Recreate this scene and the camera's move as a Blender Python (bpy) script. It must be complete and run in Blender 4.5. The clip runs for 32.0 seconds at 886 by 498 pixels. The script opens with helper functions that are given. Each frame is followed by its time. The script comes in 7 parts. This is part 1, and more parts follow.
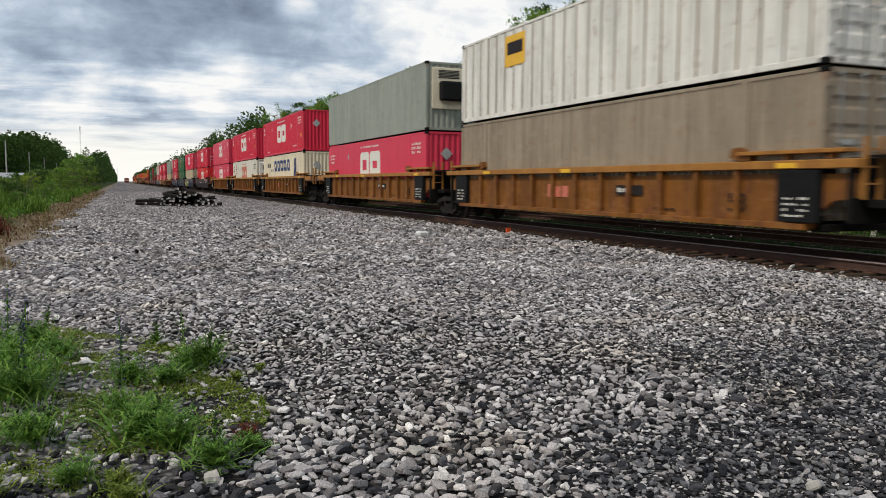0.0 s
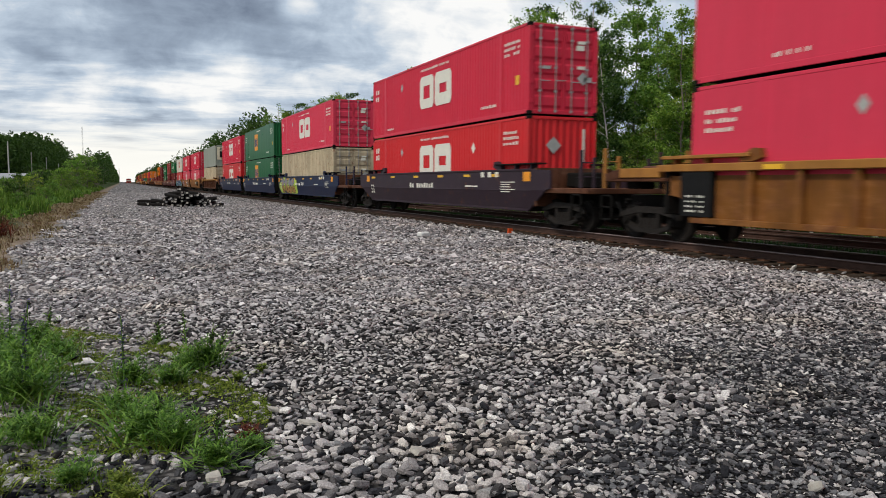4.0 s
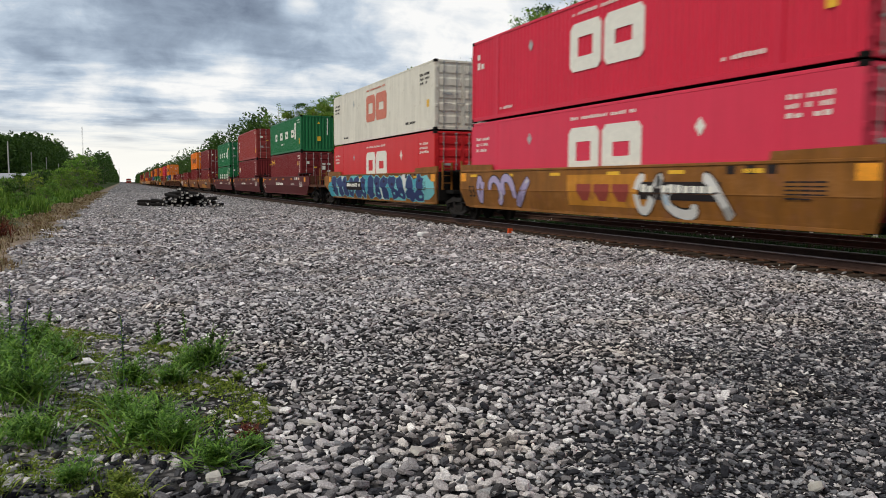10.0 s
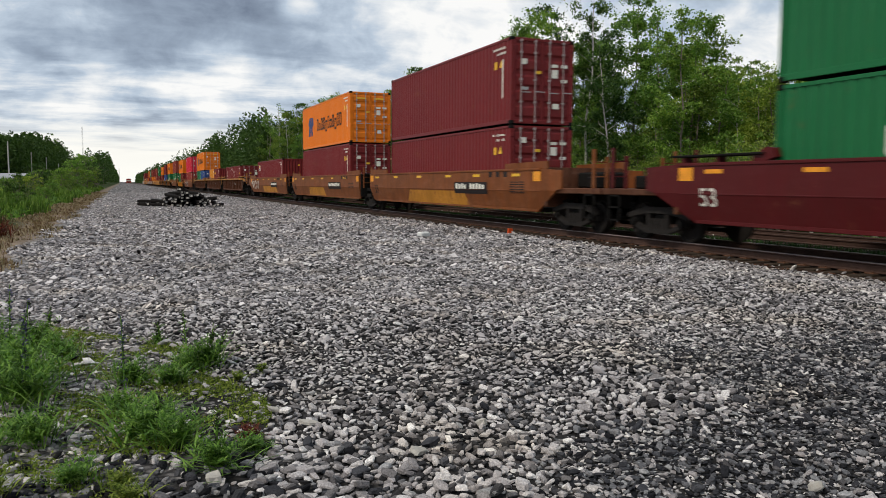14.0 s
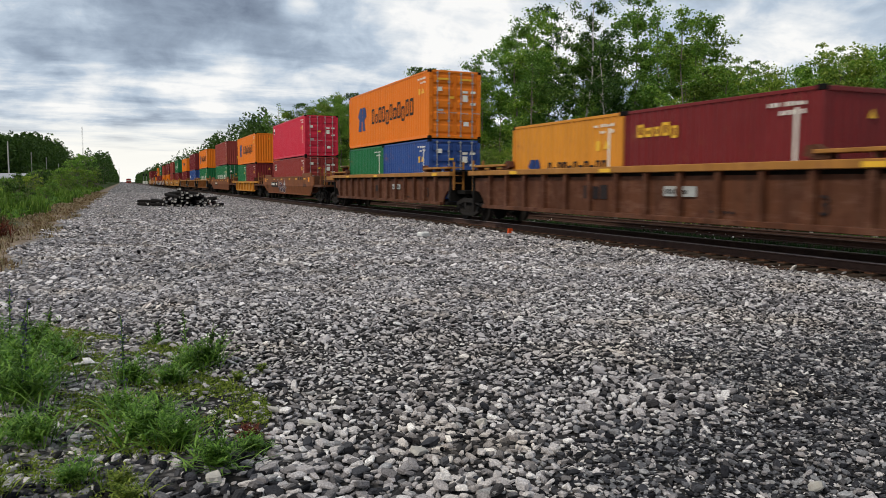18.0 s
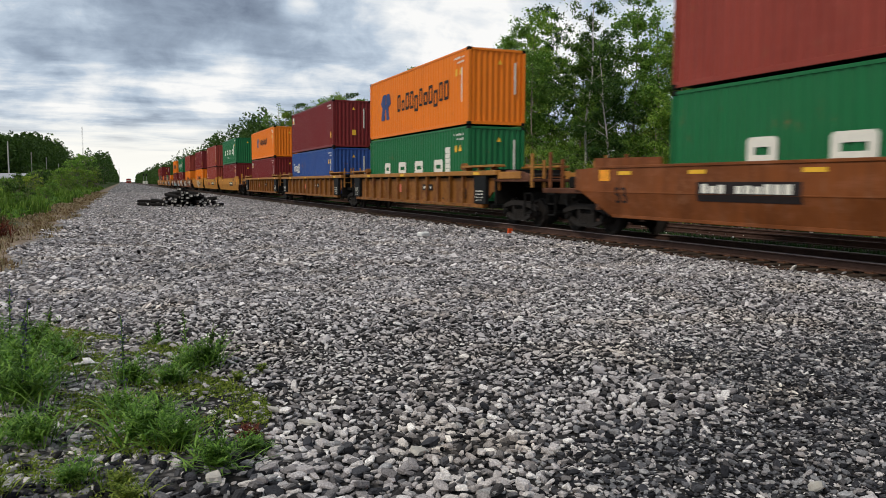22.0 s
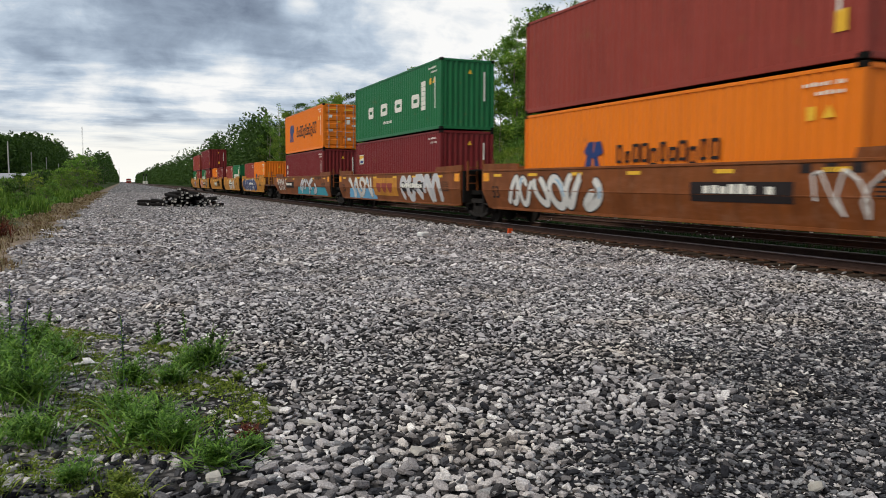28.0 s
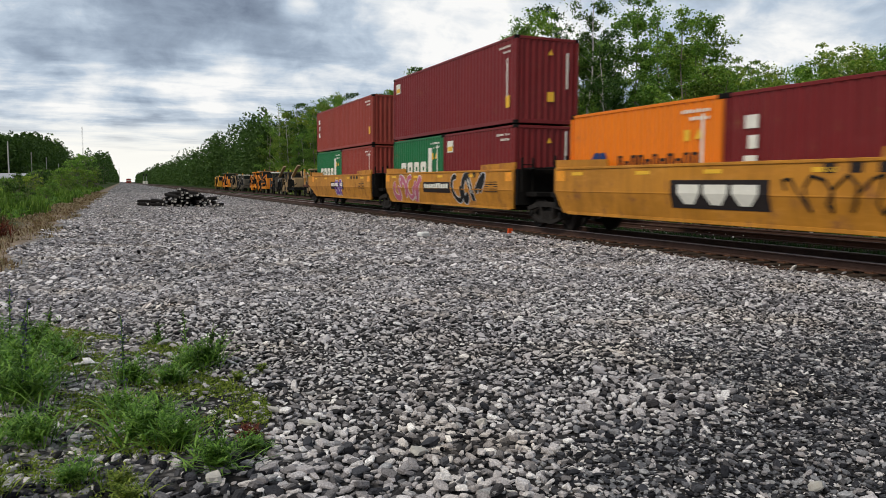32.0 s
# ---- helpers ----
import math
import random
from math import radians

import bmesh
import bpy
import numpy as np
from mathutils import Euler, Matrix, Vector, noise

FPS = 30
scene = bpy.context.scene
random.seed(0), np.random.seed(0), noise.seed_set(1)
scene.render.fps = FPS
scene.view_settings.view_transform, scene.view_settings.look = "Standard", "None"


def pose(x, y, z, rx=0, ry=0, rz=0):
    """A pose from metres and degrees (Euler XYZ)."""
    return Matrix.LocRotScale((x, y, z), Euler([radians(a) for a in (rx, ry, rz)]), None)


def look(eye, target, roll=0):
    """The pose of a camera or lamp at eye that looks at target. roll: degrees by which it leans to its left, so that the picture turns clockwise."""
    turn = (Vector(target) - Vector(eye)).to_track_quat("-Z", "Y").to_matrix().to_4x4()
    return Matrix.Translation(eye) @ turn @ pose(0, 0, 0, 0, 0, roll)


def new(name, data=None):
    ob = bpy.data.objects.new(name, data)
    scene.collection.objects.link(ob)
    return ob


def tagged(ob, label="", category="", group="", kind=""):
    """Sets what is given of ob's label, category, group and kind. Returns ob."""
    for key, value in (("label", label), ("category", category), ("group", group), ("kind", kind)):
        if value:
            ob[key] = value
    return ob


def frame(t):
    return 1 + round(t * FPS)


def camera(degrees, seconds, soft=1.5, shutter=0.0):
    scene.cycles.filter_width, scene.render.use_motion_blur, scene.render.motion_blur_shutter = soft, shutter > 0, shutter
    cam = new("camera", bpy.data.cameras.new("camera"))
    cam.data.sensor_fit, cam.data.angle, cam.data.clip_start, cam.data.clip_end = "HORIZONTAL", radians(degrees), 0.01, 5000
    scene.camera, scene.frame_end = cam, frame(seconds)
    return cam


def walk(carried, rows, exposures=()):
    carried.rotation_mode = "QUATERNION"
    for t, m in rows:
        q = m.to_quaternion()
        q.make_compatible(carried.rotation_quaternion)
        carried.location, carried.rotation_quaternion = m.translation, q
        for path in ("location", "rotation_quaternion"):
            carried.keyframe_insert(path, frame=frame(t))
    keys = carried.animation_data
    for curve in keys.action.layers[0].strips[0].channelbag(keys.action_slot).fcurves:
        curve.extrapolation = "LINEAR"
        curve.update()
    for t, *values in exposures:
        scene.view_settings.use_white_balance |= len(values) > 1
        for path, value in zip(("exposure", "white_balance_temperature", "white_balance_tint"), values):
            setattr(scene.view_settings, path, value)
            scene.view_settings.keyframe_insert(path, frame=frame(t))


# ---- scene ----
TRACK_X, TRACK2_X, RAIL, EYE_Z = 13.30, 17.85, 0.108, 1.5


def aim(yaw, pitch, roll):
    w = (math.sin(radians(yaw)) * math.cos(radians(pitch)), math.cos(radians(yaw)) * math.cos(radians(pitch)), -math.sin(radians(pitch)))
    eye = Vector((0, 0, EYE_Z))
    return look(eye, eye + Vector(w) * 10, roll)


# ---- camera: on a tripod beside the line, nudged once ----
cam = camera(60.71, 32.0, soft=0.85, shutter=0.22)
A0, A1 = aim(23.102, 4.98, 0.283), aim(22.974, 4.938, 0.283)
walk(cam, [(0, A0), (2.6, A0), (3.3, A1), (16, A1), (32, A1)])

# ---- world: a broken overcast over a pale horizon ----
SUN_EL, SUN_AZ = 48, 250
# broad dark and bright cloud masses: bearing and height in degrees, reach, weight
CLOUD_MASSES = ((4.6, 12.1, 0.15, 0.1), (8.5, 11.6, 0.09, 0.06), (13.6, 10.0, 0.12, 0.07), (17.6, 9.5, 0.07, 0.05), (-4.0, 9.8, 0.12, 0.03), (1.6, 8.7, 0.1, 0.02),
                (12.1, 12.6, 0.035, -0.16), (10.2, 11.1, 0.05, -0.06), (23.6, 11.7, 0.10, -0.21), (19.5, 12.8, 0.05, -0.05), (-6.3, 7.4, 0.05, -0.11), (-2.0, 6.8, 0.07, -0.13),
                (4.5, 5.9, 0.06, -0.1), (9.2, 8.0, 0.06, -0.07), (13.0, 7.5, 0.03, -0.1), (28.0, 9.5, 0.12, -0.15), (-0.9, 10.6, 0.05, -0.05), (44.4, 8.3, 0.16, -0.09),
                (31.9, 12.4, 0.10, -0.10), (-5.2, 4.1, 0.1, 0.02), (1.4, 4.3, 0.08, 0.03))


class Nodes:
    """Short hand for a node tree."""

    def __init__(self, tree):
        self.t = tree
        tree.nodes.clear()

    def n(self, kind, **kw):
        nd = self.t.nodes.new("ShaderNode" + kind)
        for k, val in kw.items():
            if k in ("operation", "blend_type", "data_type", "noise_dimensions", "sky_type", "sun_disc", "sun_elevation", "sun_rotation", "feature", "interpolation", "musgrave_type", "distance"):
                if k == "operation":
                    nd.operation = val
                elif k == "blend_type":
                    nd.blend_type = val
                elif k == "data_type":
                    nd.data_type = val
                elif k == "sky_type":
                    nd.sky_type = val
                elif k == "sun_disc":
                    nd.sun_disc = val
                elif k == "sun_elevation":
                    nd.sun_elevation = val
                elif k == "sun_rotation":
                    nd.sun_rotation = val
                elif k == "feature":
                    nd.feature = val
            else:
                self.put(nd.inputs[k.replace("_", " ") if k.replace("_", " ") in nd.inputs else k], val)
        return nd

    def put(self, sock, val):
        if isinstance(val, bpy.types.NodeSocket):
            self.t.links.new(val, sock)
        elif isinstance(val, bpy.types.Node):
            self.t.links.new(val.outputs[0], sock)
        elif hasattr(sock.default_value, "__len__") and isinstance(val, (tuple, list)) and len(val) == 3 and len(sock.default_value) == 4:
            sock.default_value = (*val, 1)
        else:
            sock.default_value = val

    def math(self, op, a, b=0.0, clamp=False):
        nd = self.t.nodes.new("ShaderNodeMath")
        nd.operation, nd.use_clamp = op, clamp
        self.put(nd.inputs[0], a)
        self.put(nd.inputs[1], b)
        return nd.outputs[0]

    def mix(self, f, a, b, blend="MIX"):
        nd = self.t.nodes.new("ShaderNodeMix")
        nd.data_type, nd.blend_type = "RGBA", blend
        self.put(nd.inputs[0], f)
        self.put(nd.inputs[6], a)
        self.put(nd.inputs[7], b)
        return nd.outputs[2]

    def ramp(self, f, stops):
        nd = self.t.nodes.new("ShaderNodeValToRGB")
        el = nd.color_ramp.elements
        while len(el) < len(stops):
            el.new(0.5)
        for e, (p, col) in zip(el, stops):
            e.position = p
            e.color = (col, col, col, 1) if isinstance(col, (int, float)) else (*col, 1)
        self.put(nd.inputs[0], f)
        return nd.outputs[0]

    def noise(self, vec, scale, detail=4.0, rough=0.55, lac=2.0, dist=0.0):
        nd = self.t.nodes.new("ShaderNodeTexNoise")
        self.put(nd.inputs["Vector"], vec)
        nd.inputs["Scale"].default_value = scale
        nd.inputs["Detail"].default_value = detail
        nd.inputs["Roughness"].default_value = rough
        nd.inputs["Lacunarity"].default_value = lac
        nd.inputs["Distortion"].default_value = dist
        return nd.outputs[0]

    def mapping(self, vec, scale=(1, 1, 1), loc=(0, 0, 0), rot=(0, 0, 0)):
        nd = self.t.nodes.new("ShaderNodeMapping")
        self.put(nd.inputs["Vector"], vec)
        nd.inputs["Scale"].default_value = scale
        nd.inputs["Location"].default_value = loc
        nd.inputs["Rotation"].default_value = [radians(a) for a in rot]
        return nd.outputs[0]


def build_world():
    w = bpy.data.worlds.new("sky")
    w.use_nodes = True
    scene.world = w
    N = Nodes(w.node_tree)
    sky = N.n("TexSky", sky_type="NISHITA", sun_disc=False, sun_elevation=radians(SUN_EL), sun_rotation=radians(SUN_AZ))
    tc = N.n("TexCoord").outputs["Generated"]
    sep = N.t.nodes.new("ShaderNodeSeparateXYZ")
    N.put(sep.inputs[0], tc)
    up = N.math("MAXIMUM", sep.outputs[2], 0.0)
    den = N.math("ADD", up, 0.16)
    comb = N.t.nodes.new("ShaderNodeCombineXYZ")
    N.put(comb.inputs[0], N.math("DIVIDE", sep.outputs[0], den))
    N.put(comb.inputs[1], N.math("DIVIDE", sep.outputs[1], den))
    flat = comb.outputs[0]
    round_ = N.mapping(tc, (1, 1, 1.6), (3.1, 1.7, 0.3))
    big = N.noise(round_, 5.0, 3, 0.45, dist=0.25)
    puff = N.noise(round_, 14.0, 9, 0.56, dist=0.35)
    fine = N.noise(N.mapping(flat, (1.0, 1.0, 1), (7.3, 0.4, 2.0), (0, 0, -14)), 1.5, 8, 0.58, dist=0.5)
    wisp = N.noise(N.mapping(flat, (1.2, 3.0, 1), (1.3, 4.4, 0.0), (0, 0, 22)), 1.5, 6, 0.55, dist=0.5)
    streaky = N.ramp(sep.outputs[2], [(0.06, 0.52), (0.19, 0.12)])
    body = N.math("ADD", N.math("ADD", N.math("MULTIPLY", big, 0.40), N.math("MULTIPLY", puff, 0.33)), N.math("MULTIPLY", fine, 0.27))
    body = N.math("ADD", body, N.math("MULTIPLY", N.math("SUBTRACT", wisp, 0.5), streaky))
    for bearing, rise, r1, amt in CLOUD_MASSES:
        dx, dy, dz = math.sin(radians(bearing)) * math.cos(radians(rise)), math.cos(radians(bearing)) * math.cos(radians(rise)), math.sin(radians(rise))
        dv = N.t.nodes.new("ShaderNodeVectorMath")
        dv.operation = "DISTANCE"
        warp = N.t.nodes.new("ShaderNodeVectorMath")
        warp.operation = "MULTIPLY_ADD"
        wn = N.t.nodes.new("ShaderNodeTexNoise")
        N.put(wn.inputs["Vector"], tc)
        wn.inputs["Scale"].default_value, wn.inputs["Detail"].default_value = 9.0, 5.0
        N.t.links.new(wn.outputs["Color"], warp.inputs[0])
        warp.inputs[1].default_value = (0.10, 0.10, 0.10)
        squash = N.mapping(tc, (1, 1, 1.7))
        N.put(warp.inputs[2], squash)
        N.t.links.new(warp.outputs[0], dv.inputs[0])
        dv.inputs[1].default_value = (dx + 0.05, dy + 0.05, dz * 1.7 + 0.05)
        body = N.math("ADD", body, N.math("MULTIPLY", N.ramp(dv.outputs["Value"], [(0.0, 1.0), (r1 * 0.45, 0.75), (r1, 0.0)]), amt * (0.7 if amt < 0 else 0.55)))
    shade = N.ramp(body, [(0.385, (0.96, 0.96, 0.95)), (0.44, (0.76, 0.80, 0.84)), (0.505, (0.50, 0.59, 0.70)), (0.58, (0.33, 0.405, 0.51)), (0.70, (0.175, 0.22, 0.30))])
    clouds = N.mix(N.ramp(fine, [(0.22, 0.0), (0.34, 1.0)]), N.mix(1.0, sky.outputs[0], (0.11, 0.11, 0.11), "MULTIPLY"), shade)
    low = N.ramp(N.math("ADD", sep.outputs[2], N.math("MULTIPLY", N.math("SUBTRACT", wisp, 0.5), 0.05)), [(0.0, 1.0), (0.04, 0.95), (0.075, 0.12), (0.11, 0.0)])
    glow = N.mix(low, clouds, (1.0, 0.985, 0.92))
    under = N.math("GREATER_THAN", 0.0, sep.outputs[2])
    bg = N.n("Background")
    N.put(bg.inputs[0], N.mix(under, glow, (0.06, 0.06, 0.06)))
    bg.inputs[1].default_value = 1.0
    out = N.n("OutputWorld")
    N.t.links.new(bg.outputs[0], out.inputs[0])


build_world()
sun_data = bpy.data.lights.new("sun", "SUN")
sun_data.energy, sun_data.angle, sun_data.color = 2.2, radians(8), (1.0, 0.93, 0.82)
sun = new("sun", sun_data)
az, el = radians(SUN_AZ), radians(SUN_EL)
sun.matrix_world = look(Vector((math.sin(az) * math.cos(el), math.cos(az) * math.cos(el), math.sin(el))) * 60, (0, 0, 0))


# ---- materials ----
def material(name):
    m = bpy.data.materials.new(name)
    m.use_nodes = True
    N = Nodes(m.node_tree)
    bsdf = N.n("BsdfPrincipled")
    out = N.n("OutputMaterial")
    N.t.links.new(bsdf.outputs[0], out.inputs[0])
    return m, N, bsdf


def bump(N, bsdf, height, strength=0.3, dist=0.02):
    b = N.n("Bump")
    b.inputs["Strength"].default_value = strength
    b.inputs["Distance"].default_value = dist
    N.put(b.inputs["Height"], height)
    N.t.links.new(b.outputs[0], bsdf.inputs["Normal"])


def paint(name, col, rust=0.15, dirt=0.25, rough=0.5, fade=0.12, rustcol=(0.16, 0.065, 0.03), metal=0.0):
    """Weathered vehicle paint: faded patches, grime, streaks that run down and rust spots."""
    m, N, bsdf = material(name)
    ob = N.n("TexCoord").outputs["Object"]
    rnd = N.n("ObjectInfo").outputs["Random"]
    wide = N.noise(ob, 0.55, 4, 0.6)
    streak = N.noise(N.mapping(ob, (3.2, 3.2, 0.22)), 1.6, 6, 0.62)
    spots = N.noise(ob, 2.3, 8, 0.7)
    grain = N.noise(ob, 40, 3, 0.6)
    c1 = N.mix(N.math("MULTIPLY", N.ramp(wide, [(0.35, 0.0), (0.7, 1.0)]), fade * 2.2), col, tuple(min(1, c * 0.92 + 0.014) for c in col))
    c1 = N.mix(N.math("MULTIPLY", rnd, 0.10), c1, tuple(c * 0.7 for c in col))
    c2 = N.mix(N.math("MULTIPLY", N.ramp(streak, [(0.41, 0.0), (0.68, 1.0)]), min(1.0, dirt * 1.15)), c1, (0.022 + col[0] * 0.40, 0.016 + col[1] * 0.38, 0.011 + col[2] * 0.34))
    scuff = N.noise(N.mapping(ob, (0.7, 0.7, 2.6)), 1.7, 9, 0.74)
    worn = N.math("MULTIPLY", N.ramp(scuff, [(0.50, 0.0), (0.66, 1.0)]), min(0.5, rust * 0.6))
    c2 = N.mix(worn, c2, tuple(min(1, 0.05 + c * 1.35) for c in col))
    low = N.math("MULTIPLY", N.ramp(N.noise(N.mapping(ob, (1.1, 1.1, 0.35)), 1.1, 7, 0.66), [(0.47, 0.0), (0.60, 1.0)]), min(0.7, rust * 0.9))
    c2 = N.mix(low, c2, tuple(c * 0.45 for c in col))
    rmask = N.math("MULTIPLY", N.ramp(spots, [(0.62 - 0.16 * rust, 0.0), (0.70 - 0.12 * rust, 1.0)]), N.ramp(streak, [(0.40, 0.1), (0.6, 1.0)]))
    rmask = N.math("MULTIPLY", rmask, min(1.0, 0.35 + rust * 1.3), True)
    c3 = N.mix(rmask, c2, N.mix(grain, rustcol, tuple(c * 1.9 for c in rustcol)))
    N.put(bsdf.inputs["Base Color"], c3)
    N.put(bsdf.inputs["Roughness"], N.math("ADD", N.math("MULTIPLY", rmask, 0.3), N.math("ADD", rough - 0.08, N.math("MULTIPLY", grain, 0.16))))
    bsdf.inputs["Specular IOR Level"].default_value = 0.18
    bsdf.inputs["Metallic"].default_value = metal
    bump(N, bsdf, N.math("ADD", N.math("MULTIPLY", wide, 1.0), N.math("MULTIPLY", spots, 0.35)), 0.22, 0.02)
    return m


def plain(name, col, rough=0.6, metal=0.0, var=0.25, scale=6.0):
    m, N, bsdf = material(name)
    ob = N.n("TexCoord").outputs["Object"]
    a = N.noise(ob, scale, 6, 0.65)
    b = N.noise(ob, scale * 7, 3, 0.6)
    f = N.math("ADD", N.math("MULTIPLY", a, 0.7), N.math("MULTIPLY", b, 0.3))
    N.put(bsdf.inputs["Base Color"], N.mix(N.ramp(f, [(0.3, 0.0), (0.7, 1.0)]), tuple(c * (1 - var) for c in col), tuple(min(1, c * (1 + var)) for c in col)))
    bsdf.inputs["Roughness"].default_value = rough
    bsdf.inputs["Metallic"].default_value = metal
    bsdf.inputs["Specular IOR Level"].default_value = 0.08 if max(col) < 0.06 and not metal else 0.3
    bump(N, bsdf, f, 0.25, 0.01)
    return m


def island(name, stops, rough=0.85, translucent=0.0, scale=14.0, brt=0.35, grain=0.0, by_tree=False):
    """Colour by loose piece: stones, leaves, blades."""
    m, N, bsdf = material(name)
    r = N.n("NewGeometry").outputs["Random Per Island"]
    ob = N.n("TexCoord").outputs["Object"]
    nz = N.noise(ob, scale, 5, 0.65)
    patch = N.noise(ob, 0.45, 3, 0.5)
    base = N.ramp(r, stops)
    base = N.mix(N.ramp(nz, [(0.3, 0.0), (0.75, brt)]), base, N.mix(1.0, base, (0.42, 0.40, 0.38), "MULTIPLY"))
    base = N.mix(N.ramp(patch, [(0.42, 0.0), (0.66, 0.45)]), base, N.mix(1.0, base, (0.62, 0.62, 0.66), "MULTIPLY"))
    warm = N.noise(ob, 0.8, 4, 0.6)
    base = N.mix(N.ramp(warm, [(0.5, 0.0), (0.68, 0.45)]), base, N.mix(1.0, base, (1.12, 1.0, 0.80), "MULTIPLY"))
    if grain:
        fine = N.noise(ob, 95, 4, 0.7)
        base = N.mix(1.0, base, N.ramp(fine, [(0.34, 1 - grain), (0.5, 1.0), (0.66, 1 + grain)]), "MULTIPLY")
        bump(N, bsdf, N.math("ADD", fine, N.math("MULTIPLY", N.noise(ob, 38, 3, 0.6), 1.5)), 0.55, 0.008)
    if by_tree:
        base = N.mix(1.0, base, N.ramp(N.n("ObjectInfo").outputs["Random"], [(0.0, (0.72, 0.78, 0.80)), (0.5, (1.0, 1.0, 1.0)), (1.0, (1.30, 1.18, 0.95))]), "MULTIPLY")
    N.put(bsdf.inputs["Base Color"], base)
    bsdf.inputs["Roughness"].default_value = rough
    bsdf.inputs["Specular IOR Level"].default_value = 0.08
    if translucent:
        tr = N.n("BsdfTranslucent")
        N.put(tr.inputs[0], N.mix(1.0, base, (1.0, 1.25, 0.55), "MULTIPLY"))
        mx = N.n("MixShader")
        mx.inputs[0].default_value = translucent
        N.t.links.new(bsdf.outputs[0], mx.inputs[1])
        N.t.links.new(tr.outputs[0], mx.inputs[2])
        out = [n for n in N.t.nodes if n.type == "OUTPUT_MATERIAL"][0]
        N.t.links.new(mx.outputs[0], out.inputs[0])
        bsdf.inputs["Specular IOR Level"].default_value = 0.12
    return m


RED = paint("crimson container paint", (0.60, 0.022, 0.052), 0.08, 0.12, 0.42)
PINK = paint("sun-faded crimson paint", (0.66, 0.040, 0.082), 0.06, 0.10, 0.48, 0.2)
SCARLET = paint("scarlet container paint", (0.60, 0.020, 0.024), 0.06, 0.10, 0.38)
WHITE = paint("chalky white container paint", (0.80, 0.765, 0.69), 0.30, 0.32, 0.5)
IVORY = paint("ivory container paint", (0.72, 0.67, 0.56), 0.18, 0.2, 0.5)
CREAM = paint("cream container paint", (0.74, 0.65, 0.48), 0.22, 0.25, 0.5)
TAN = paint("dirty tan container paint", (0.52, 0.425, 0.285), 0.45, 0.42, 0.6)
TAUPE = paint("grimy taupe container paint", (0.33, 0.265, 0.190), 0.32, 0.45, 0.6)
SAGE = paint("grey-green container paint", (0.30, 0.32, 0.265), 0.25, 0.25, 0.5)
EGREEN = paint("deep green container paint", (0.008, 0.108, 0.034), 0.05, 0.16, 0.4)
UGREEN = paint("sea green container paint", (0.011, 0.135, 0.044), 0.10, 0.16, 0.42)
MAROON = paint("maroon container paint", (0.165, 0.015, 0.016), 0.16, 0.16, 0.45)
RUSTRED = paint("rust-red container paint", (0.27, 0.044, 0.030), 0.22, 0.18, 0.5)
BRICKRED = paint("red-brown container paint", (0.27, 0.034, 0.028), 0.15, 0.15, 0.45)
ORANGE = paint("orange container paint", (0.76, 0.185, 0.008), 0.08, 0.10, 0.45)
AMBER = paint("faded amber container paint", (0.64, 0.25, 0.025), 0.15, 0.2, 0.5)
BLUE = paint("blue container paint", (0.025, 0.07, 0.25), 0.25, 0.18, 0.45)
W_ORANGE = paint("ochre well car paint", (0.235, 0.088, 0.014), 0.75, 0.6, 0.6, 0.25, (0.10, 0.036, 0.016))
W_RUST = paint("rusted brown well car paint", (0.115, 0.040, 0.017), 0.9, 0.6, 0.7, 0.3, (0.05, 0.018, 0.010))
W_YELLOW = paint("yellow well car paint", (0.52, 0.215, 0.022), 0.45, 0.36, 0.55, 0.2)
W_OCHRE = paint("dull yellow-brown well car paint", (0.25, 0.098, 0.016), 0.5, 0.45, 0.55)
W_BROWN = paint("brown well car paint", (0.205, 0.058, 0.012), 0.55, 0.45, 0.55)
LOGO_R = plain("dull red logo paint", (0.26, 0.045, 0.03), 0.6, 0, 0.2)
W_BLUE = paint("navy well car paint", (0.0065, 0.014, 0.050), 0.12, 0.25, 0.45)
W_DARK = paint("near-black plum well car paint", (0.032, 0.018, 0.028), 0.2, 0.3, 0.55)
W_MAROON = paint("oxblood well car paint", (0.088, 0.006, 0.007), 0.12, 0.22, 0.45)
CHORD = paint("yellow-orange chord paint", (0.38, 0.165, 0.034), 0.35, 0.35, 0.55)
GRIME = plain("sooty running gear steel", (0.010, 0.009, 0.008), 0.8, 0.0, 0.4)
STEEL = plain("worn wheel steel", (0.020, 0.017, 0.015), 0.7, 0.0, 0.4)
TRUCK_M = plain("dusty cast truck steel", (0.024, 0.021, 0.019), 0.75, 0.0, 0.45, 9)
BLACK = plain("black rubber and soot", (0.012, 0.012, 0.012), 0.6)
GALV = plain("galvanised rod steel", (0.36, 0.35, 0.33), 0.45, 0.6)
MARK_W = plain("off-white lettering paint", (0.72, 0.69, 0.60), 0.55, 0, 0.12)
MARK_Y = plain("yellow decal", (0.75, 0.42, 0.03), 0.5, 0, 0.12)
MARK_K = plain("black lettering paint", (0.025, 0.02, 0.02), 0.55)
MARK_B = plain("blue logo paint", (0.012, 0.034, 0.14), 0.5)
MARK_R = plain("faded red logo paint", (0.55, 0.16, 0.10), 0.55)
MARK_G = plain("grey placard", (0.36, 0.36, 0.34), 0.55)
MARK_O = plain("orange decal", (0.78, 0.30, 0.02), 0.5)
SPRAY_GROUND = plain("dark sprayed background", (0.018, 0.032, 0.07), 0.6, 0, 0.5, 2.0)
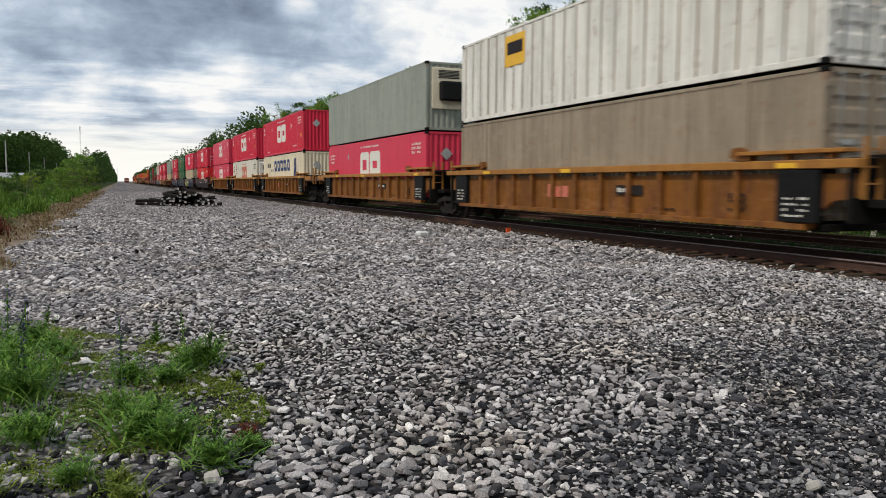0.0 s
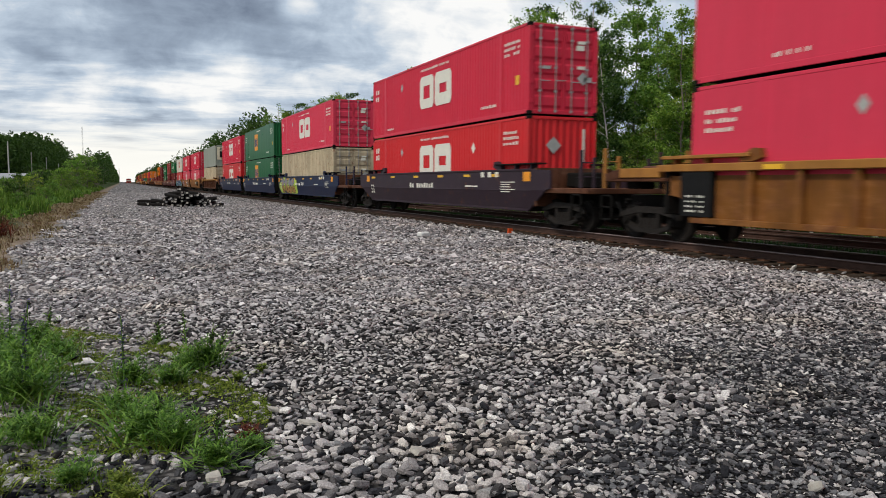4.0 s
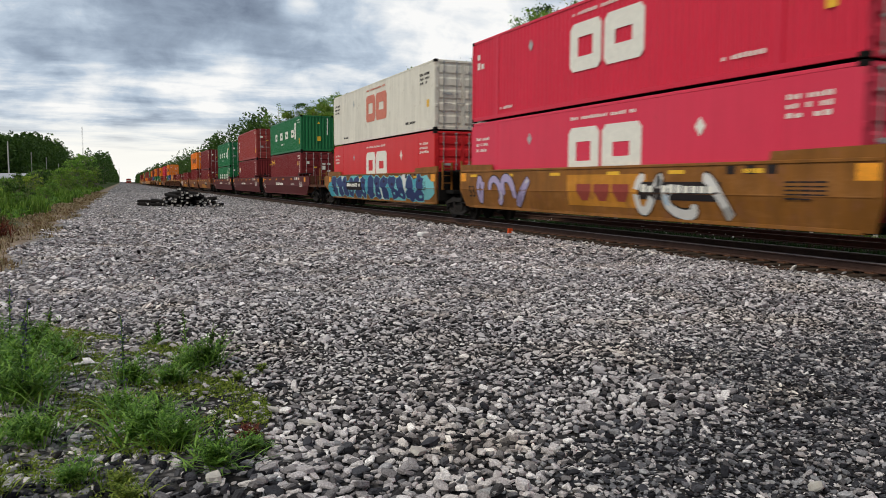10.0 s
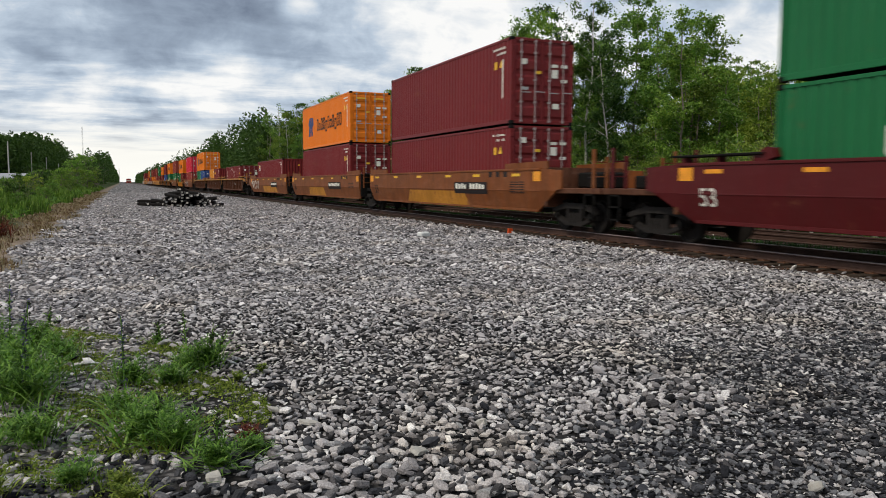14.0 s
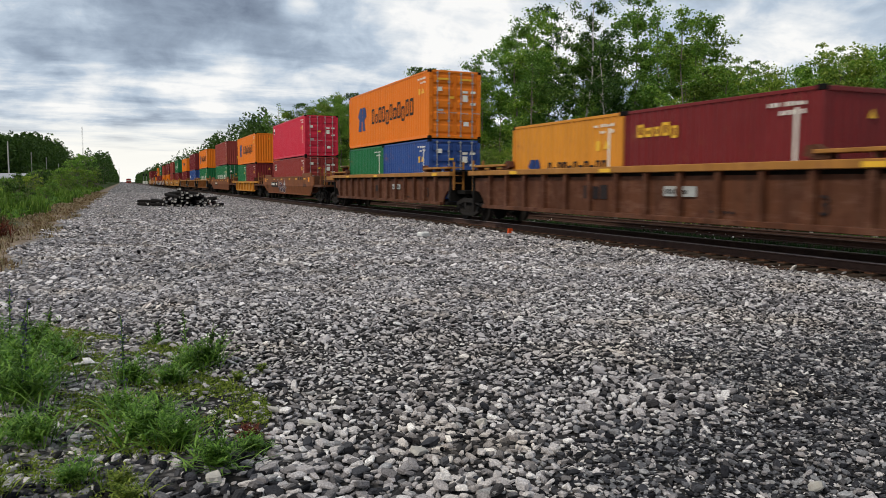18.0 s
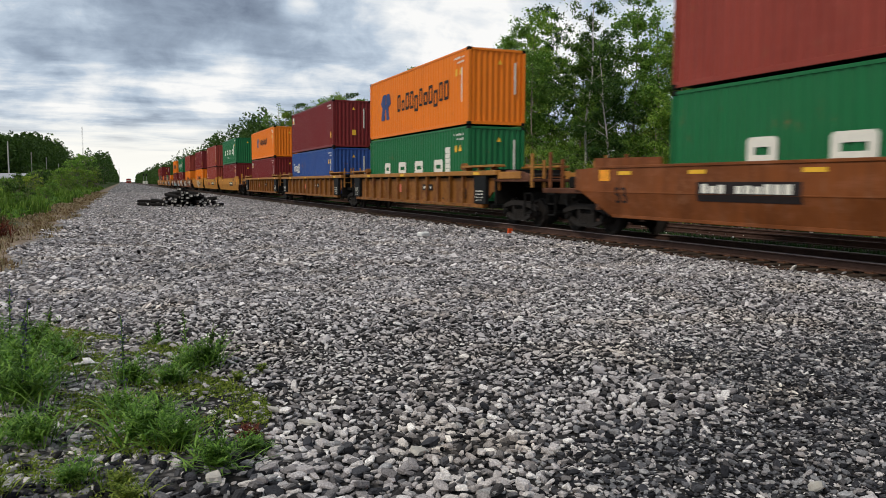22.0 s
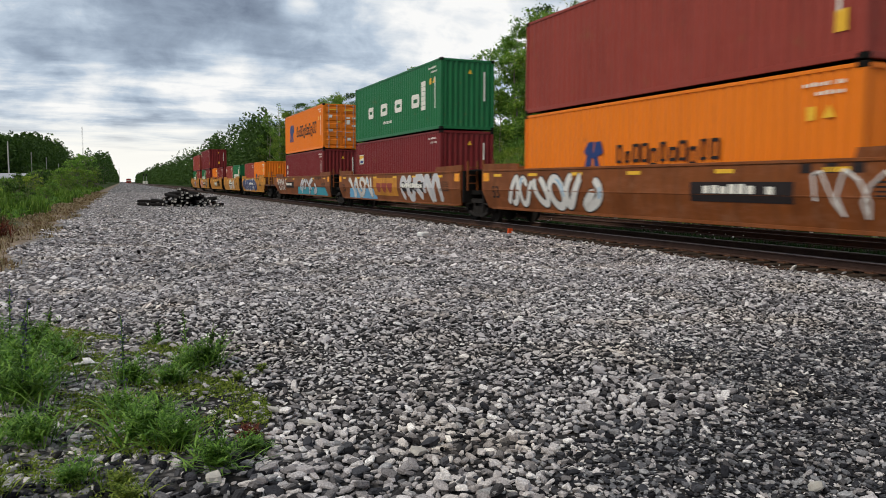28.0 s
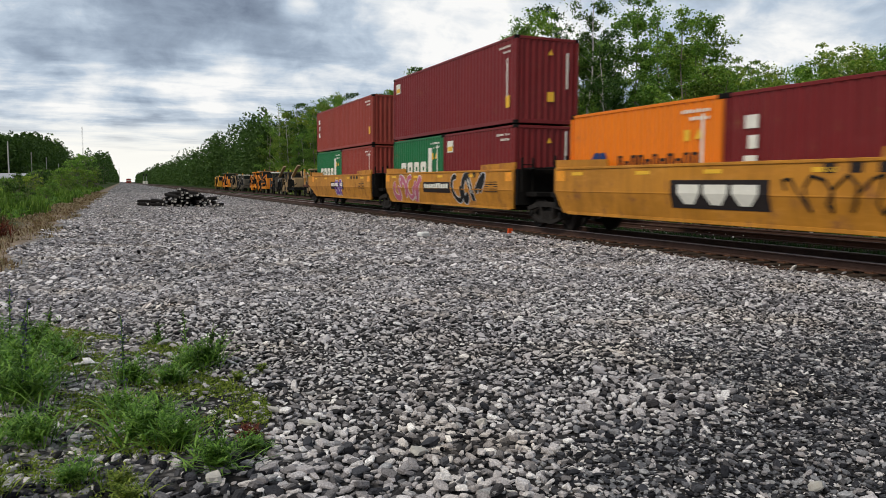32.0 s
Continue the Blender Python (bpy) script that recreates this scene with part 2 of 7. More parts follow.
SPRAY = [plain("spray paint " + n, c, 0.5, 0, 0.1) for n, c in (("silver", (0.50, 0.49, 0.50)), ("lilac", (0.36, 0.30, 0.46)), ("teal", (0.04, 0.30, 0.38)), ("white", (0.62, 0.60, 0.56)), ("navy", (0.02, 0.035, 0.12)), ("violet", (0.16, 0.06, 0.30)), ("lime", (0.42, 0.55, 0.06)), ("rose", (0.42, 0.10, 0.16)), ("black", (0.015, 0.015, 0.015)), ("sky", (0.13, 0.35, 0.55)), ("tan", (0.36, 0.19, 0.06)), ("slate", (0.20, 0.19, 0.22)), ("plum", (0.045, 0.022, 0.05)), ("pale teal", (0.16, 0.45, 0.46)))]


# ---- mesh helpers ----
class MB:
    """Gathers boxes, prisms and rods for one mesh."""

    def __init__(self):
        self.v, self.f = [], []

    def hull_faces(self, faces, base, centre):
        c = Vector(centre)
        for f in faces:
            p = [Vector(self.v[base + i]) for i in f]
            nrm = (p[1] - p[0]).cross(p[2] - p[1])
            mid = sum(p, Vector()) / len(p)
            f = [base + i for i in f]
            self.f.append(f if nrm.dot(mid - c) >= 0 else f[::-1])

    def box(self, x0, x1, y0, y1, z0, z1, ch=0.0):
        b = len(self.v)
        c = ((x0 + x1) / 2, (y0 + y1) / 2, (z0 + z1) / 2)
        h = (abs(x1 - x0) / 2, abs(y1 - y0) / 2, abs(z1 - z0) / 2)
        S8 = [(sx, sy, sz) for sx in (-1, 1) for sy in (-1, 1) for sz in (-1, 1)]
        if ch <= 0:
            self.v += [tuple(c[k] + s[k] * h[k] for k in range(3)) for s in S8]
            self.hull_faces([(0, 1, 3, 2), (4, 6, 7, 5), (0, 4, 5, 1), (2, 3, 7, 6), (0, 2, 6, 4), (1, 5, 7, 3)], b, c)
            return self
        ch = min(ch, min(h) * 0.9)
        for s in S8:
            for k in range(3):
                self.v.append(tuple(c[j] + s[j] * (h[j] if j == k else h[j] - ch) for j in range(3)))
        idx = {s: i * 3 for i, s in enumerate(S8)}
        faces = [tuple(idx[s] + k for k in range(3)) for s in S8]
        for k in range(3):
            i, j = (k + 1) % 3, (k + 2) % 3
            for sg in (-1, 1):
                loop = []
                for a, bb in ((-1, -1), (1, -1), (1, 1), (-1, 1)):
                    s = [0, 0, 0]
                    s[k], s[i], s[j] = sg, a, bb
                    loop.append(idx[tuple(s)] + k)
                faces.append(tuple(loop))
            for a in (-1, 1):
                for bb in (-1, 1):
                    s = [0, 0, 0]
                    s[i], s[j] = a, bb
                    s[k] = -1
                    s0 = tuple(s)
                    s[k] = 1
                    s1 = tuple(s)
                    faces.append((idx[s0] + i, idx[s1] + i, idx[s1] + j, idx[s0] + j))
        self.hull_faces(faces, b, c)
        return self

    def prism(self, poly, x0, x1, axis=0):
        """A polygon in the other two axes, in order, pulled from x0 to x1 along the axis."""
        b, n = len(self.v), len(poly)
        area = sum(poly[i][0] * poly[(i + 1) % n][1] - poly[(i + 1) % n][0] * poly[i][1] for i in range(n))
        if area < 0:
            poly = poly[::-1]
        if axis == 1:
            poly = poly[::-1]
        for x in (x0, x1):
            for p, q in poly:
                self.v.append((x, p, q) if axis == 0 else (p, x, q) if axis == 1 else (p, q, x))
        if x0 > x1:
            self.f.append([b + i for i in range(n)])
            self.f.append([b + n + i for i in range(n)][::-1])
            for i in range(n):
                j = (i + 1) % n
                self.f.append([b + j, b + i, b + n + i, b + n + j])
        else:
            self.f.append([b + i for i in range(n)][::-1])
            self.f.append([b + n + i for i in range(n)])
            for i in range(n):
                j = (i + 1) % n
                self.f.append([b + i, b + j, b + n + j, b + n + i])
        return self

    def rod(self, p0, p1, r0, r1=None, n=8):
        r1 = r0 if r1 is None else r1
        p0, p1 = Vector(p0), Vector(p1)
        w = (p1 - p0).normalized()
        u = w.orthogonal().normalized()
        t = w.cross(u)
        b = len(self.v)
        for p, r in ((p0, r0), (p1, r1)):
            for i in range(n):
                a = 2 * math.pi * i / n
                self.v.append(tuple(p + u * (r * math.cos(a)) + t * (r * math.sin(a))))
        for i in range(n):
            j = (i + 1) % n
            self.f.append([b + i, b + j, b + n + j, b + n + i])
        self.f.append([b + i for i in range(n)][::-1])
        self.f.append([b + n + i for i in range(n)])
        return self

    def strip(self, prof, z0, z1, flip=False):
        """A wall that follows the outline prof, in the plan, from z0 to z1."""
        b, n = len(self.v), len(prof)
        for z in (z0, z1):
            self.v += [(x, y, z) for x, y in prof]
        for i in range(n - 1):
            q = [b + i, b + i + 1, b + n + i + 1, b + n + i]
            self.f.append(q[::-1] if flip else q)
        return self

    def lathe(self, x, y, z, rings, n=20):
        """Rings of (offset along x, radius) round an axis along x."""
        b = len(self.v)
        for dx, r in rings:
            for i in range(n):
                a = 2 * math.pi * i / n
                self.v.append((x + dx, y + r * math.cos(a), z + r * math.sin(a)))
        for k in range(len(rings) - 1):
            for i in range(n):
                j = (i + 1) % n
                self.f.append([b + k * n + i, b + k * n + j, b + (k + 1) * n + j, b + (k + 1) * n + i][::-1])
        self.f.append([b + i for i in range(n)])
        self.f.append([b + (len(rings) - 1) * n + i for i in range(n)][::-1])
        return self

    def mesh(self, name, mat):
        me = bpy.data.meshes.new(name)
        me.from_pydata(self.v, [], self.f)
        me.materials.append(mat)
        return me


def part(name, mb, mat, parent, label=""):
    ob = new(name, mb if isinstance(mb, bpy.types.Mesh) else mb.mesh(name, mat))
    ob.parent = parent
    if label:
        ob["label"] = label
    if name in ("small_writing", "id_writing", "stencil", "road_number", "size_code"):
        ob["kind"] = "stuff"
    return ob


def thing(name, m, label, category, group="", kind="", data=None):
    ob = new(name, data)
    ob.matrix_basis = m
    return tagged(ob, label, category, group, kind)


def raw_mesh(name, verts, faces, mat, smooth=False):
    """A large mesh from arrays; all faces have the same number of corners."""
    me = bpy.data.meshes.new(name)
    verts, faces = np.asarray(verts, np.float32), np.asarray(faces, np.int32)
    k = faces.shape[1]
    me.vertices.add(len(verts))
    me.vertices.foreach_set("co", verts.ravel())
    me.loops.add(faces.size)
    me.loops.foreach_set("vertex_index", faces.ravel())
    me.polygons.add(len(faces))
    me.polygons.foreach_set("loop_start", np.arange(0, faces.size, k, dtype=np.int32))
    me.polygons.foreach_set("use_smooth", np.full(len(faces), smooth))
    me.materials.append(mat)
    me.update(calc_edges=True)
    return me


# ---- ground ----
def sstep(a, b, x):
    t = np.clip((np.asarray(x, float) - a) / (b - a), 0, 1)
    return t * t * (3 - 2 * t)


def ground_z(x, y):
    x, y = np.asarray(x, float), np.asarray(y, float)
    z = -0.04 + 0.0 * x + 0.0 * y
    z = z + 0.95 * sstep(-2.4, -7.5, x) * sstep(5, 45, y) + (1.25 * sstep(-6.0, -8.2, x) + 0.35 * sstep(-3.0, -6.0, x)) * sstep(52, 112, y) * sstep(420, 200, y)
    z = z + 0.10 * sstep(-0.2, -2.6, x) * sstep(14, 3, y)
    z = z + 0.04 * np.sin(x * 0.9 + 0.3 * y) * np.sin(y * 0.47 + 1.0) * sstep(11.2, 9.5, x) * sstep(40, 15, np.abs(y))
    z = z - 0.085 * sstep(9.6, 11.6, x) * sstep(24.0, 20.0, x)
    z = z - 0.10 * sstep(15.0, 15.6, x) * (1 - sstep(15.7, 16.2, x)) - 0.5 * sstep(20.0, 23.0, x)
    return z


def gravel_ground():
    m, N, bsdf = material("ballast and verge")
    geo = N.n("NewGeometry").outputs["Position"]
    sep = N.t.nodes.new("ShaderNodeSeparateXYZ")
    N.put(sep.inputs[0], geo)
    vor = N.n("TexVoronoi", feature="F1")
    N.put(vor.inputs["Vector"], geo)
    vor.inputs["Scale"].default_value = 15.0
    grey = N.ramp(N.math("FRACT", N.math("MULTIPLY", vor.outputs["Color"], 1.0)), [(0.0, (0.06, 0.056, 0.055)), (0.35, (0.27, 0.25, 0.243)), (0.7, (0.44, 0.41, 0.395)), (1.0, (0.62, 0.58, 0.555))])
    # Cell rims go near-black, the shade of stone crevices put into the colour.
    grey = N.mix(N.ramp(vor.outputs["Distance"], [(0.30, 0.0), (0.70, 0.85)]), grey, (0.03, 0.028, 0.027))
    patch = N.noise(geo, 0.35, 4, 0.6)
    grey = N.mix(N.ramp(patch, [(0.45, 0.0), (0.7, 0.55)]), grey, N.mix(1.0, grey, (0.60, 0.60, 0.64), "MULTIPLY"))
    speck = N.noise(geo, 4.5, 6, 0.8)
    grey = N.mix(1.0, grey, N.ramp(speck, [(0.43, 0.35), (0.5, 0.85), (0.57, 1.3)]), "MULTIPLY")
    # Near-black colour under the nearby stones stands for shade in their gaps.
    gap_shade = N.math("MULTIPLY", N.ramp(N.math("DIVIDE", sep.outputs[1], 50.0), [(0.005, 0.0), (0.035, 1.0), (0.16, 1.0), (0.36, 0.0)]), N.ramp(N.math("DIVIDE", sep.outputs[0], 20.0), [(0.0, 0.0), (0.02, 1.0), (0.9, 1.0), (1.0, 0.0)]))
    grey = N.mix(N.math("MULTIPLY", gap_shade, 0.93), grey, N.mix(speck, (0.006, 0.006, 0.006), (0.03, 0.028, 0.027)))
    lanes = N.noise(N.mapping(geo, (1.3, 0.10, 1)), 1.0, 5, 0.65)
    grey = N.mix(1.0, grey, N.ramp(lanes, [(0.35, 0.72), (0.65, 1.35)]), "MULTIPLY")
    wob = N.noise(geo, 0.5, 4, 0.6)
    xx = N.math("ADD", sep.outputs[0], N.math("MULTIPLY", N.math("SUBTRACT", wob, 0.5), 1.2))
    rusty = N.math("MULTIPLY", N.ramp(N.math("DIVIDE", N.math("ABSOLUTE", N.math("SUBTRACT", sep.outputs[0], TRACK_X)), 4.0), [(0.34, 1.0), (0.44, 0.0)]), 0.85)
    grey = N.mix(rusty, grey, N.mix(N.noise(geo, 9, 4), (0.03, 0.02, 0.014), (0.085, 0.05, 0.032)))
    straw = N.mix(N.noise(geo, 2.2, 6, 0.75), (0.09, 0.055, 0.036), (0.34, 0.27, 0.20))
    soil = N.mix(N.noise(geo, 3, 5, 0.7), (0.018, 0.028, 0.010), (0.055, 0.075, 0.022))
    c = N.mix(N.ramp(N.math("DIVIDE", N.math("SUBTRACT", 0.0, xx), 10.0), [(0.20, 0.0), (0.235, 1.0)]), grey, straw)
    c = N.mix(N.ramp(N.math("DIVIDE", N.math("SUBTRACT", 0.0, xx), 10.0), [(0.30, 0.0), (0.36, 1.0)]), c, soil)
    c = N.mix(N.ramp(N.math("DIVIDE", sep.outputs[0], 40.0), [(0.50, 0.0), (0.55, 1.0)]), c, soil)
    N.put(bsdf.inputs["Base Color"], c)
    bsdf.inputs["Roughness"].default_value = 0.95
    bsdf.inputs["Specular IOR Level"].default_value = 0.06
    bump(N, bsdf, N.math("SUBTRACT", 1.0, vor.outputs["Distance"]), 0.8, 0.05)
    return m


def build_ground():
    xs = np.unique(np.concatenate([np.linspace(-3000, -90, 12), np.linspace(-90, -12, 28), np.linspace(-12, 24, 145), np.linspace(24, 90, 24), np.linspace(90, 3000, 12)]))
    ys = np.unique(np.concatenate([np.linspace(-3000, -40, 10), np.linspace(-40, 2, 30), np.linspace(2, 30, 113), np.linspace(30, 160, 110), np.linspace(160, 4200, 40)]))
    X, Y = np.meshgrid(xs, ys)
    Z = ground_z(X, Y)
    n = len(xs)
    i = np.arange(len(ys) - 1)[:, None] * n + np.arange(n - 1)[None]
    F = np.stack([i, i + 1, i + n + 1, i + n], -1).reshape(-1, 4)
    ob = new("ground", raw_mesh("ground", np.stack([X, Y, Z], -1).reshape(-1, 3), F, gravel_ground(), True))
    tagged(ob, "grey crushed-stone ballast yard with a grassy verge", "ground", kind="structure")


build_ground()

STONE = island("crushed limestone", [(0.0, (0.020, 0.019, 0.020)), (0.09, (0.065, 0.061, 0.062)), (0.24, (0.21, 0.194, 0.192)), (0.58, (0.425, 0.390, 0.382)), (0.9, (0.60, 0.56, 0.54)), (1.0, (0.85, 0.81, 0.77))], 0.9, grain=0.35)
CINDER = island("black cinder stone", [(0.0, (0.010, 0.010, 0.012)), (0.45, (0.050, 0.050, 0.056)), (0.75, (0.14, 0.138, 0.145)), (1.0, (0.36, 0.35, 0.345))], 0.8, grain=0.35)
# Lighter limestone copy; its colour stands for the lit tops seen at distance.
FAR_PALE = island("dusty trodden limestone", [(0.0, (0.09, 0.084, 0.084)), (0.2, (0.28, 0.260, 0.258)), (0.6, (0.435, 0.405, 0.402)), (1.0, (0.74, 0.69, 0.68))], 0.9, brt=0.25)
RUSTY = island("rust-stained ballast", [(0.0, (0.018, 0.011, 0.009)), (0.6, (0.055, 0.030, 0.022)), (1.0, (0.15, 0.075, 0.045))], 0.9)



def ico():
    bm = bmesh.new()
    bmesh.ops.create_icosphere(bm, subdivisions=1, radius=1.0)
    v = np.array([p.co[:] for p in bm.verts])
    f = np.array([[p.index for p in q.verts] for q in bm.faces])
    bm.free()
    return v, f


ICO_V, ICO_F = ico()


def rot_batch(rng, n, tilt=1.0):
    """n turns: free about z, and leaning by up to about tilt radians."""
    a, b, c = rng.uniform(0, 2 * np.pi, n), rng.normal(0, tilt, n), rng.normal(0, tilt, n)
    ca, sa, cb, sb, cc, sc = np.cos(a), np.sin(a), np.cos(b), np.sin(b), np.cos(c), np.sin(c)
    o, e = np.zeros(n), np.ones(n)
    Rz = np.stack([np.stack([ca, -sa, o], -1), np.stack([sa, ca, o], -1), np.stack([o, o, e], -1)], 1)
    Rx = np.stack([np.stack([e, o, o], -1), np.stack([o, cb, -sb], -1), np.stack([o, sb, cb], -1)], 1)
    Ry = np.stack([np.stack([cc, o, sc], -1), np.stack([o, e, o], -1), np.stack([-sc, o, cc], -1)], 1)
    return Rz @ Rx @ Ry


def chunk():
    """A block with broad chamfers, for the stones nearest to the eye."""
    m = MB().box(-0.8, 0.8, -0.8, 0.8, -0.8, 0.8, 0.34)
    tris = [(f[0], f[k], f[k + 1]) for f in m.f for k in range(1, len(f) - 1)]
    return np.array(m.v), np.array(tris)


CHUNK_V, CHUNK_F = chunk()
CUBE_V = np.array([(x, y, z) for x in (-1, 1) for y in (-1, 1) for z in (-1, 1)]) * 0.72
CUBE_F = np.array([(0, 1, 3), (0, 3, 2), (4, 6, 7), (4, 7, 5), (0, 4, 5), (0, 5, 1), (2, 3, 7), (2, 7, 6), (0, 2, 6), (0, 6, 4), (1, 5, 7), (1, 7, 3)])


def stones(rng, pts, size, grade=0):
    """Crushed stones at pts with their half sizes; grade 0 is the best cut, 2 the plainest."""
    n = len(pts)
    bv, bf = ((CHUNK_V, CHUNK_F), (ICO_V, ICO_F), (CUBE_V, CUBE_F))[grade]
    k = len(bv)
    V = np.repeat(bv[None], n, 0)
    # skew and taper each block, then chip its corners
    V[:, :, 0] += V[:, :, 2] * rng.uniform(-0.35, 0.35, (n, 1)) + V[:, :, 1] * rng.uniform(-0.45, 0.45, (n, 1))
    V[:, :, 1] *= 1 + V[:, :, 0] * rng.uniform(-0.32, 0.32, (n, 1))
    V[:, :, 2] *= 1 + V[:, :, 1] * rng.uniform(-0.3, 0.3, (n, 1)) + V[:, :, 0] * rng.uniform(-0.25, 0.25, (n, 1))
    V = V * (1 + rng.uniform(-0.22, 0.14, (n, k, 1)) * (0.7 if grade == 0 else 1.2)) + rng.normal(0, 0.05 if grade == 0 else 0.10, (n, k, 3))
    ax = np.stack([rng.uniform(1.0, 1.7, n), rng.uniform(0.75, 1.15, n), rng.uniform(0.45, 0.85, n) * (1.0, 0.75, 0.55)[grade]], -1) * size[:, None]
    V = V * ax[:, None, :]
    V = np.einsum("nij,nkj->nki", rot_batch(rng, n, 0.30), V) + pts[:, None, :]
    F = bf[None] + (np.arange(n) * k)[:, None, None]
    return V.reshape(-1, 3), F.reshape(-1, 3)


def green_patch(x, y):
    """How far a spot lies inside the weedy corner."""
    return sstep(1.05, 0.35, x + 0.18 * np.sin(y * 2.1)) * sstep(8.9, 7.2, y + 1.2 * x) 


def dark_patch(x, y):
    """Where finer, blacker cinders lie over the limestone."""
    return sstep(-0.5, 0.7, x - (1.75 + 1.0 * (y - 2.6)) + 0.5 * np.sin(y * 1.7 + x) + 0.3 * np.sin(x * 2.9)) * sstep(6.6, 5.2, y + 0.35 * np.sin(x * 1.3))


def build_stones():
    rng = np.random.default_rng(4)
    sets = {"light": ([], [], [0]), "dark": ([], [], [0]), "brown": ([], [], [0]), "dusty": ([], [], [0])}
    for x0, x1, y0, y1, step, grow in ((-2.3, 9.6, 2.2, 5.0, 0.043, 0.90), (-2.3, 9.6, 5.0, 7.0, 0.042, 0.88), (-2.4, 11.9, 7.0, 9.5, 0.050, 1.06), (-2.4, 11.9, 9.5, 12.5, 0.052, 1.10), (-2.5, 11.9, 12.5, 20.0, 0.073, 1.42), (-2.5, 11.9, 20.0, 34.0, 0.112, 1.75), (-2.3, 11.9, 34.0, 60.0, 0.15, 1.4), (-2.1, 11.9, 60.0, 120.0, 0.27, 1.7), (11.9, 14.9, 6.0, 40.0, 0.13, 1.7), (9.6, 11.9, 5.0, 7.0, 0.06, 1.1), (1.4, 9.6, 1.9, 6.6, 0.030, 0.58)):
        gx, gy = np.meshgrid(np.arange(x0, x1, step), np.arange(y0, y1, step))
        p = np.stack([gx.ravel(), gy.ravel()], -1)
        p += rng.uniform(-0.45, 0.45, p.shape) * step
        keep = p[:, 0] > -2.0 + 0.4 * np.sin(p[:, 1] * 0.9)
        keep &= ~((green_patch(p[:, 0], p[:, 1]) > 0.4) & (rng.uniform(0, 1, len(p)) < 0.45))
        if step == 0.030:
            keep &= dark_patch(p[:, 0], p[:, 1]) > rng.uniform(0.1, 0.7, len(p))
        keep &= (p[:, 0] < 1.38 * p[:, 1] + 0.5) & (p[:, 0] > -0.17 * p[:, 1] - 0.4) & (np.hypot(p[:, 0], p[:, 1]) > 3.1)
        p = p[keep]
        dk = dark_patch(p[:, 0], p[:, 1])
        s = 0.0185 * np.exp(np.clip(rng.normal(0, 0.33, len(p)), -0.8, 0.8)) * grow * (1 - 0.22 * dk * (step > 0.03))
        s = np.minimum(s, 0.040 * grow)
        big = sstep(5.2, 3.6, p[:, 1]) * (1 - dk)
        s = s * (1 + 0.30 * big * rng.uniform(0, 1, len(p)))
        z = ground_z(p[:, 0], p[:, 1]) + s * rng.uniform(-0.2, 1.3, len(p))
        u = rng.uniform(0, 1, len(p))
        brown = p[:, 0] > 11.72 + 0.25 * np.sin(p[:, 1] * 2.2)
        # The share of these lightened stones grows with y.
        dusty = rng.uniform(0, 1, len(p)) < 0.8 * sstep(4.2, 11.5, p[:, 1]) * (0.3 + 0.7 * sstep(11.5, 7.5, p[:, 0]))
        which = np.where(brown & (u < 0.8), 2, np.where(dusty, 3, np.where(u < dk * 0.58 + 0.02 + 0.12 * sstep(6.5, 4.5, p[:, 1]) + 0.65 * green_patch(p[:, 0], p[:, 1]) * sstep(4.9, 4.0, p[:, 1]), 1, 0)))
        z = np.where(p[:, 0] > 11.75, z - 0.035, z)
        for q, nm in enumerate(("light", "dark", "brown", "dusty")):
            m = which == q
            if not m.any():
                continue
            v, f = stones(rng, np.column_stack([p, z])[m], s[m], 2 if y0 >= 9.5 or step == 0.030 else 1 if y0 >= 5.0 or x0 > 9 else 0)
            V, F, b = sets[nm]
            V.append(v)
            F.append(f + b[0])
            b[0] += len(v)
    for nm, mt, name, lb in (("light", STONE, "ballast_stones", "loose pale grey crushed limestone ballast"), ("dark", CINDER, "cinder_stones", "fine dark cinders and black stones over the ballast"), ("dusty", FAR_PALE, "dusty_ballast", "dusty pale grey ballast trodden flat in the yard"), ("brown", RUSTY, "track_ballast", "rust-stained brown ballast between the ties")):
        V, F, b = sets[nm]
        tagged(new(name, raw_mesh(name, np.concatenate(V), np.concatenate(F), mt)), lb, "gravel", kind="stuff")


build_stones()


# ---- the two tracks ----
RAIL_M = plain("brown rusted rail steel", (0.060, 0.031, 0.022), 0.8, 0.0, 0.3, 3)
HEAD_M = plain("worn brown-grey rail head", (0.26, 0.20, 0.185), 0.45, 0.35, 0.2, 2)
TIE_M = plain("creosoted tie timber", (0.05, 0.036, 0.026), 0.9, 0, 0.45, 4)
PLATE_M = plain("rusty tie plate", (0.12, 0.055, 0.03), 0.85, 0.2, 0.4, 9)


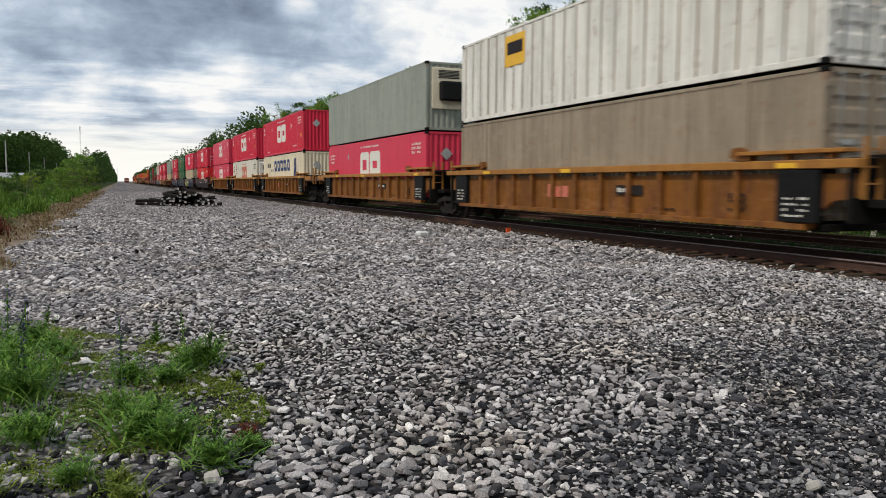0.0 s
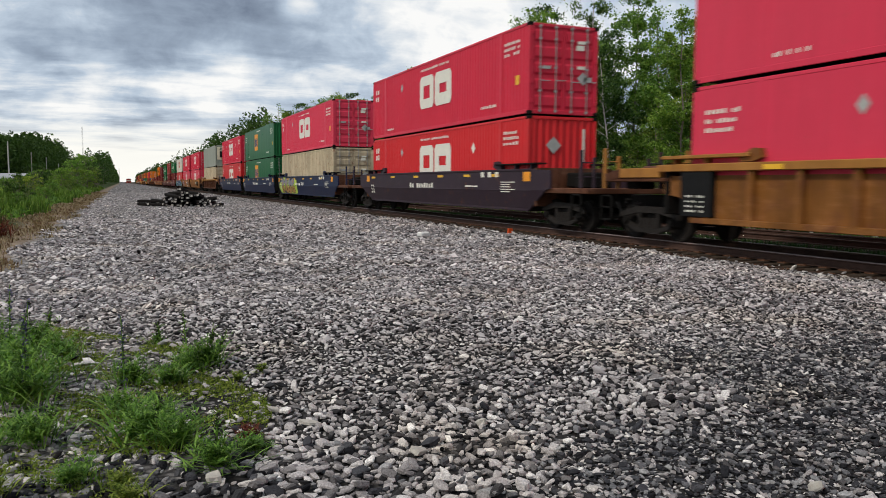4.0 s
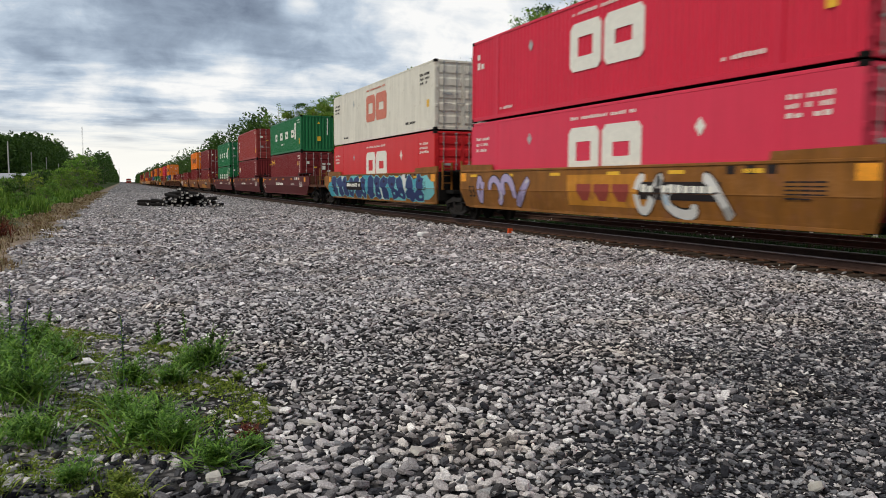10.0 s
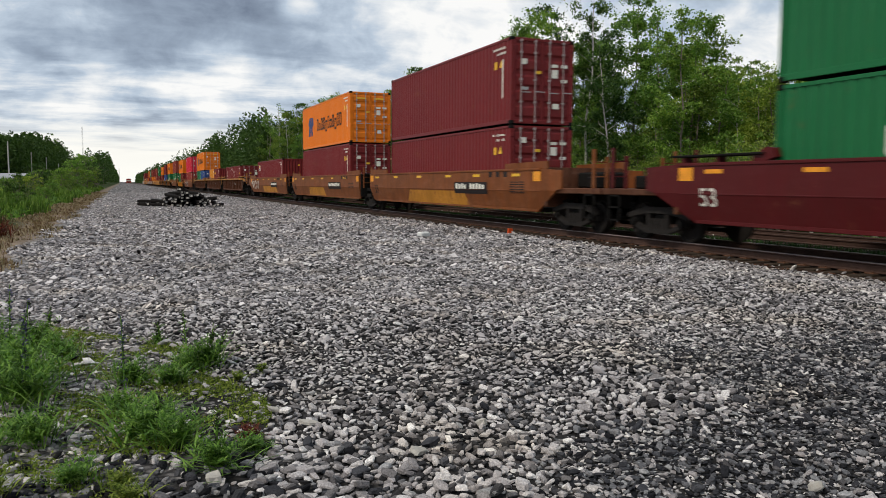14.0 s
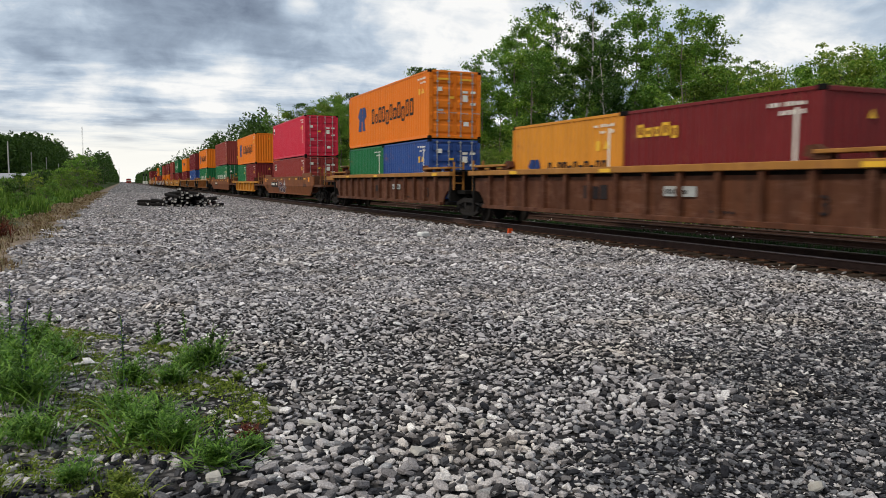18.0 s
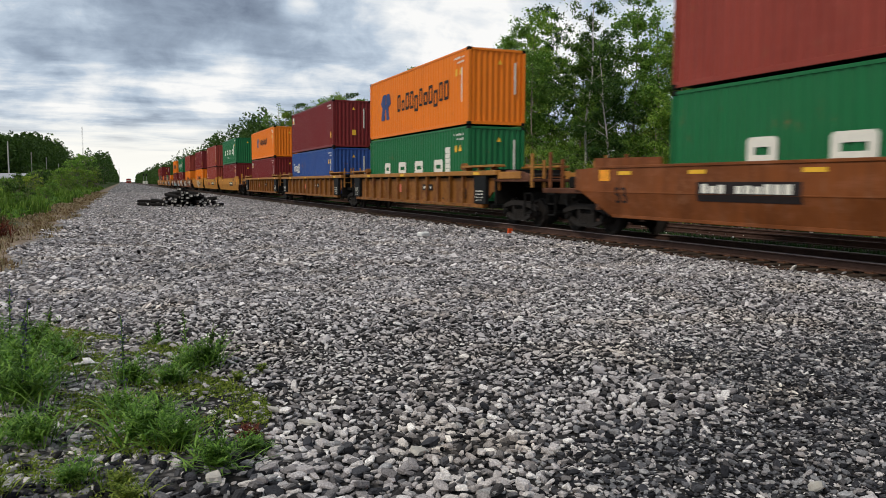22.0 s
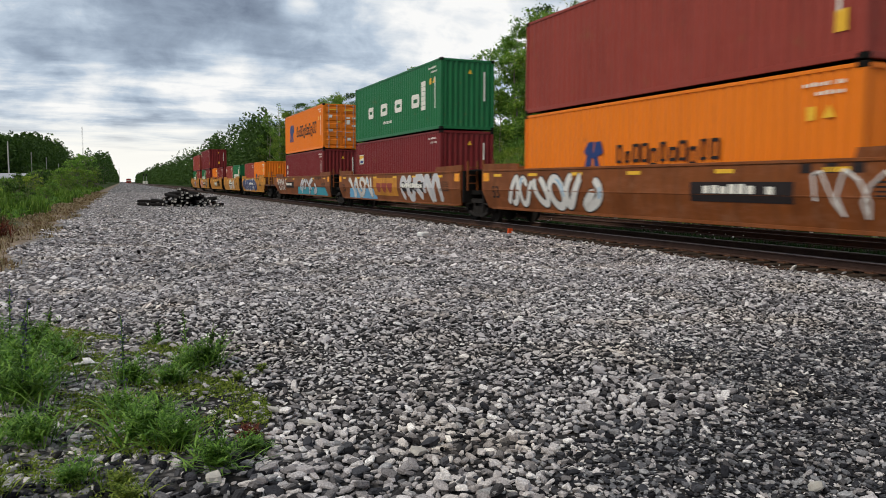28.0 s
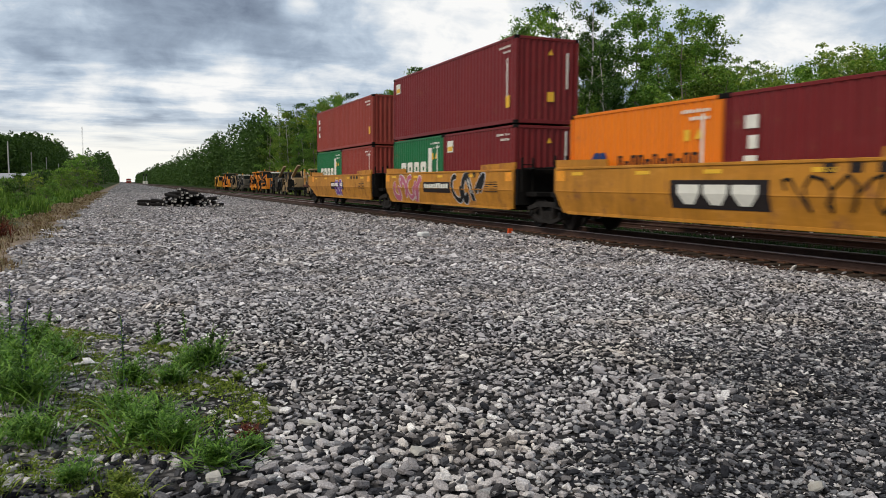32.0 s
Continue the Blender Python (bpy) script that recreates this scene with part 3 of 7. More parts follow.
def build_track(name, cx, label, near, far, count, shine):
    tr = thing(name, Matrix(), label, "railway track", kind="structure")
    for s in (-1, 1):
        x, z = cx + s * 0.755, RAIL
        prof = [(x - 0.07, z - 0.18), (x + 0.07, z - 0.18), (x + 0.07, z - 0.165), (x + 0.012, z - 0.145), (x + 0.010, z - 0.05), (x + 0.036, z - 0.035), (x + 0.036, z - 0.010), (x + 0.026, z), (x - 0.026, z), (x - 0.036, z - 0.010), (x - 0.036, z - 0.035), (x - 0.010, z - 0.05), (x - 0.012, z - 0.145), (x - 0.07, z - 0.165)]
        rail = part("rail", MB().prism(prof, near, far, 1), RAIL_M, tr)
        # Polished strip; on the near side its paler colour stands for sky glint.
        part("running_surface", MB().prism([(x - 0.039, z - 0.016), (x - 0.036, z - 0.001), (x - 0.026, z + 0.003), (x + 0.024, z + 0.003), (x + 0.024, z + 0.0005), (x - 0.024, z + 0.0005), (x - 0.0345, z - 0.010), (x - 0.0345, z - 0.016)], near, far, 1), HEAD_M if shine else RAIL_M, rail, "polished strip on the rail head")
    rng = random.Random(3)
    tie = MB().box(-1.30, 1.30, -0.115, 0.115, -0.18, 0, 0.012).mesh("tie", TIE_M)
    plate = MB().box(-0.19, 0.19, -0.1, 0.1, 0, 0.018, 0.004)
    plate.box(-0.14, -0.11, -0.05, -0.02, 0.018, 0.04).box(0.11, 0.14, 0.02, 0.05, 0.018, 0.04)
    plate_me = plate.mesh("tie_plate", PLATE_M)
    rest, y = MB(), near
    first = 4.0
    k = 0
    while y < far - 1 and y < 420:
        if first <= y and k < count:
            ob = part("tie", tie, TIE_M, tr)
            ob.matrix_basis = pose(cx + rng.uniform(-0.05, 0.05), y, RAIL - 0.195, 0, 0, rng.uniform(-1, 1))
            if shine and y < 30:
                for s in (-1, 1):
                    p = part("tie_plate", plate_me, PLATE_M, ob)
                    p.matrix_basis = pose(s * 0.755, 0, 0)
            k += 1
        else:
            rest.box(cx - 1.3, cx + 1.3, y - 0.115, y + 0.115, RAIL - 0.375, RAIL - 0.195)
        y += 0.5
    part("far_ties", rest, TIE_M, tr)["kind"] = "stuff"
    return tr


build_track("track_1", TRACK_X, "main line track with shiny railheads on dark creosoted ties", -60, 2200, 150, True)
build_track("track_2", TRACK2_X, "rusty siding track on dark ties behind the main line", -60, 2200, 10, False)


# ---- the train: containers ----
def corrugated(y0, y1, x_out, depth, pitch, sign):
    """Outline of a corrugated wall along y; sign is the side that it faces."""
    n = max(1, round((y1 - y0) / pitch))
    p = (y1 - y0) / n
    out = []
    for i in range(n):
        a = y0 + i * p
        for f, d in ((0.0, 1), (0.13, 1), (0.38, 0), (0.62, 0), (0.87, 1)):
            out.append((sign * (x_out - depth * d), a + f * p))
    out.append((sign * (x_out - depth), y1))
    return out


def ring(mb, y0, y1, z0, z1, x, t, thick=0.006, r=0.18):
    """A blocky frame mark on a side wall; y0 is its far edge."""
    y0, y1 = max(y0, y1), min(y0, y1)
    mb.prism([(y0, z0 + r), (y0 - r, z0), (y1 + r, z0), (y1, z0 + r), (y1, z0 + t), (y0, z0 + t)], x, x + thick)
    mb.prism([(y0, z1 - r), (y0 - r, z1), (y1 + r, z1), (y1, z1 - r), (y1, z1 - t), (y0, z1 - t)], x, x + thick)
    mb.box(x, x + thick, y0 - t, y0, z0 + t, z1 - t)
    mb.box(x, x + thick, y1, y1 + t, z0 + t, z1 - t)
    return mb


def bars(mb, y0, y1, z0, z1, x, n, seed, fill=0.62, thick=0.005):
    """A line of writing too small to read: short bars."""
    rng = random.Random(seed)
    p = (y1 - y0) / n
    for i in range(n):
        if rng.random() < 0.1:
            continue
        h = rng.uniform(0.7, 1.0)
        a = y0 + i * p
        mb.box(x, x + thick, min(a, a + p * fill), max(a, a + p * fill), z0, z0 + (z1 - z0) * h)
    return mb


def wordmark(b, y0, y1, z0, z1, x, n, seed, mat, label="", even=False):
    """A brand line drawn as a row of plain framed blocks of uneven height."""
    rng = random.Random(seed)
    p = (y1 - y0) / n
    for i in range(n):
        w = rng.uniform(0.62, 0.84)
        a, c = y0 + (i + 0.5 - w / 2) * p, y0 + (i + 0.5 + w / 2) * p
        top = z1 if even or i == 0 or rng.random() < 0.3 else z0 + (z1 - z0) * rng.uniform(0.62, 0.74)
        base = z0 - (z1 - z0) * (0.22 if not even and rng.random() < 0.2 else 0)
        mb = MB()
        t = abs(c - a) * 0.27
        ring(mb, a, c, base, top, x, min(t, (top - base) * 0.3), 0.006, t * 0.3)
        lean = rng.choice((-0.25, 0, 0.25)) * abs(c - a) if even else 0.0
        mb.v = [(vx, vy + lean * ((vz - base) / (top - base) - 0.5), vz) for vx, vy, vz in mb.v]
        b.mark("wordmark_block", mb, mat, label)


def slab(mb, y0, y1, z0, z1, x, cut, thick=0.006):
    """A plain block with chamfered corners and a small window."""
    y0, y1 = max(y0, y1), min(y0, y1)
    w, h = y0 - y1, z1 - z0
    ring(mb, y0, y1, z0, z1, x, min(w, h) * cut, thick, min(w, h) * 0.12)
    return mb


class Box:
    """A container under construction; z is 0 at its base, -y its leading end."""

    def __init__(self, L, H, W, mat, label, style="iso", group="containers on the train"):
        self.L, self.H, self.W, self.mat = L, H, W, mat
        self.ob = thing("shipping_container", Matrix(), label, "container", group)
        self.style = style
        self.x = -W / 2 - 0.004
        hw, hl, c = W / 2, L / 2, 0.16
        o = self.ob
        pitch, depth = {"iso": (0.28, 0.036), "dom": (0.23, 0.034), "wide": (0.61, 0.03), "flat": (1.2, 0.004)}[style]
        pw = 0.11
        for s in (-1, 1):
            spans = [(-hl + pw, hl - pw)] if L < 15 else [(-hl + pw, -6.22), (-5.97, 5.97), (6.22, hl - pw)]
            m = MB()
            for a, b in spans:
                m.strip(corrugated(a, b, hw - 0.006, depth, pitch, s), c, H - 0.10, s > 0)
            if s > 0:
                m.box(hw - 0.05, hw, -hl + 0.1, hl - 0.1, 0.03, c)
            part("side_panel", m, mat, o)
            part("top_rail", MB().box(s * (hw - 0.06), s * hw, -hl + 0.1, hl - 0.1, H - 0.10, H - 0.02, 0.008), mat, o)
            if s < 0:
                part("bottom_rail", MB().box(s * (hw - 0.05), s * hw, -hl + 0.1, hl - 0.1, 0.03, c, 0.008), mat, o)
            if L > 15 and s < 0:
                for y in (-6.095, 6.095):
                    part("lift_post", MB().box(s * (hw - 0.1), s * (hw + 0.001), y - 0.125, y + 0.125, 0.04, H - 0.03, 0.01), mat, o)
            for e in (-1, 1):
                part("corner_post", MB().box(s * (hw - 0.13), s * hw, e * (hl - pw), e * hl, 0.118, H - 0.118, 0.012), mat, o)
                for z in (0, H - 0.118) if s < 0 or e < 0 else ():
                    part("corner_casting", CAST, mat, o).matrix_basis = pose(s * (hw - 0.079), e * (hl - 0.087), z)
        m = MB()
        n = int(L / 0.6)
        for i in range(n):
            a = -hl + 0.1 + (L - 0.2) * i / n
            m.box(-hw + 0.05, hw - 0.05, a, a + (L - 0.2) / n * 0.8, H - 0.05, H - 0.03)
        m.box(-hw + 0.05, hw - 0.05, -hl + 0.1, hl - 0.1, H - 0.07, H - 0.05)
        part("roof", m, mat, o)
        part("floor", MB().box(-hw + 0.06, hw - 0.06, -hl + 0.12, hl - 0.12, 0.06, 0.15), GRIME, o)
        part("far_wall", MB().box(-hw + 0.12, hw - 0.12, hl - 0.07, hl - 0.03, 0.11, H - 0.10), mat, o)

    def finish(self, near):
        """The end that leads: doors, ribs or a cooling unit."""
        o, hw, hl, H, mat = self.ob, self.W / 2, self.L / 2, self.H, self.mat
        part("sill", MB().box(-hw + 0.13, hw - 0.13, -hl, -hl + 0.08, 0.02, 0.15, 0.01), mat, o)
        part("header", MB().box(-hw + 0.13, hw - 0.13, -hl, -hl + 0.08, H - 0.12, H - 0.02, 0.01), mat, o)
        if near == "doors":
            for s in (-1, 1):
                a, b = (-hw + 0.13, -0.008) if s < 0 else (0.008, hw - 0.13)
                d = MB().box(a, b, -hl + 0.045, -hl + 0.075, 0.15, H - 0.12)
                z0, z1 = 0.17, H - 0.14
                for k in range(5):
                    h = (z1 - z0) / 5
                    d.prism([(-hl + 0.045, z0 + k * h + 0.06), (-hl + 0.012, z0 + k * h + 0.13), (-hl + 0.012, z0 + k * h + h - 0.13), (-hl + 0.045, z0 + k * h + h - 0.06)], a + 0.09, b - 0.09, 0)
                d.box(a, a + 0.06, -hl + 0.01, -hl + 0.045, 0.15, H - 0.12).box(b - 0.06, b, -hl + 0.01, -hl + 0.045, 0.15, H - 0.12)
                for z in (0.35, 0.95, 1.7, H - 0.4):
                    d.box(s * (hw - 0.15), s * (hw - 0.02), -hl - 0.016, -hl + 0.02, z, z + 0.12, 0.01)
                door = part("door", d, mat, o)
                for f in (0.24, 0.74):
                    x = a + (b - a) * f
                    r = MB().rod((x, -hl - 0.012, 0.06), (x, -hl - 0.012, H - 0.06), 0.020, n=6)
                    for z in (0.12, 0.75, 1.5, H - 0.5, H - 0.12):
                        r.box(x - 0.05, x + 0.05, -hl - 0.03, -hl + 0.02, z - 0.03, z + 0.03)
                    part("lock_rod", r, GALV if mat is not MAROON else PALE_ROD, door, "galvanised lock rod")
                    part("handle", MB().box(x, x + 0.36, -hl - 0.04, -hl - 0.022, 1.05 + 0.05 * f, 1.08 + 0.05 * f), GALV, door)
        else:
            m = MB()
            prof = [(y, x) for x, y in corrugated(-hw + 0.13, hw - 0.13, hl - 0.012, 0.045, 0.25, -1)]
            m.strip([(a, b) for a, b in prof], 0.14, H - 0.12, False)
            part("end_panel", m, mat, o)
            if near == "reefer":
                unit = part("cooling_unit", MB().box(-hw + 0.25, hw - 0.25, -hl - 0.06, -hl, 0.9, H - 0.25, 0.03), CREAM, o, "cream cooling unit housing")
                part("fuel_tank", MB().box(-hw + 0.55, hw - 0.15, -hl - 0.42, -hl - 0.062, 1.25, 2.05, 0.06), BLACK, unit, "black generator housing")
                for k in range(6):
                    part("grille_slat", MB().box(-0.75, 0.2, -hl - 0.075, -hl - 0.06, 2.2 + k * 0.06, 2.235 + k * 0.06), BLACK, unit)
            if near == "cooler":
                unit = part("cooling_unit", MB().box(-hw + 0.2, hw - 0.2, -hl - 0.12, -hl, 0.15, H - 0.3, 0.05), WHITE, o, "off-white cooling unit housing")
                part("control_panel", MB().box(-0.75, 0.05, -hl - 0.135, -hl - 0.12, 1.9, 2.3, 0.01), BLACK, unit)
                part("fan_door", MB().box(0.1, hw - 0.3, -hl - 0.16, -hl - 0.12, 1.0, 2.4, 0.04), MARK_B, unit, "dark blue rounded cover")
                for k in range(5):
                    part("grille_slat", MB().box(-0.7, 0.0, -hl - 0.133, -hl - 0.12, 1.2 + k * 0.08, 1.24 + k * 0.08), GRIME, unit)
        return self

    def mark(self, name, mb, mat, label=""):
        part(name, mb, mat, self.ob, label)
        return self

    def end_plate(self, x0, x1, z0, z1, mat, name="decal"):
        y = -self.L / 2
        return self.mark(name, MB().box(x0, x1, y - 0.020, y - 0.006, z0, z1), mat)


PALE_ROD = plain("grey-pink lock rod paint", (0.33, 0.26, 0.25), 0.5)
CAST = MB().box(-0.081, 0.081, -0.089, 0.089, 0, 0.118, 0.012).mesh("corner_casting", GRIME)


def diamond(b, y, z, r, mat, name="hazard_diamond"):
    b.mark(name, MB().prism([(y - r * 0.75, z), (y, z + r), (y + r * 0.75, z), (y, z - r)], b.x - 0.002, b.x + 0.004), mat)


def end_diamond(b, x, z, r, mat):
    y = -b.L / 2
    b.mark("hazard_diamond", MB().prism([(x - r, z), (x, z + r), (x + r, z), (x, z - r)], y - 0.02, y - 0.008, 1), mat)


def box53(mat, label, style, near, logo, seed):
    b = Box(16.154, 2.896, 2.591, mat, label, style)
    b.finish(near)
    x = b.x
    if logo in ("red_on", "white_on"):
        lm = MARK_W if logo == "white_on" else MARK_R
        b.mark("logo_block", slab(MB(), 1.45, -0.08, 0.95, 2.30, x, 0.30), lm)
        m = slab(MB(), -0.22, -1.92, 0.95, 2.30, x, 0.36)
        b.mark("logo_block", m, lm)
        b.mark("small_writing", bars(MB(), 1.35, -1.7, 2.52, 2.62, x, 22, seed), MARK_W if logo == "white_on" else MARK_R)
        diamond(b, 3.75, 2.12, 0.19, MARK_G)
        if seed % 2:
            diamond(b, -4.0, 2.0, 0.22, MARK_W)
        if seed == 8:
            diamond(b, 5.35, 2.2, 0.40, LOGO_R, "logo_diamond")
            b.mark("logo_block", MB().box(x - 0.006, x + 0.001, 5.22, 5.48, 2.12, 2.28), IVORY)
            b.mark("small_writing", bars(MB(), 5.9, 4.8, 1.60, 1.70, x, 7, seed), LOGO_R)
    elif logo == "square":
        if style == "wide":
            pl = part("logo_panel", MB().box(x, x + 0.005, 3.25, 4.6, 1.62, 2.62), MARK_Y, b.ob, "small dirty yellow logo square")
            part("logo_block", MB().box(x - 0.004, x + 0.001, 3.4, 4.45, 2.0, 2.4), MARK_K, pl)
            for k in range(26):
                y = -7.7 + k * 15.4 / 25
                part("seam", MB().box(x + 0.001, x + 0.012, y - 0.025, y + 0.025, 0.17, b.H - 0.11), TAUPE, b.ob)
            return b.ob
        pl = part("logo_panel", MB().box(x, x + 0.005, 0.14, 1.95, 0.83, 2.36), MARK_O, b.ob, "orange-yellow logo square")
        m = MB()
        m.box(x - 0.004, x + 0.001, 1.25, 1.78, 1.2, 2.0).box(x - 0.004, x + 0.001, 0.35, 0.62, 1.15, 2.0)
        m.prism([(1.15, 1.3), (1.0, 2.0), (0.85, 2.0), (0.72, 1.3)], x - 0.004, x + 0.001)
        part("logo_block", m, MARK_B, pl)
        b.mark("small_writing", bars(MB(), -4.2, -5.6, 0.42, 0.55, x, 10, seed), MARK_W)
        b.mark("small_writing", bars(MB(), 0.9, -1.3, 2.55, 2.66, x, 14, seed), MARK_W)
        diamond(b, -2.6, 2.2, 0.2, UGREEN)
    elif logo == "name":
        wordmark(b, 3.0, -3.45, 1.6, 2.45, x, 5, 5, MARK_B, "dark blue block wordmark", even=True)
        b.mark("small_writing", bars(MB(), 4.3, 3.2, 1.6, 1.8, x, 4, seed), MARK_B)
        b.mark("small_writing", bars(MB(), 6.0, 4.4, 1.95, 2.4, x, 6, seed + 1), MARK_K)
        m = MB()
        for k in range(5):
            m.prism([(-4.6 - k * 0.22, 0.9), (-4.75 - k * 0.22, 0.9), (-5.1 - k * 0.13, 2.5), (-5.02 - k * 0.13, 2.5)], x, x + 0.005)
        b.mark("sail_mark", m, MARK_B)
    if mat in (RED, PINK, SCARLET, EGREEN, WHITE, IVORY):
        w = MARK_W if mat not in (WHITE, IVORY) else MARK_K
        if style == "flat":
            for k in range(3):
                b.mark("size_code", bars(MB(), 7.65, 6.6 + 0.1 * k, 2.24 - 0.2 * k, 2.35 - 0.2 * k, x, 8, seed + k), w)
        else:
            b.mark("size_code", bars(MB(), 7.6, 7.0, 2.2, 2.45, x, 2, seed), w)
            b.mark("size_code", bars(MB(), 7.6, 7.0, 1.85, 2.1, x, 2, seed + 1), w)
        b.mark("yellow_decal", MB().box(x, x + 0.004, -7.45, -7.2, 1.0, 1.3), MARK_Y)
        b.mark("small_writing", bars(MB(), -4.6, -5.85, 0.42, 0.53, x, 9, seed), w)
        b.mark("small_writing", bars(MB(), 5.8, 4.9, 0.30, 0.40, x, 8, seed), w)
        for k in range(3):
            b.mark("id_writing", bars(MB(), -6.4, -7.5, 2.35 - k * 0.18, 2.46 - k * 0.18, x, 9 - 2 * k, seed + k), w)
    if near == "ribs":
        end_diamond(b, -0.35, 1.95, 0.28, MARK_G)
        b.mark("id_writing", MB().box(0.75, 0.83, -b.L / 2 - 0.02, -b.L / 2 - 0.008, 1.4, 2.5), MARK_W)
    if near == "doors":
        for k, (ex, ez) in enumerate(((0.5, 2.3), (0.45, 2.1), (0.5, 1.5), (0.75, 1.1), (-0.8, 1.45))):
            b.end_plate(ex, ex + 0.3, ez, ez + 0.1 + 0.06 * (k % 2), MARK_W if k < 3 else MARK_G)
        end_diamond(b, 0.72, 1.85 if seed % 2 else 1.2, 0.22, MARK_W if seed % 2 else MARK_G)
    if near == "ribs" and logo == "square":
        b.end_plate(-0.55, 0.75, 2.05, 2.6, MARK_O, "logo_panel")
        b.end_plate(-0.25, 0.1, 0.75, 1.0, MARK_W)
        for k in range(6):
            b.end_plate(-0.2, 0.25, 1.2 + k * 0.09, 1.25 + k * 0.09, MARK_W)
    return b.ob


def box40(mat, label, near, logo, seed, H=2.896, L=12.192):
    b = Box(L, H, 2.438, mat, label, "iso")
    b.finish(near)
    x, hl = b.x, L / 2
    if logo == "blocks":
        s = L / 12.192
        if L > 10:
            for k, (a, c) in enumerate(((3.67, 2.87), (1.63, 0.66), (-0.5, -1.46), (-2.75, -3.68))):
                m = slab(MB(), a, c, 1.1, 1.68, x, 0.36)
                b.mark("logo_block", m, MARK_W)
            pb = part("logo_bar", MB().box(x, x + 0.006, -4.42, -3.94, 0.92, 2.14), MARK_W, b.ob, "white vertical logo bar")
            for k in range(5):
                part("bar_line", MB().box(x - 0.003, x + 0.001, -4.42, -3.94, 1.1 + k * 0.2, 1.115 + k * 0.2), mat, pb)
            b.mark("small_writing", bars(MB(), 1.2, -0.1, 0.68, 0.84, x, 5, seed), MARK_W)
        else:
            for k in range(4):
                a = 1.9 - k * 0.82
                b.mark("logo_block", slab(MB(), a, a - 0.62, 0.95, 1.55, x, 0.36), MARK_W)
            b.mark("logo_bar", MB().box(x, x + 0.006, -1.85, -1.45, 0.95, 2.1), MARK_W)
    elif logo in ("slant", "slant_small"):
        f = 1.0 if logo == "slant" else 0.62
        o, zc = (0.0, 1.48) if L > 10 else (-0.2, 1.15)
        if L < 10:
            f = 0.5
        m = MB()
        g = lambda a, z: (o + a * f, zc + z * f)
        m.prism([g(4.25, -0.62), g(3.75, -0.62), g(3.5, 0.62), g(3.95, 0.62), g(4.3, 0.2), g(4.05, 0.0)], x, x + 0.006)
        m.prism([g(3.45, -0.62), g(3.0, -0.62), g(3.2, -0.05), g(2.8, 0.12), g(3.0, 0.62), g(3.4, 0.62), g(3.55, 0.1)], x, x + 0.006)
        m.prism([g(3.75, -0.1), g(3.35, -0.1), g(3.3, 0.12), g(3.7, 0.12)], x - 0.002, x + 0.004)
        b.mark("logo_mark", m, MARK_B, "blue slanted logo shape")
        wordmark(b, o + 1.9 * f, o - 4.3 * f, zc - 0.36 * f, zc + 0.4 * f, x, 11, 9, MARK_K, "dark wordmark of plain blocks")
    elif logo == "corner":
        b.mark("logo_decal", MB().box(x, x + 0.005, hl - 0.95, hl - 0.4, H - 0.75, H - 0.3), MARK_W)
        b.mark("logo_block", MB().box(x - 0.003, x + 0.002, hl - 0.9, hl - 0.45, H - 0.7, H - 0.52), MARK_Y if seed % 2 else MARK_K)
    elif logo == "script":
        wordmark(b, hl - 0.5, hl - 2.1, H - 0.72, H - 0.4, x, 5, seed, MARK_Y, "yellow wordmark of plain blocks")
    elif logo == "tall":
        for k in range(3):
            b.mark("logo_block", MB().box(x, x + 0.005, hl - 0.95, hl - 0.6 - 0.1 * (k % 2), 1.78 - k * 0.42, 2.06 - k * 0.42), MARK_W)
    elif logo == "word":
        wordmark(b, hl - 0.6, hl - 2.6, 1.55, 2.1, x, 5, seed, MARK_W)
    elif logo == "panel":
        pn = part("logo_decal", MB().box(x, x + 0.005, hl - 1.5, hl - 0.75, 1.72, 2.22), MARK_W, b.ob)
        part("logo_block", MB().prism([(hl - 0.8, 2.17), (hl - 1.45, 2.17), (hl - 1.45, 2.05), (hl - 0.8, 1.97)], x - 0.003, x + 0.002), MARK_Y if seed % 2 else MARK_K, pn)
        part("logo_block", MB().box(x - 0.003, x + 0.002, hl - 1.4, hl - 0.9, 1.77, 1.92), MARK_B if seed % 2 else MARK_K, pn)
    w = MARK_W
    b.mark("id_writing", MB().box(x, x + 0.004, -hl + 0.55, -hl + 0.63, 0.9, 2.2), w) if seed % 3 else None
    b.mark("id_writing", bars(MB(), -hl + 1.3, -hl + 0.35, H - 0.35, H - 0.26, x, 9, seed), w)
    b.mark("id_writing", bars(MB(), -hl + 1.0, -hl + 0.35, H - 0.52, H - 0.43, x, 5, seed), w)
    if seed % 2:
        b.mark("yellow_decal", MB().box(x, x + 0.004, -hl + 0.4, -hl + 0.66, 0.55, 0.95), MARK_Y)
    else:
        b.mark("warning_triangle", MB().prism([(-hl + 0.85, H - 0.95), (-hl + 0.55, H - 0.95), (-hl + 0.7, H - 0.7)], x, x + 0.004), MARK_Y)
        b.mark("yellow_decal", MB().box(x, x + 0.004, -hl + 1.0, -hl + 1.2, H - 0.98, H - 0.72), MARK_Y)
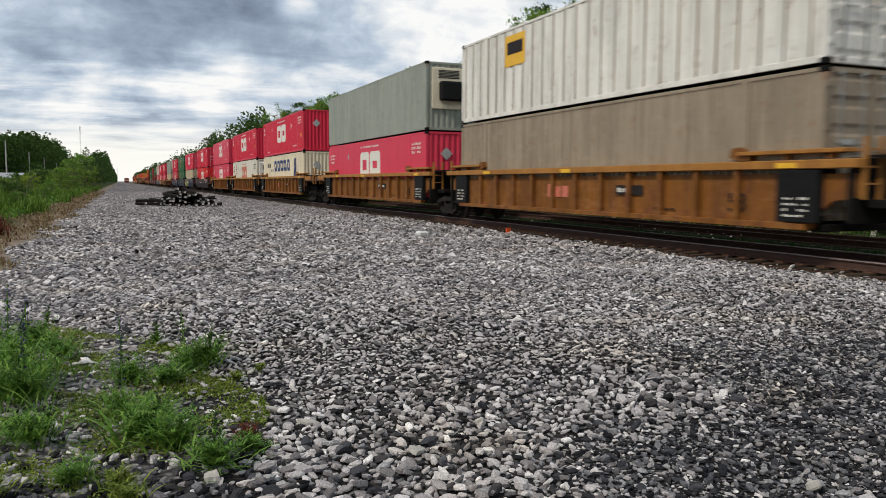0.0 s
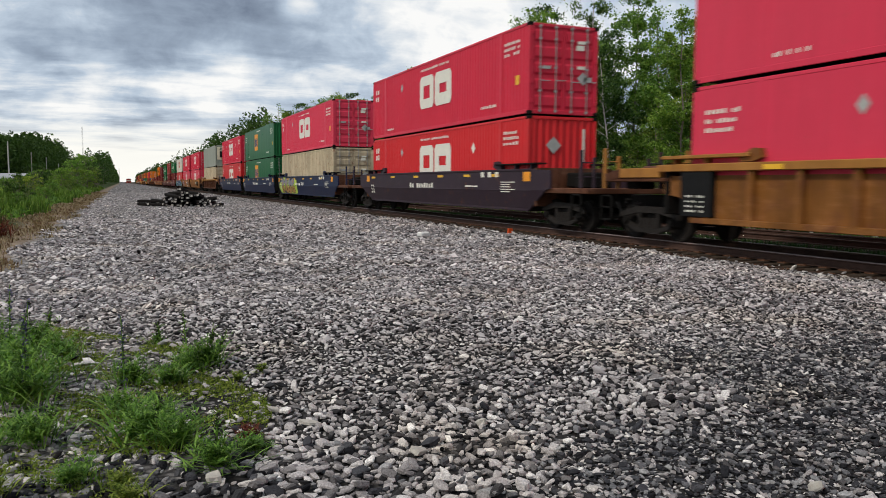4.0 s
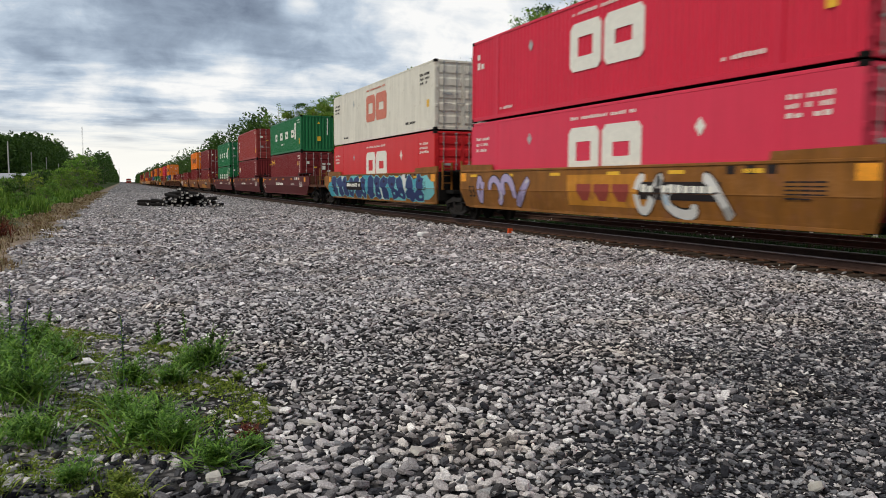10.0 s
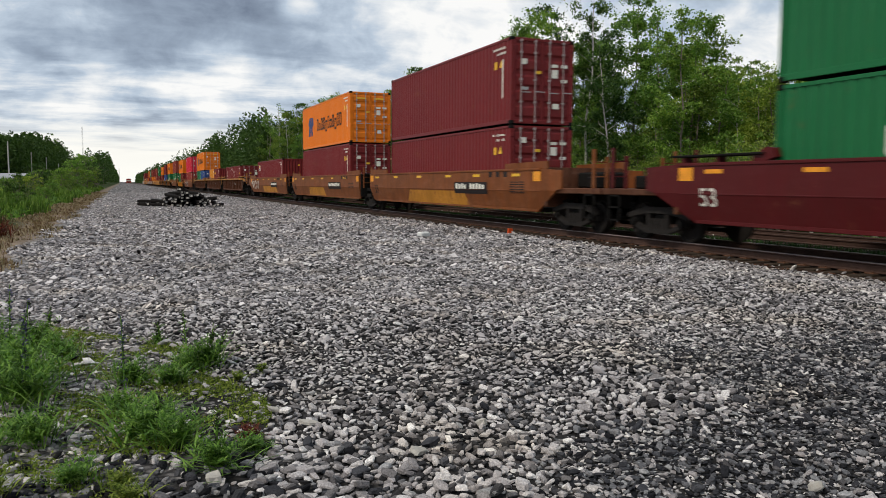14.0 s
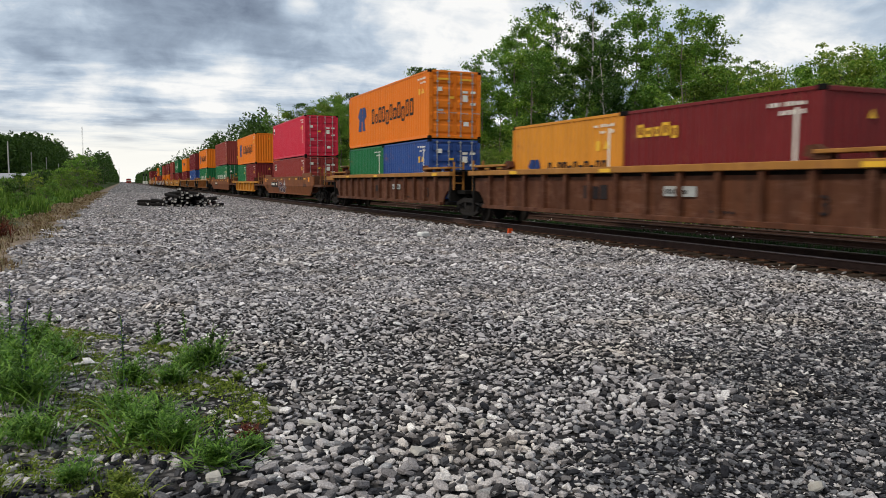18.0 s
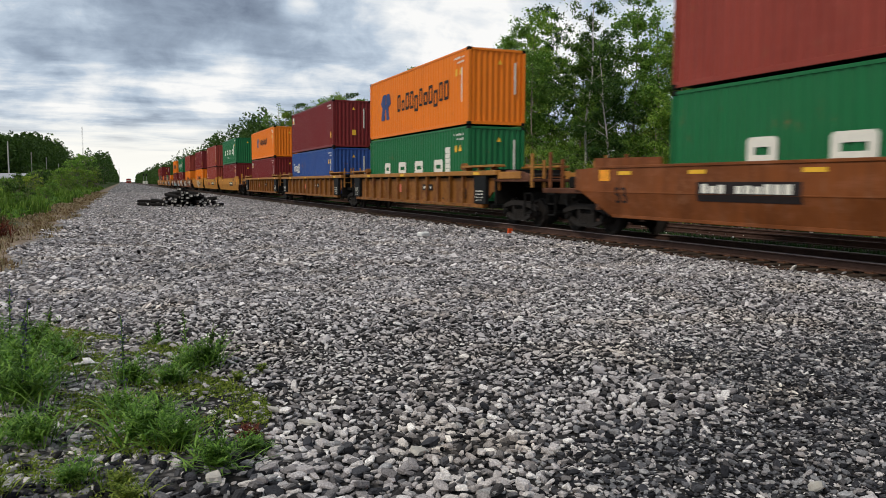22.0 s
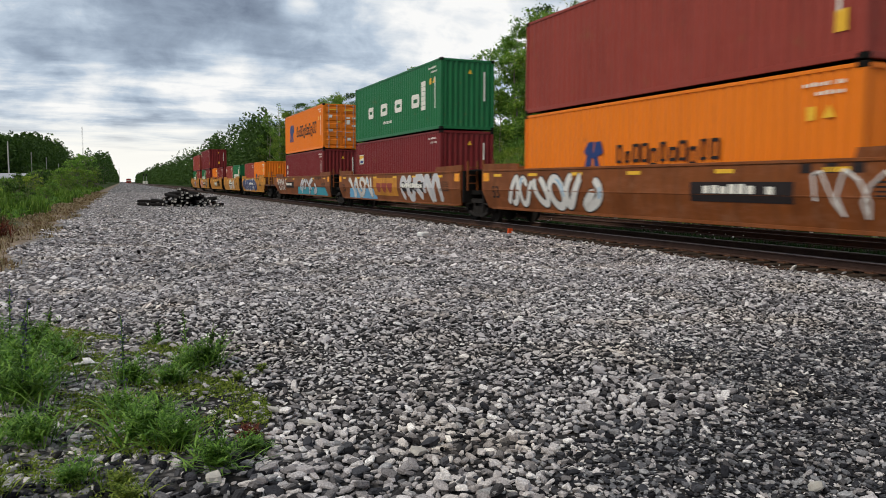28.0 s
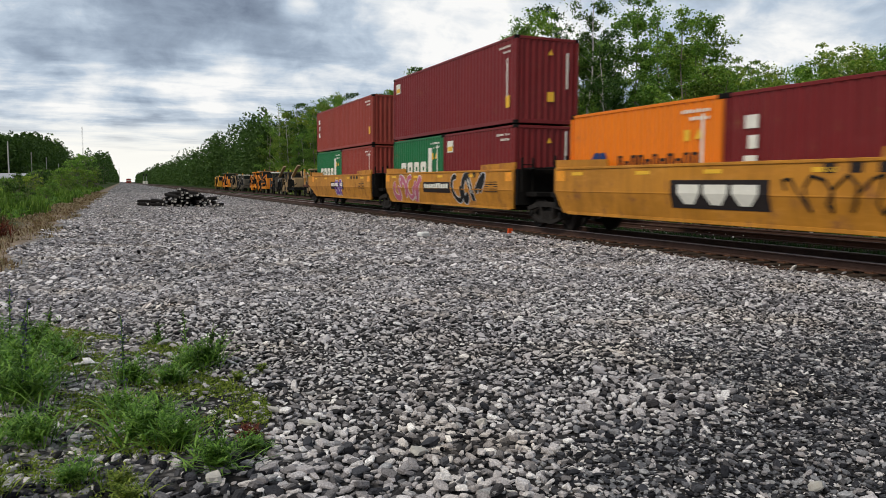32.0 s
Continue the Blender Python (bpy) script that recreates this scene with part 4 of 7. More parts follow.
    if near == "ribs":
        b.mark("warning_triangle", MB().prism([(0.0, H - 0.6), (0.2, H - 0.6), (0.1, H - 0.42)], -hl - 0.018, -hl - 0.008, 1), MARK_Y)
        b.mark("id_writing", MB().box(0.72, 0.79, -hl - 0.02, -hl - 0.008, 1.2, 2.4), w)
        if seed % 2:
            b.end_plate(0.0, 0.25, 0.75, 1.08, MARK_Y, "yellow_decal")
    else:
        for k, (ex, ez, c) in enumerate(((0.35, 2.0, 0), (0.35, 1.82, 0), (0.35, 1.64, 0), (0.72, 2.0, 0), (0.72, 1.5, 0), (-0.85, 2.05, 0), (-0.3, 1.75, 1), (-0.8, 1.2, 2), (0.4, 0.6, 0))):
            b.end_plate(ex, ex + 0.24, ez - 0.05, ez + 0.05 + 0.08 * (k % 3 == 2), (MARK_W, MARK_Y, MARK_G)[c])
        if mat is ORANGE:
            for q in (-0.85, 0.2):
                b.end_plate(q, q + 0.6, H - 0.42, H - 0.34, MARK_Y)
    return b.ob


# ---- the train: well cars ----
LEAN = 0.25  # how far the lower half of a smooth side falls inwards, for each metre


def lean_in(mb):
    """Lays what is painted on a smooth side against its leaning lower half."""
    mb.v = [(x + LEAN * max(0.0, 1.2 - z), y, z) for x, y, z in mb.v]
    return mb


def truck_parts(car, y, z=0.0):
    tk = part("truck", MB().box(-0.98, 0.98, y - 0.22, y + 0.22, 0.42, 0.68, 0.04), GRIME, car, "sooty two-axle truck")
    for s in (-1, 1):
        upper = [(-1.16, 0.54), (-1.16, 0.66), (-0.5, 0.84), (0.5, 0.84), (1.16, 0.66), (1.16, 0.54), (0.42, 0.68), (-0.42, 0.68)]
        lower = [(-1.02, 0.38), (-0.42, 0.18), (0.42, 0.18), (1.02, 0.38), (1.02, 0.50), (0.40, 0.29), (-0.40, 0.29), (-1.02, 0.50)]
        sf = MB().prism([(y + q, z) for q, z in upper], s * 0.94, s * 1.08).prism([(y + q, z) for q, z in lower], s * 0.94, s * 1.08)
        for q in (-0.40, 0.30):
            sf.box(s * 0.95, s * 1.07, y + q, y + q + 0.10, 0.28, 0.70)
        part("side_frame", sf, TRUCK_M, tk)
        sp = MB()
        for k in (-0.2, 0, 0.2):
            sp.rod((s * 1.03, y + k, 0.28), (s * 1.03, y + k, 0.55), 0.075, n=8)
        if s < 0:
            part("spring", sp, TRUCK_M, tk)
        for a in (-0.89, 0.89):
            w = MB().lathe(s * 0.755, y + a, 0.457, [(-0.07 * s, 0.485), (-0.035 * s, 0.485), (-0.03 * s, 0.457), (0.07 * s, 0.450), (0.07 * s, 0.38), (0.03 * s, 0.36), (0.02 * s, 0.14), (0.09 * s, 0.12)] if s < 0 else [(0.09, 0.12), (0.02, 0.14), (0.03, 0.36), (0.07, 0.38), (0.07, 0.450), (-0.03, 0.457), (-0.035, 0.485), (-0.07, 0.485)], 20)
            part("wheel", w, STEEL, tk)
            if s < 0:
                part("bearing", MB().rod((s * 1.05, y + a, 0.457), (s * 1.14, y + a, 0.457), 0.11, 0.09, 10), GRIME, tk)
    for a in (-0.89, 0.89):
        part("axle", MB().rod((-0.75, y + a, 0.457), (0.75, y + a, 0.457), 0.08, n=8), STEEL, tk)


def number53(car, y, z, x, size, mat, flush=True):
    cu = bpy.data.curves.new("number", "FONT")
    cu.body, cu.size, cu.extrude = "53", size, 0.003
    tmp = bpy.data.objects.new("number", cu)
    me = bpy.data.meshes.new_from_object(tmp)
    me.materials.clear()
    me.materials.append(mat)
    bpy.data.objects.remove(tmp)
    for v in me.vertices:
        v.co.z -= LEAN * max(0.0, 1.2 - z - v.co.y) if flush else 0.0
    ob = part("number", me, mat, car)
    ob.matrix_basis = Matrix(((0, 0, -1, x), (-1, 0, 0, y), (0, 1, 0, z), (0, 0, 0, 1)))
    return ob


def graffiti(car, y0, y1, z0, z1, x, fill, line, seed):
    """Spray-painted curls that cannot be read: fat bent strokes with an outline behind them."""
    rng = random.Random(seed)
    n = max(3, int(abs(y1 - y0) / 0.85))
    p = (y1 - y0) / n

    if line is SPRAY[4]:
        part("spray_ground", MB().box(x - 0.0008, x + 0.003, min(y0, y1) - 0.3, max(y0, y1) + 0.3, 1.22, z1 + 0.02), SPRAY_GROUND, car, "dark sprayed background of the mural")

    def band(mb, pts, w, xx):
        """One bent ribbon of paint with rounded ends."""
        m, b = len(pts), len(mb.v)
        for k, (ya, za) in enumerate(pts):
            (y1_, z1_), (y2_, z2_) = pts[max(0, k - 1)], pts[min(m - 1, k + 1)]
            d = Vector((y2_ - y1_, z2_ - z1_ + 1e-6))
            d.normalize()
            ww = w * (0.6 if k in (0, m - 1) else 1.0)
            for q in (1, -1):
                for dep in (xx, x + 0.004):
                    mb.v.append((dep, ya - d.y * ww * q, min(1.83, max(0.57, za + d.x * ww * q))))
        for k in range(m - 1):
            o, u = b + 4 * k, b + 4 * k + 4
            mb.f += [[o, u, u + 2, o + 2], [o, o + 1, u + 1, u], [o + 2, u + 2, u + 3, o + 3]]
        e = b + 4 * (m - 1)
        mb.f += [[b, b + 2, b + 3, b + 1], [e, e + 1, e + 3, e + 2]]

    for i in range(n):
        cy, cz = y0 + (i + 0.5) * p, (z0 + z1) / 2 + rng.uniform(-0.05, 0.05)
        ry, rz = abs(p) * 0.42, (z1 - z0) * 0.40
        mo, mf, mk = MB(), MB(), MB()
        fa, fb, pa, pb = rng.choice((0.7, 1.0, 1.0, 1.5)), rng.choice((0.7, 1.0, 1.5, 1.5)), rng.uniform(0, 6.28), rng.uniform(0, 6.28)
        run = rng.uniform(4.2, 5.8)
        pts = [(cy + ry * math.sin(fa * run * q / 21 + pa), cz + rz * math.sin(fb * run * q / 21 + pb)) for q in range(22)]
        w, e = rng.uniform(0.09, 0.14), 0.0011 * (i % 5)
        band(mo, pts, w + 0.04, x - 0.001 - e)
        band(mf, pts, w, x - 0.0045 - e)
        band(mk, pts[3:8], w * 0.3, x - 0.0075 - e)
        out = part("spray_outline", lean_in(mo), line, car)
        part("spray_fill", lean_in(mf), fill, out)
        if i % 2:
            part("spray_highlight", lean_in(mk), SPRAY[3] if fill is not SPRAY[3] else SPRAY[9], out)


def burner(car, y0, y1, x, tops, line, back, seed):
    """A big sprayed piece that cannot be read: swollen interlocked forms in two tones, outlined, over a sprayed cloud."""
    rng = random.Random(seed)
    n = max(3, round(abs(y1 - y0) / 1.15))
    p = (y1 - y0) / n

    def blob(cy, cz, ry, rz, wob, grow, dep):
        """An uneven closed form, cut where the side folds."""
        ring_ = [(cy + (ry * q + grow) * math.cos(t), min(1.835, max(0.57, cz + (rz * q + grow) * math.sin(t)))) for t, q in wob]
        mb = MB()
        m = len(ring_)
        cut = sorted({0.57, 1.2, 1.835})
        for lo, hi in zip(cut[:-1], cut[1:]):
            poly = []
            for k in range(m):
                (ya, za), (yb, zb) = ring_[k], ring_[(k + 1) % m]
                if lo <= za <= hi:
                    poly.append((ya, za))
                for h in (lo, hi):
                    if (za - h) * (zb - h) < 0:
                        poly.append((ya + (yb - ya) * (h - za) / (zb - za), h))
            if len(poly) > 2:
                c = (sum(q[0] for q in poly) / len(poly), sum(q[1] for q in poly) / len(poly))
                poly.sort(key=lambda q: math.atan2(q[1] - c[1], q[0] - c[0]))
                mb.prism(poly, x - dep, x + 0.002)
        return lean_in(mb)

    for i in range(n + 1):
        wob = [(2 * math.pi * k / 14, rng.uniform(0.8, 1.25)) for k in range(14)]
        part("spray_cloud", blob(y0 + i * p, rng.uniform(0.95, 1.45), abs(p) * 0.85, 0.48, wob, 0.0, 0.0006 + 0.0001 * i), back[i % len(back)], car)
    for i in range(n):
        cy = y0 + (i + 0.5) * p
        for j, (cz, rz) in enumerate(((1.42, 0.36), (0.92, 0.31))):
            wob = [(2 * math.pi * k / 12, rng.uniform(0.72, 1.2)) for k in range(12)]
            oy, ry, e = cy + rng.uniform(-0.18, 0.18), abs(p) * rng.uniform(0.40, 0.56), 0.0003 * (2 * i + j)
            out = part("spray_outline", blob(oy, cz, ry, rz, wob, 0.045, 0.002 + e), line, car)
            part("spray_fill", blob(oy, cz, ry, rz, wob, 0.0, 0.0032 + e), tops[(i + j) % 2 if len(tops) > 2 else j], out)
            if rng.random() < 0.7:
                wob2 = [(2 * math.pi * k / 8, rng.uniform(0.7, 1.2)) for k in range(8)]
                part("spray_eye", blob(oy + rng.uniform(-0.1, 0.1), cz + rng.uniform(-0.1, 0.1), ry * 0.30, rz * 0.24, wob2, 0.0, 0.0044 + e), line if j else tops[-1], out)


def tag_scrawl(car, y0, y1, z0, z1, x, mat, seed):
    """One looping sprayed line."""
    rng = random.Random(seed)
    m, n = MB(), 26
    last = None
    for i in range(n):
        f = i / (n - 1)
        p = (x - 0.003, y0 + (y1 - y0) * f + 0.18 * math.sin(f * 31), (z0 + z1) / 2 + (z1 - z0) / 2 * math.sin(f * 27 + rng.uniform(-0.4, 0.4)))
        if last:
            m.rod(last, p, 0.03, n=5)
        last = p
    part("spray_line", lean_in(m), mat, car)


def end_gear(car, a, e, mat, outer, top, ribbed=False):
    """What stands over the truck at one end: e is the end's sign."""
    y0 = e * a
    if outer:
        if ribbed:
            part("end_platform", MB().box(-1.40, 1.40, y0, e * (a + 2.7), 1.46, 1.56, 0.02), W_RUST, car)
            for x in (-1.36, 1.36):
                part("end_sill", MB().box(x - 0.07, x + 0.07, e * (a + 0.3), e * (a + 1.9), 1.56, 1.80, 0.015), CHORD, car)
                part("step_bracket", MB().prism([(e * (a + 1.9), 1.80), (e * (a + 2.6), 1.66), (e * (a + 2.6), 1.50), (e * (a + 1.9), 1.56)], x - 0.05, x + 0.05), W_RUST, car)
            part("brake_cylinder", MB().rod((-1.15, e * (a + 0.5), 1.72), (-1.15, e * (a + 1.2), 1.72), 0.14, n=10), W_RUST, car)
        else:
            part("end_platform", MB().box(-1.42, 1.42, y0, e * (a + 3.0), 1.12, 1.28, 0.02), W_RUST, car)
        part("centre_sill", MB().box(-0.3, 0.3, y0, e * (a + 2.9), 0.72, 1.12, 0.03), GRIME, car)
        part("coupler", MB().box(-0.12, 0.12, e * (a + 2.9), e * (a + 3.32), 0.74, 1.0, 0.04), GRIME, car)
        part("draft_box", MB().box(-0.42, 0.42, e * (a + 0.3), e * (a + 1.6), 1.28, 1.75, 0.05), GRIME, car)
        part("end_bulkhead", MB().box(-1.40, 1.40, e * (a + 0.02), e * (a + 0.14), 0.7, 1.9, 0.01), GRIME if ribbed else W_RUST, car)
        for x in (-1.38, -0.95, 0.95, 1.38):
            m = MB().box(x - 0.035, x + 0.035, e * (a + 2.55), e * (a + 2.65), 1.28, 2.35 if abs(x) > 1 else 2.15, 0.008)
            part("handrail_post", m, mat, car)
        for z in (1.6, 2.0):
            for q in (-1.165, 1.165):
                part("handrail", MB().rod((q - 0.215, e * (a + 2.6), z), (q + 0.215, e * (a + 2.6), z), 0.018, n=6), mat, car)
        st = MB()
        for z in (0.45, 0.78, 1.08):
            st.box(-1.44, -1.38, e * (a + 2.2), e * (a + 2.7), z, z + 0.04)
        st.box(-1.44, -1.38, e * (a + 2.2), e * (a + 2.24), 0.45, 1.12).box(-1.44, -1.38, e * (a + 2.66), e * (a + 2.7), 0.45, 1.12)
        part("step_ladder", st, GRIME, car)
        part("brake_gear", MB().box(-1.0, -0.4, e * (a + 1.7), e * (a + 2.2), 1.28, 1.62, 0.04), GRIME, car)
        part("air_hose", MB().rod((-0.4, e * (a + 2.95), 0.9), (-0.35, e * (a + 3.2), 0.55), 0.03, n=6), BLACK, car)
    else:
        part("end_bulkhead", MB().box(-1.40, 1.40, e * (a + 0.02), e * (a + 0.14), 0.7, 1.88, 0.01), GRIME, car)
        part("end_platform", MB().box(-1.1, 1.1, e * (a + 0.14), e * (a + 0.86), 0.98, 1.14, 0.02), GRIME, car)
        part("articulation_block", MB().box(-0.34, 0.34, e * (a + 0.3), e * (a + 1.0), 0.68, 0.98, 0.05), GRIME, car)
        m = MB()
        for x in (-1.3, -0.9):
            m.box(x - 0.03, x + 0.03, e * (a + 0.25), e * (a + 0.31), 1.14, 2.25)
        for z in (1.4, 1.7, 2.0):
            m.box(-1.3, -0.9, e * (a + 0.26), e * (a + 0.30), z, z + 0.035)
        part("ladder", m, GRIME if mat in (W_BLUE, W_MAROON, W_DARK) or a < 8 else mat, car)
        part("crossover_plate", MB().box(-1.25, 1.25, e * (a + 0.2), e * (a + 0.95), top + 0.02, top + 0.06), GRIME, car)


def well_car(P, a, kind, mat, label, near_outer, far_outer, seed, art=()):
    """One well of an articulated car: P is where its middle stands at the start."""
    car = thing("well_car", pose(TRACK_X, P, RAIL), label, "rail car", "well cars of the train")
    rng = random.Random(seed)
    z0, z1, X = 0.56, 1.86, 1.48
    bare = seed in (10, 20, 21, 22)  # the cars without black service panels
    if kind == "low":
        z1 = 1.53
    for s in (-1, 1):
        if kind == "smooth":
            low, high = [], []
            for e, outer in ((-1, near_outer), (1, far_outer)):
                ql = [(e * (a - 0.45), z0), (e * (a + 0.81), 1.2)] if outer else [(e * (a - 0.25), z0), (e * a, 1.15), (e * a, 1.2)]
                qh = [(e * (a + 0.81), 1.2), (e * (a + 0.85), 1.22), (e * (a + 1.08), 1.25), (e * (a + 1.08), 1.80), (e * (a - 0.1), z1)] if outer else [(e * a, 1.2), (e * a, z1)]
                low += ql if e > 0 else ql[::-1]
                high += qh if e > 0 else qh[::-1]
            mb = MB().prism(low, s * (X - 0.07), s * X)
            mb.v = [(x - s * LEAN * max(0.0, 1.2 - z), y, z) for x, y, z in mb.v]
            side = part("side_wall", mb.prism(high, s * (X - 0.07), s * X), mat, car)
            part("top_flange", MB().box(s * (X - 0.16), s * (X + 0.025), -a + 0.1, a - 0.1, z1 - 0.05, z1 + 0.02, 0.01), mat, side)
            part("bottom_lip", MB().box(s * (X - 0.26), s * (X - 0.145), -a + 0.5, a - 0.5, z0 - 0.04, z0 + 0.05, 0.01), mat, side)
            if s < 0:
                part("fold_line", MB().prism([(-X - 0.004, 1.20), (-X - 0.004, 1.185), (-X + 0.01, 1.16), (-X + 0.01, 1.22)], -a + 0.15, a - 0.15, 1), mat, side)
        else:
            zt = z1 - 0.17
            pts = []
            for e in (-1, 1):
                arch = [(e * (a - 0.75), z0), (e * (a - 0.62), 0.86), (e * (a - 0.3), 1.1), (e * (a + 0.25), 1.18), (e * (a + 0.25), zt - 0.09)] if kind == "ribbed" else [(e * (a - 0.05), z0), (e * (a - 0.05), zt - 0.05)]
                pts += arch if e > 0 else arch[::-1]
            side = part("side_wall", MB().prism(pts, s * (X - 0.21), s * (X - 0.15)), mat, car)
            # Added black strip that stands for the shade inside the slot.
            part("slot_plate", MB().box(s * (X - 0.25), s * (X - 0.22), -a + 0.3, a - 0.3, zt - 0.14, zt), GRIME, side)
            ext = 0.3 if kind == "ribbed" else 2.6
            part("top_chord", MB().box(s * (X - 0.17), s * (X + 0.03), -a - ext, a + ext, zt, z1, 0.015), CHORD if mat is not W_YELLOW else W_YELLOW, side, "broad yellow-orange top chord")
            part("bottom_sill", MB().box(s * (X - 0.20), s * (X - 0.02), -a + 0.8, a - 0.8, z0 - 0.03, z0 + 0.10, 0.012), mat, side)
            if s < 0:
                n = 13 if kind == "ribbed" else 7
                for k in range(n):
                    y = (-a + 1.35) + (2 * a - 2.7) * k / (n - 1) if kind == "ribbed" else (-a + 0.4) + (2 * a - 0.8) * k / (n - 1)
                    part("rib", MB().prism([(y - 0.075, z0 + 0.02), (y + 0.075, z0 + 0.02), (y + 0.06, zt), (y - 0.06, zt)], -X + 0.15, -X - 0.005 + 0.02 * (kind == "ribbed")), mat, side)
                if kind == "ribbed" and not bare:
                    for e in (-1, 1):
                        pl = part("service_panel", MB().box(-X - 0.004, -X + 0.15, e * (a - 1.0) - 0.48, e * (a - 1.0) + 0.48, z0 + 0.12, zt - 0.01, 0.01), BLACK, side, "black stencilled service panel")
                        for q in range(4):
                            part("stencil", bars(MB(), e * (a - 1.0) + 0.3, e * (a - 1.0) - 0.3, 0.78 + q * 0.11, 0.83 + q * 0.11, -X - 0.010, 5, q + seed), MARK_W, pl)
            else:
                part("rib", MB().box(X - 0.1, X - 0.005, -0.07, 0.07, z0, zt), mat, side)
    part("well_floor", MB().box(-X + 0.24, X - 0.24, -a + 0.5, a - 0.5, z0 - 0.04, z0 + 0.10, 0.02), GRIME, car)
    for e, outer in ((-1, near_outer), (1, far_outer)):
        end_gear(car, a, e, mat if kind == "smooth" else CHORD, outer, z1, kind == "ribbed")
        if kind != "low":
            gs, ge = e * (a - 2.55), e * (a + (0.0 if not outer else 0.2))
            for s in (-1, 1):
                dark = mat in (W_BLUE, W_MAROON, W_DARK) or kind == "ribbed"
                if dark:
                    g = part("guide_walk", MB().box(s * (X - 0.42), s * (X + 0.01), gs, ge, z1 + 0.12 if kind == "ribbed" else z1 + 0.15, z1 + 0.20, 0.012), CHORD if kind == "ribbed" else GRIME, car, "ochre guide beam on brackets" if kind == "ribbed" else "dark walkway board on brackets")
                    for k in range(3):
                        y = gs + (ge - gs) * (0.1 + 0.38 * k)
                        part("bracket", MB().box(s * (X - 0.3), s * (X - 0.05), y - 0.04, y + 0.04, z1 + 0.02, z1 + 0.15), mat, g)
                    part("guide_horn", MB().prism([(gs - e * 0.02, z1 + 0.02), (gs - e * 0.28, z1 + 0.1), (gs - e * 0.22, z1 + 0.28), (gs, z1 + 0.3), (gs + e * 0.25, z1 + 0.16), (gs + e * 0.25, z1 + 0.02)], s * (X - 0.22), s * (X - 0.06)), mat, g)
                else:
                    part("guide_plate", MB().prism([(gs, z1), (gs + e * 0.05, z1 + 0.2), (ge, z1 + 0.24), (ge, z1)], s * (X - 0.12), s * (X - 0.04)), mat, car)
    if near_outer:
        truck_parts(car, -(a + 1.15))
    truck_parts(car, a + 1.15)
    xs = -X - 0.004
    if kind == "smooth":
        white = MARK_W
        step = 2.9
        y = a - 1.2
        while y > -a + 1:
            part("reflector", MB().box(xs - 0.003, xs + 0.003, y - 0.27, y + 0.27, 1.64, 1.73), MARK_Y if mat is not W_MAROON else MARK_O, car, "yellow reflector strip")
            y -= step * rng.uniform(0.8, 1.1)
        part("placard", MB().box(xs - 0.003, xs + 0.003, -a + 0.1, -a + 0.55, 1.48, 1.78), MARK_O, car, "orange square placard")
        part("placard", MB().box(xs - 0.003, xs + 0.003, a - 0.55, a - 0.1, 1.48, 1.78), MARK_O, car, "orange square placard")
        if mat not in (W_YELLOW,):
            number53(car, a - 0.75, 0.92, xs - 0.004, 0.58, MARK_W if mat in (W_BLUE, W_MAROON, W_DARK) else MARK_K)
        for k in range(5):
            part("stencil", bars(MB(), -a + 2.1, -a + 1.1, 1.12 + 0.08 * k, 1.155 + 0.08 * k, xs - 0.002, 3, seed + k, 0.9), white if mat in (W_BLUE, W_MAROON, W_DARK) else MARK_K, car)
        for k in range(3):
            part("stencil", MB().box(xs - 0.003, xs + 0.003, -a + 2.3 + 0.55 * k, -a + 2.55 + 0.55 * k, 1.62, 1.80), white if mat in (W_BLUE, W_MAROON, W_DARK) else MARK_K, car)
        if mat in (W_BLUE, W_MAROON, W_DARK):
            part("road_number", bars(MB(), 2.2, -0.6, 1.22, 1.44, xs - 0.002, 10, seed), white, car)
            part("stencil", bars(MB(), -a + 5.0, -a + 3.9, 1.28, 1.34, xs - 0.002, 2, seed, 0.95), white, car)
        elif not any(g[0] == "logo" and g[2] is MARK_W for g in art):
            o = {13: 3.3, 23: 4.4, 25: 3.5, 34: 3.4}.get(seed, 0.2 if a < 8 else -3.4)
            d = 0.018 if seed == 13 else 0.0
            nb = part("number_board", lean_in(MB().box(xs - 0.003 - d, xs + 0.003, o - 1.5, o + 1.35, 1.2, 1.46).box(xs - 0.003 - d, xs + 0.003, o - 1.5, o + 1.35, 1.03, 1.2)), MARK_K, car, "black number board")
            part("road_number", bars(MB(), o + 1.2, o - 1.35, 1.21, 1.42, xs - 0.008 - d, 10, seed, 0.74), MARK_W, nb)
    else:
        part("stencil", bars(MB(), 1.6, 0.4, 1.0, 1.4, xs + 0.13, 3, seed, 0.8), MARK_R if mat is W_ORANGE else MARK_K, car) if kind == "ribbed" else None
        for y in (-a + 1.25, 0.4, a - 3.2):
            part("reflector", MB().box(xs - 0.030, xs + 0.003, y - 0.25, y + 0.25, z1 - 0.15, z1 - 0.05), MARK_Y, car, "yellow reflector strip")
        if kind == "ribbed":
            number53(car, -a + (2.75 if bare else 2.9), 0.84, xs + 0.118, 0.55, MARK_K, False)
            for y, w in ((-2.4, 1.1),):
                plate = part("number_plate", MB().box(xs + 0.108, xs + 0.125, y - w / 2, y + w / 2, 1.12, 1.36), MARK_G if bare else MARK_K, car, "stencilled number plate")
                part("stencil", bars(MB(), y + w * 0.42, y - w * 0.42, 1.18, 1.30, xs + 0.100, 6, seed), MARK_K if bare else MARK_W, plate)
            part("stencil", bars(MB(), -3.4, -4.2, 0.78, 0.84, xs + 0.118, 4, seed), MARK_K, car)
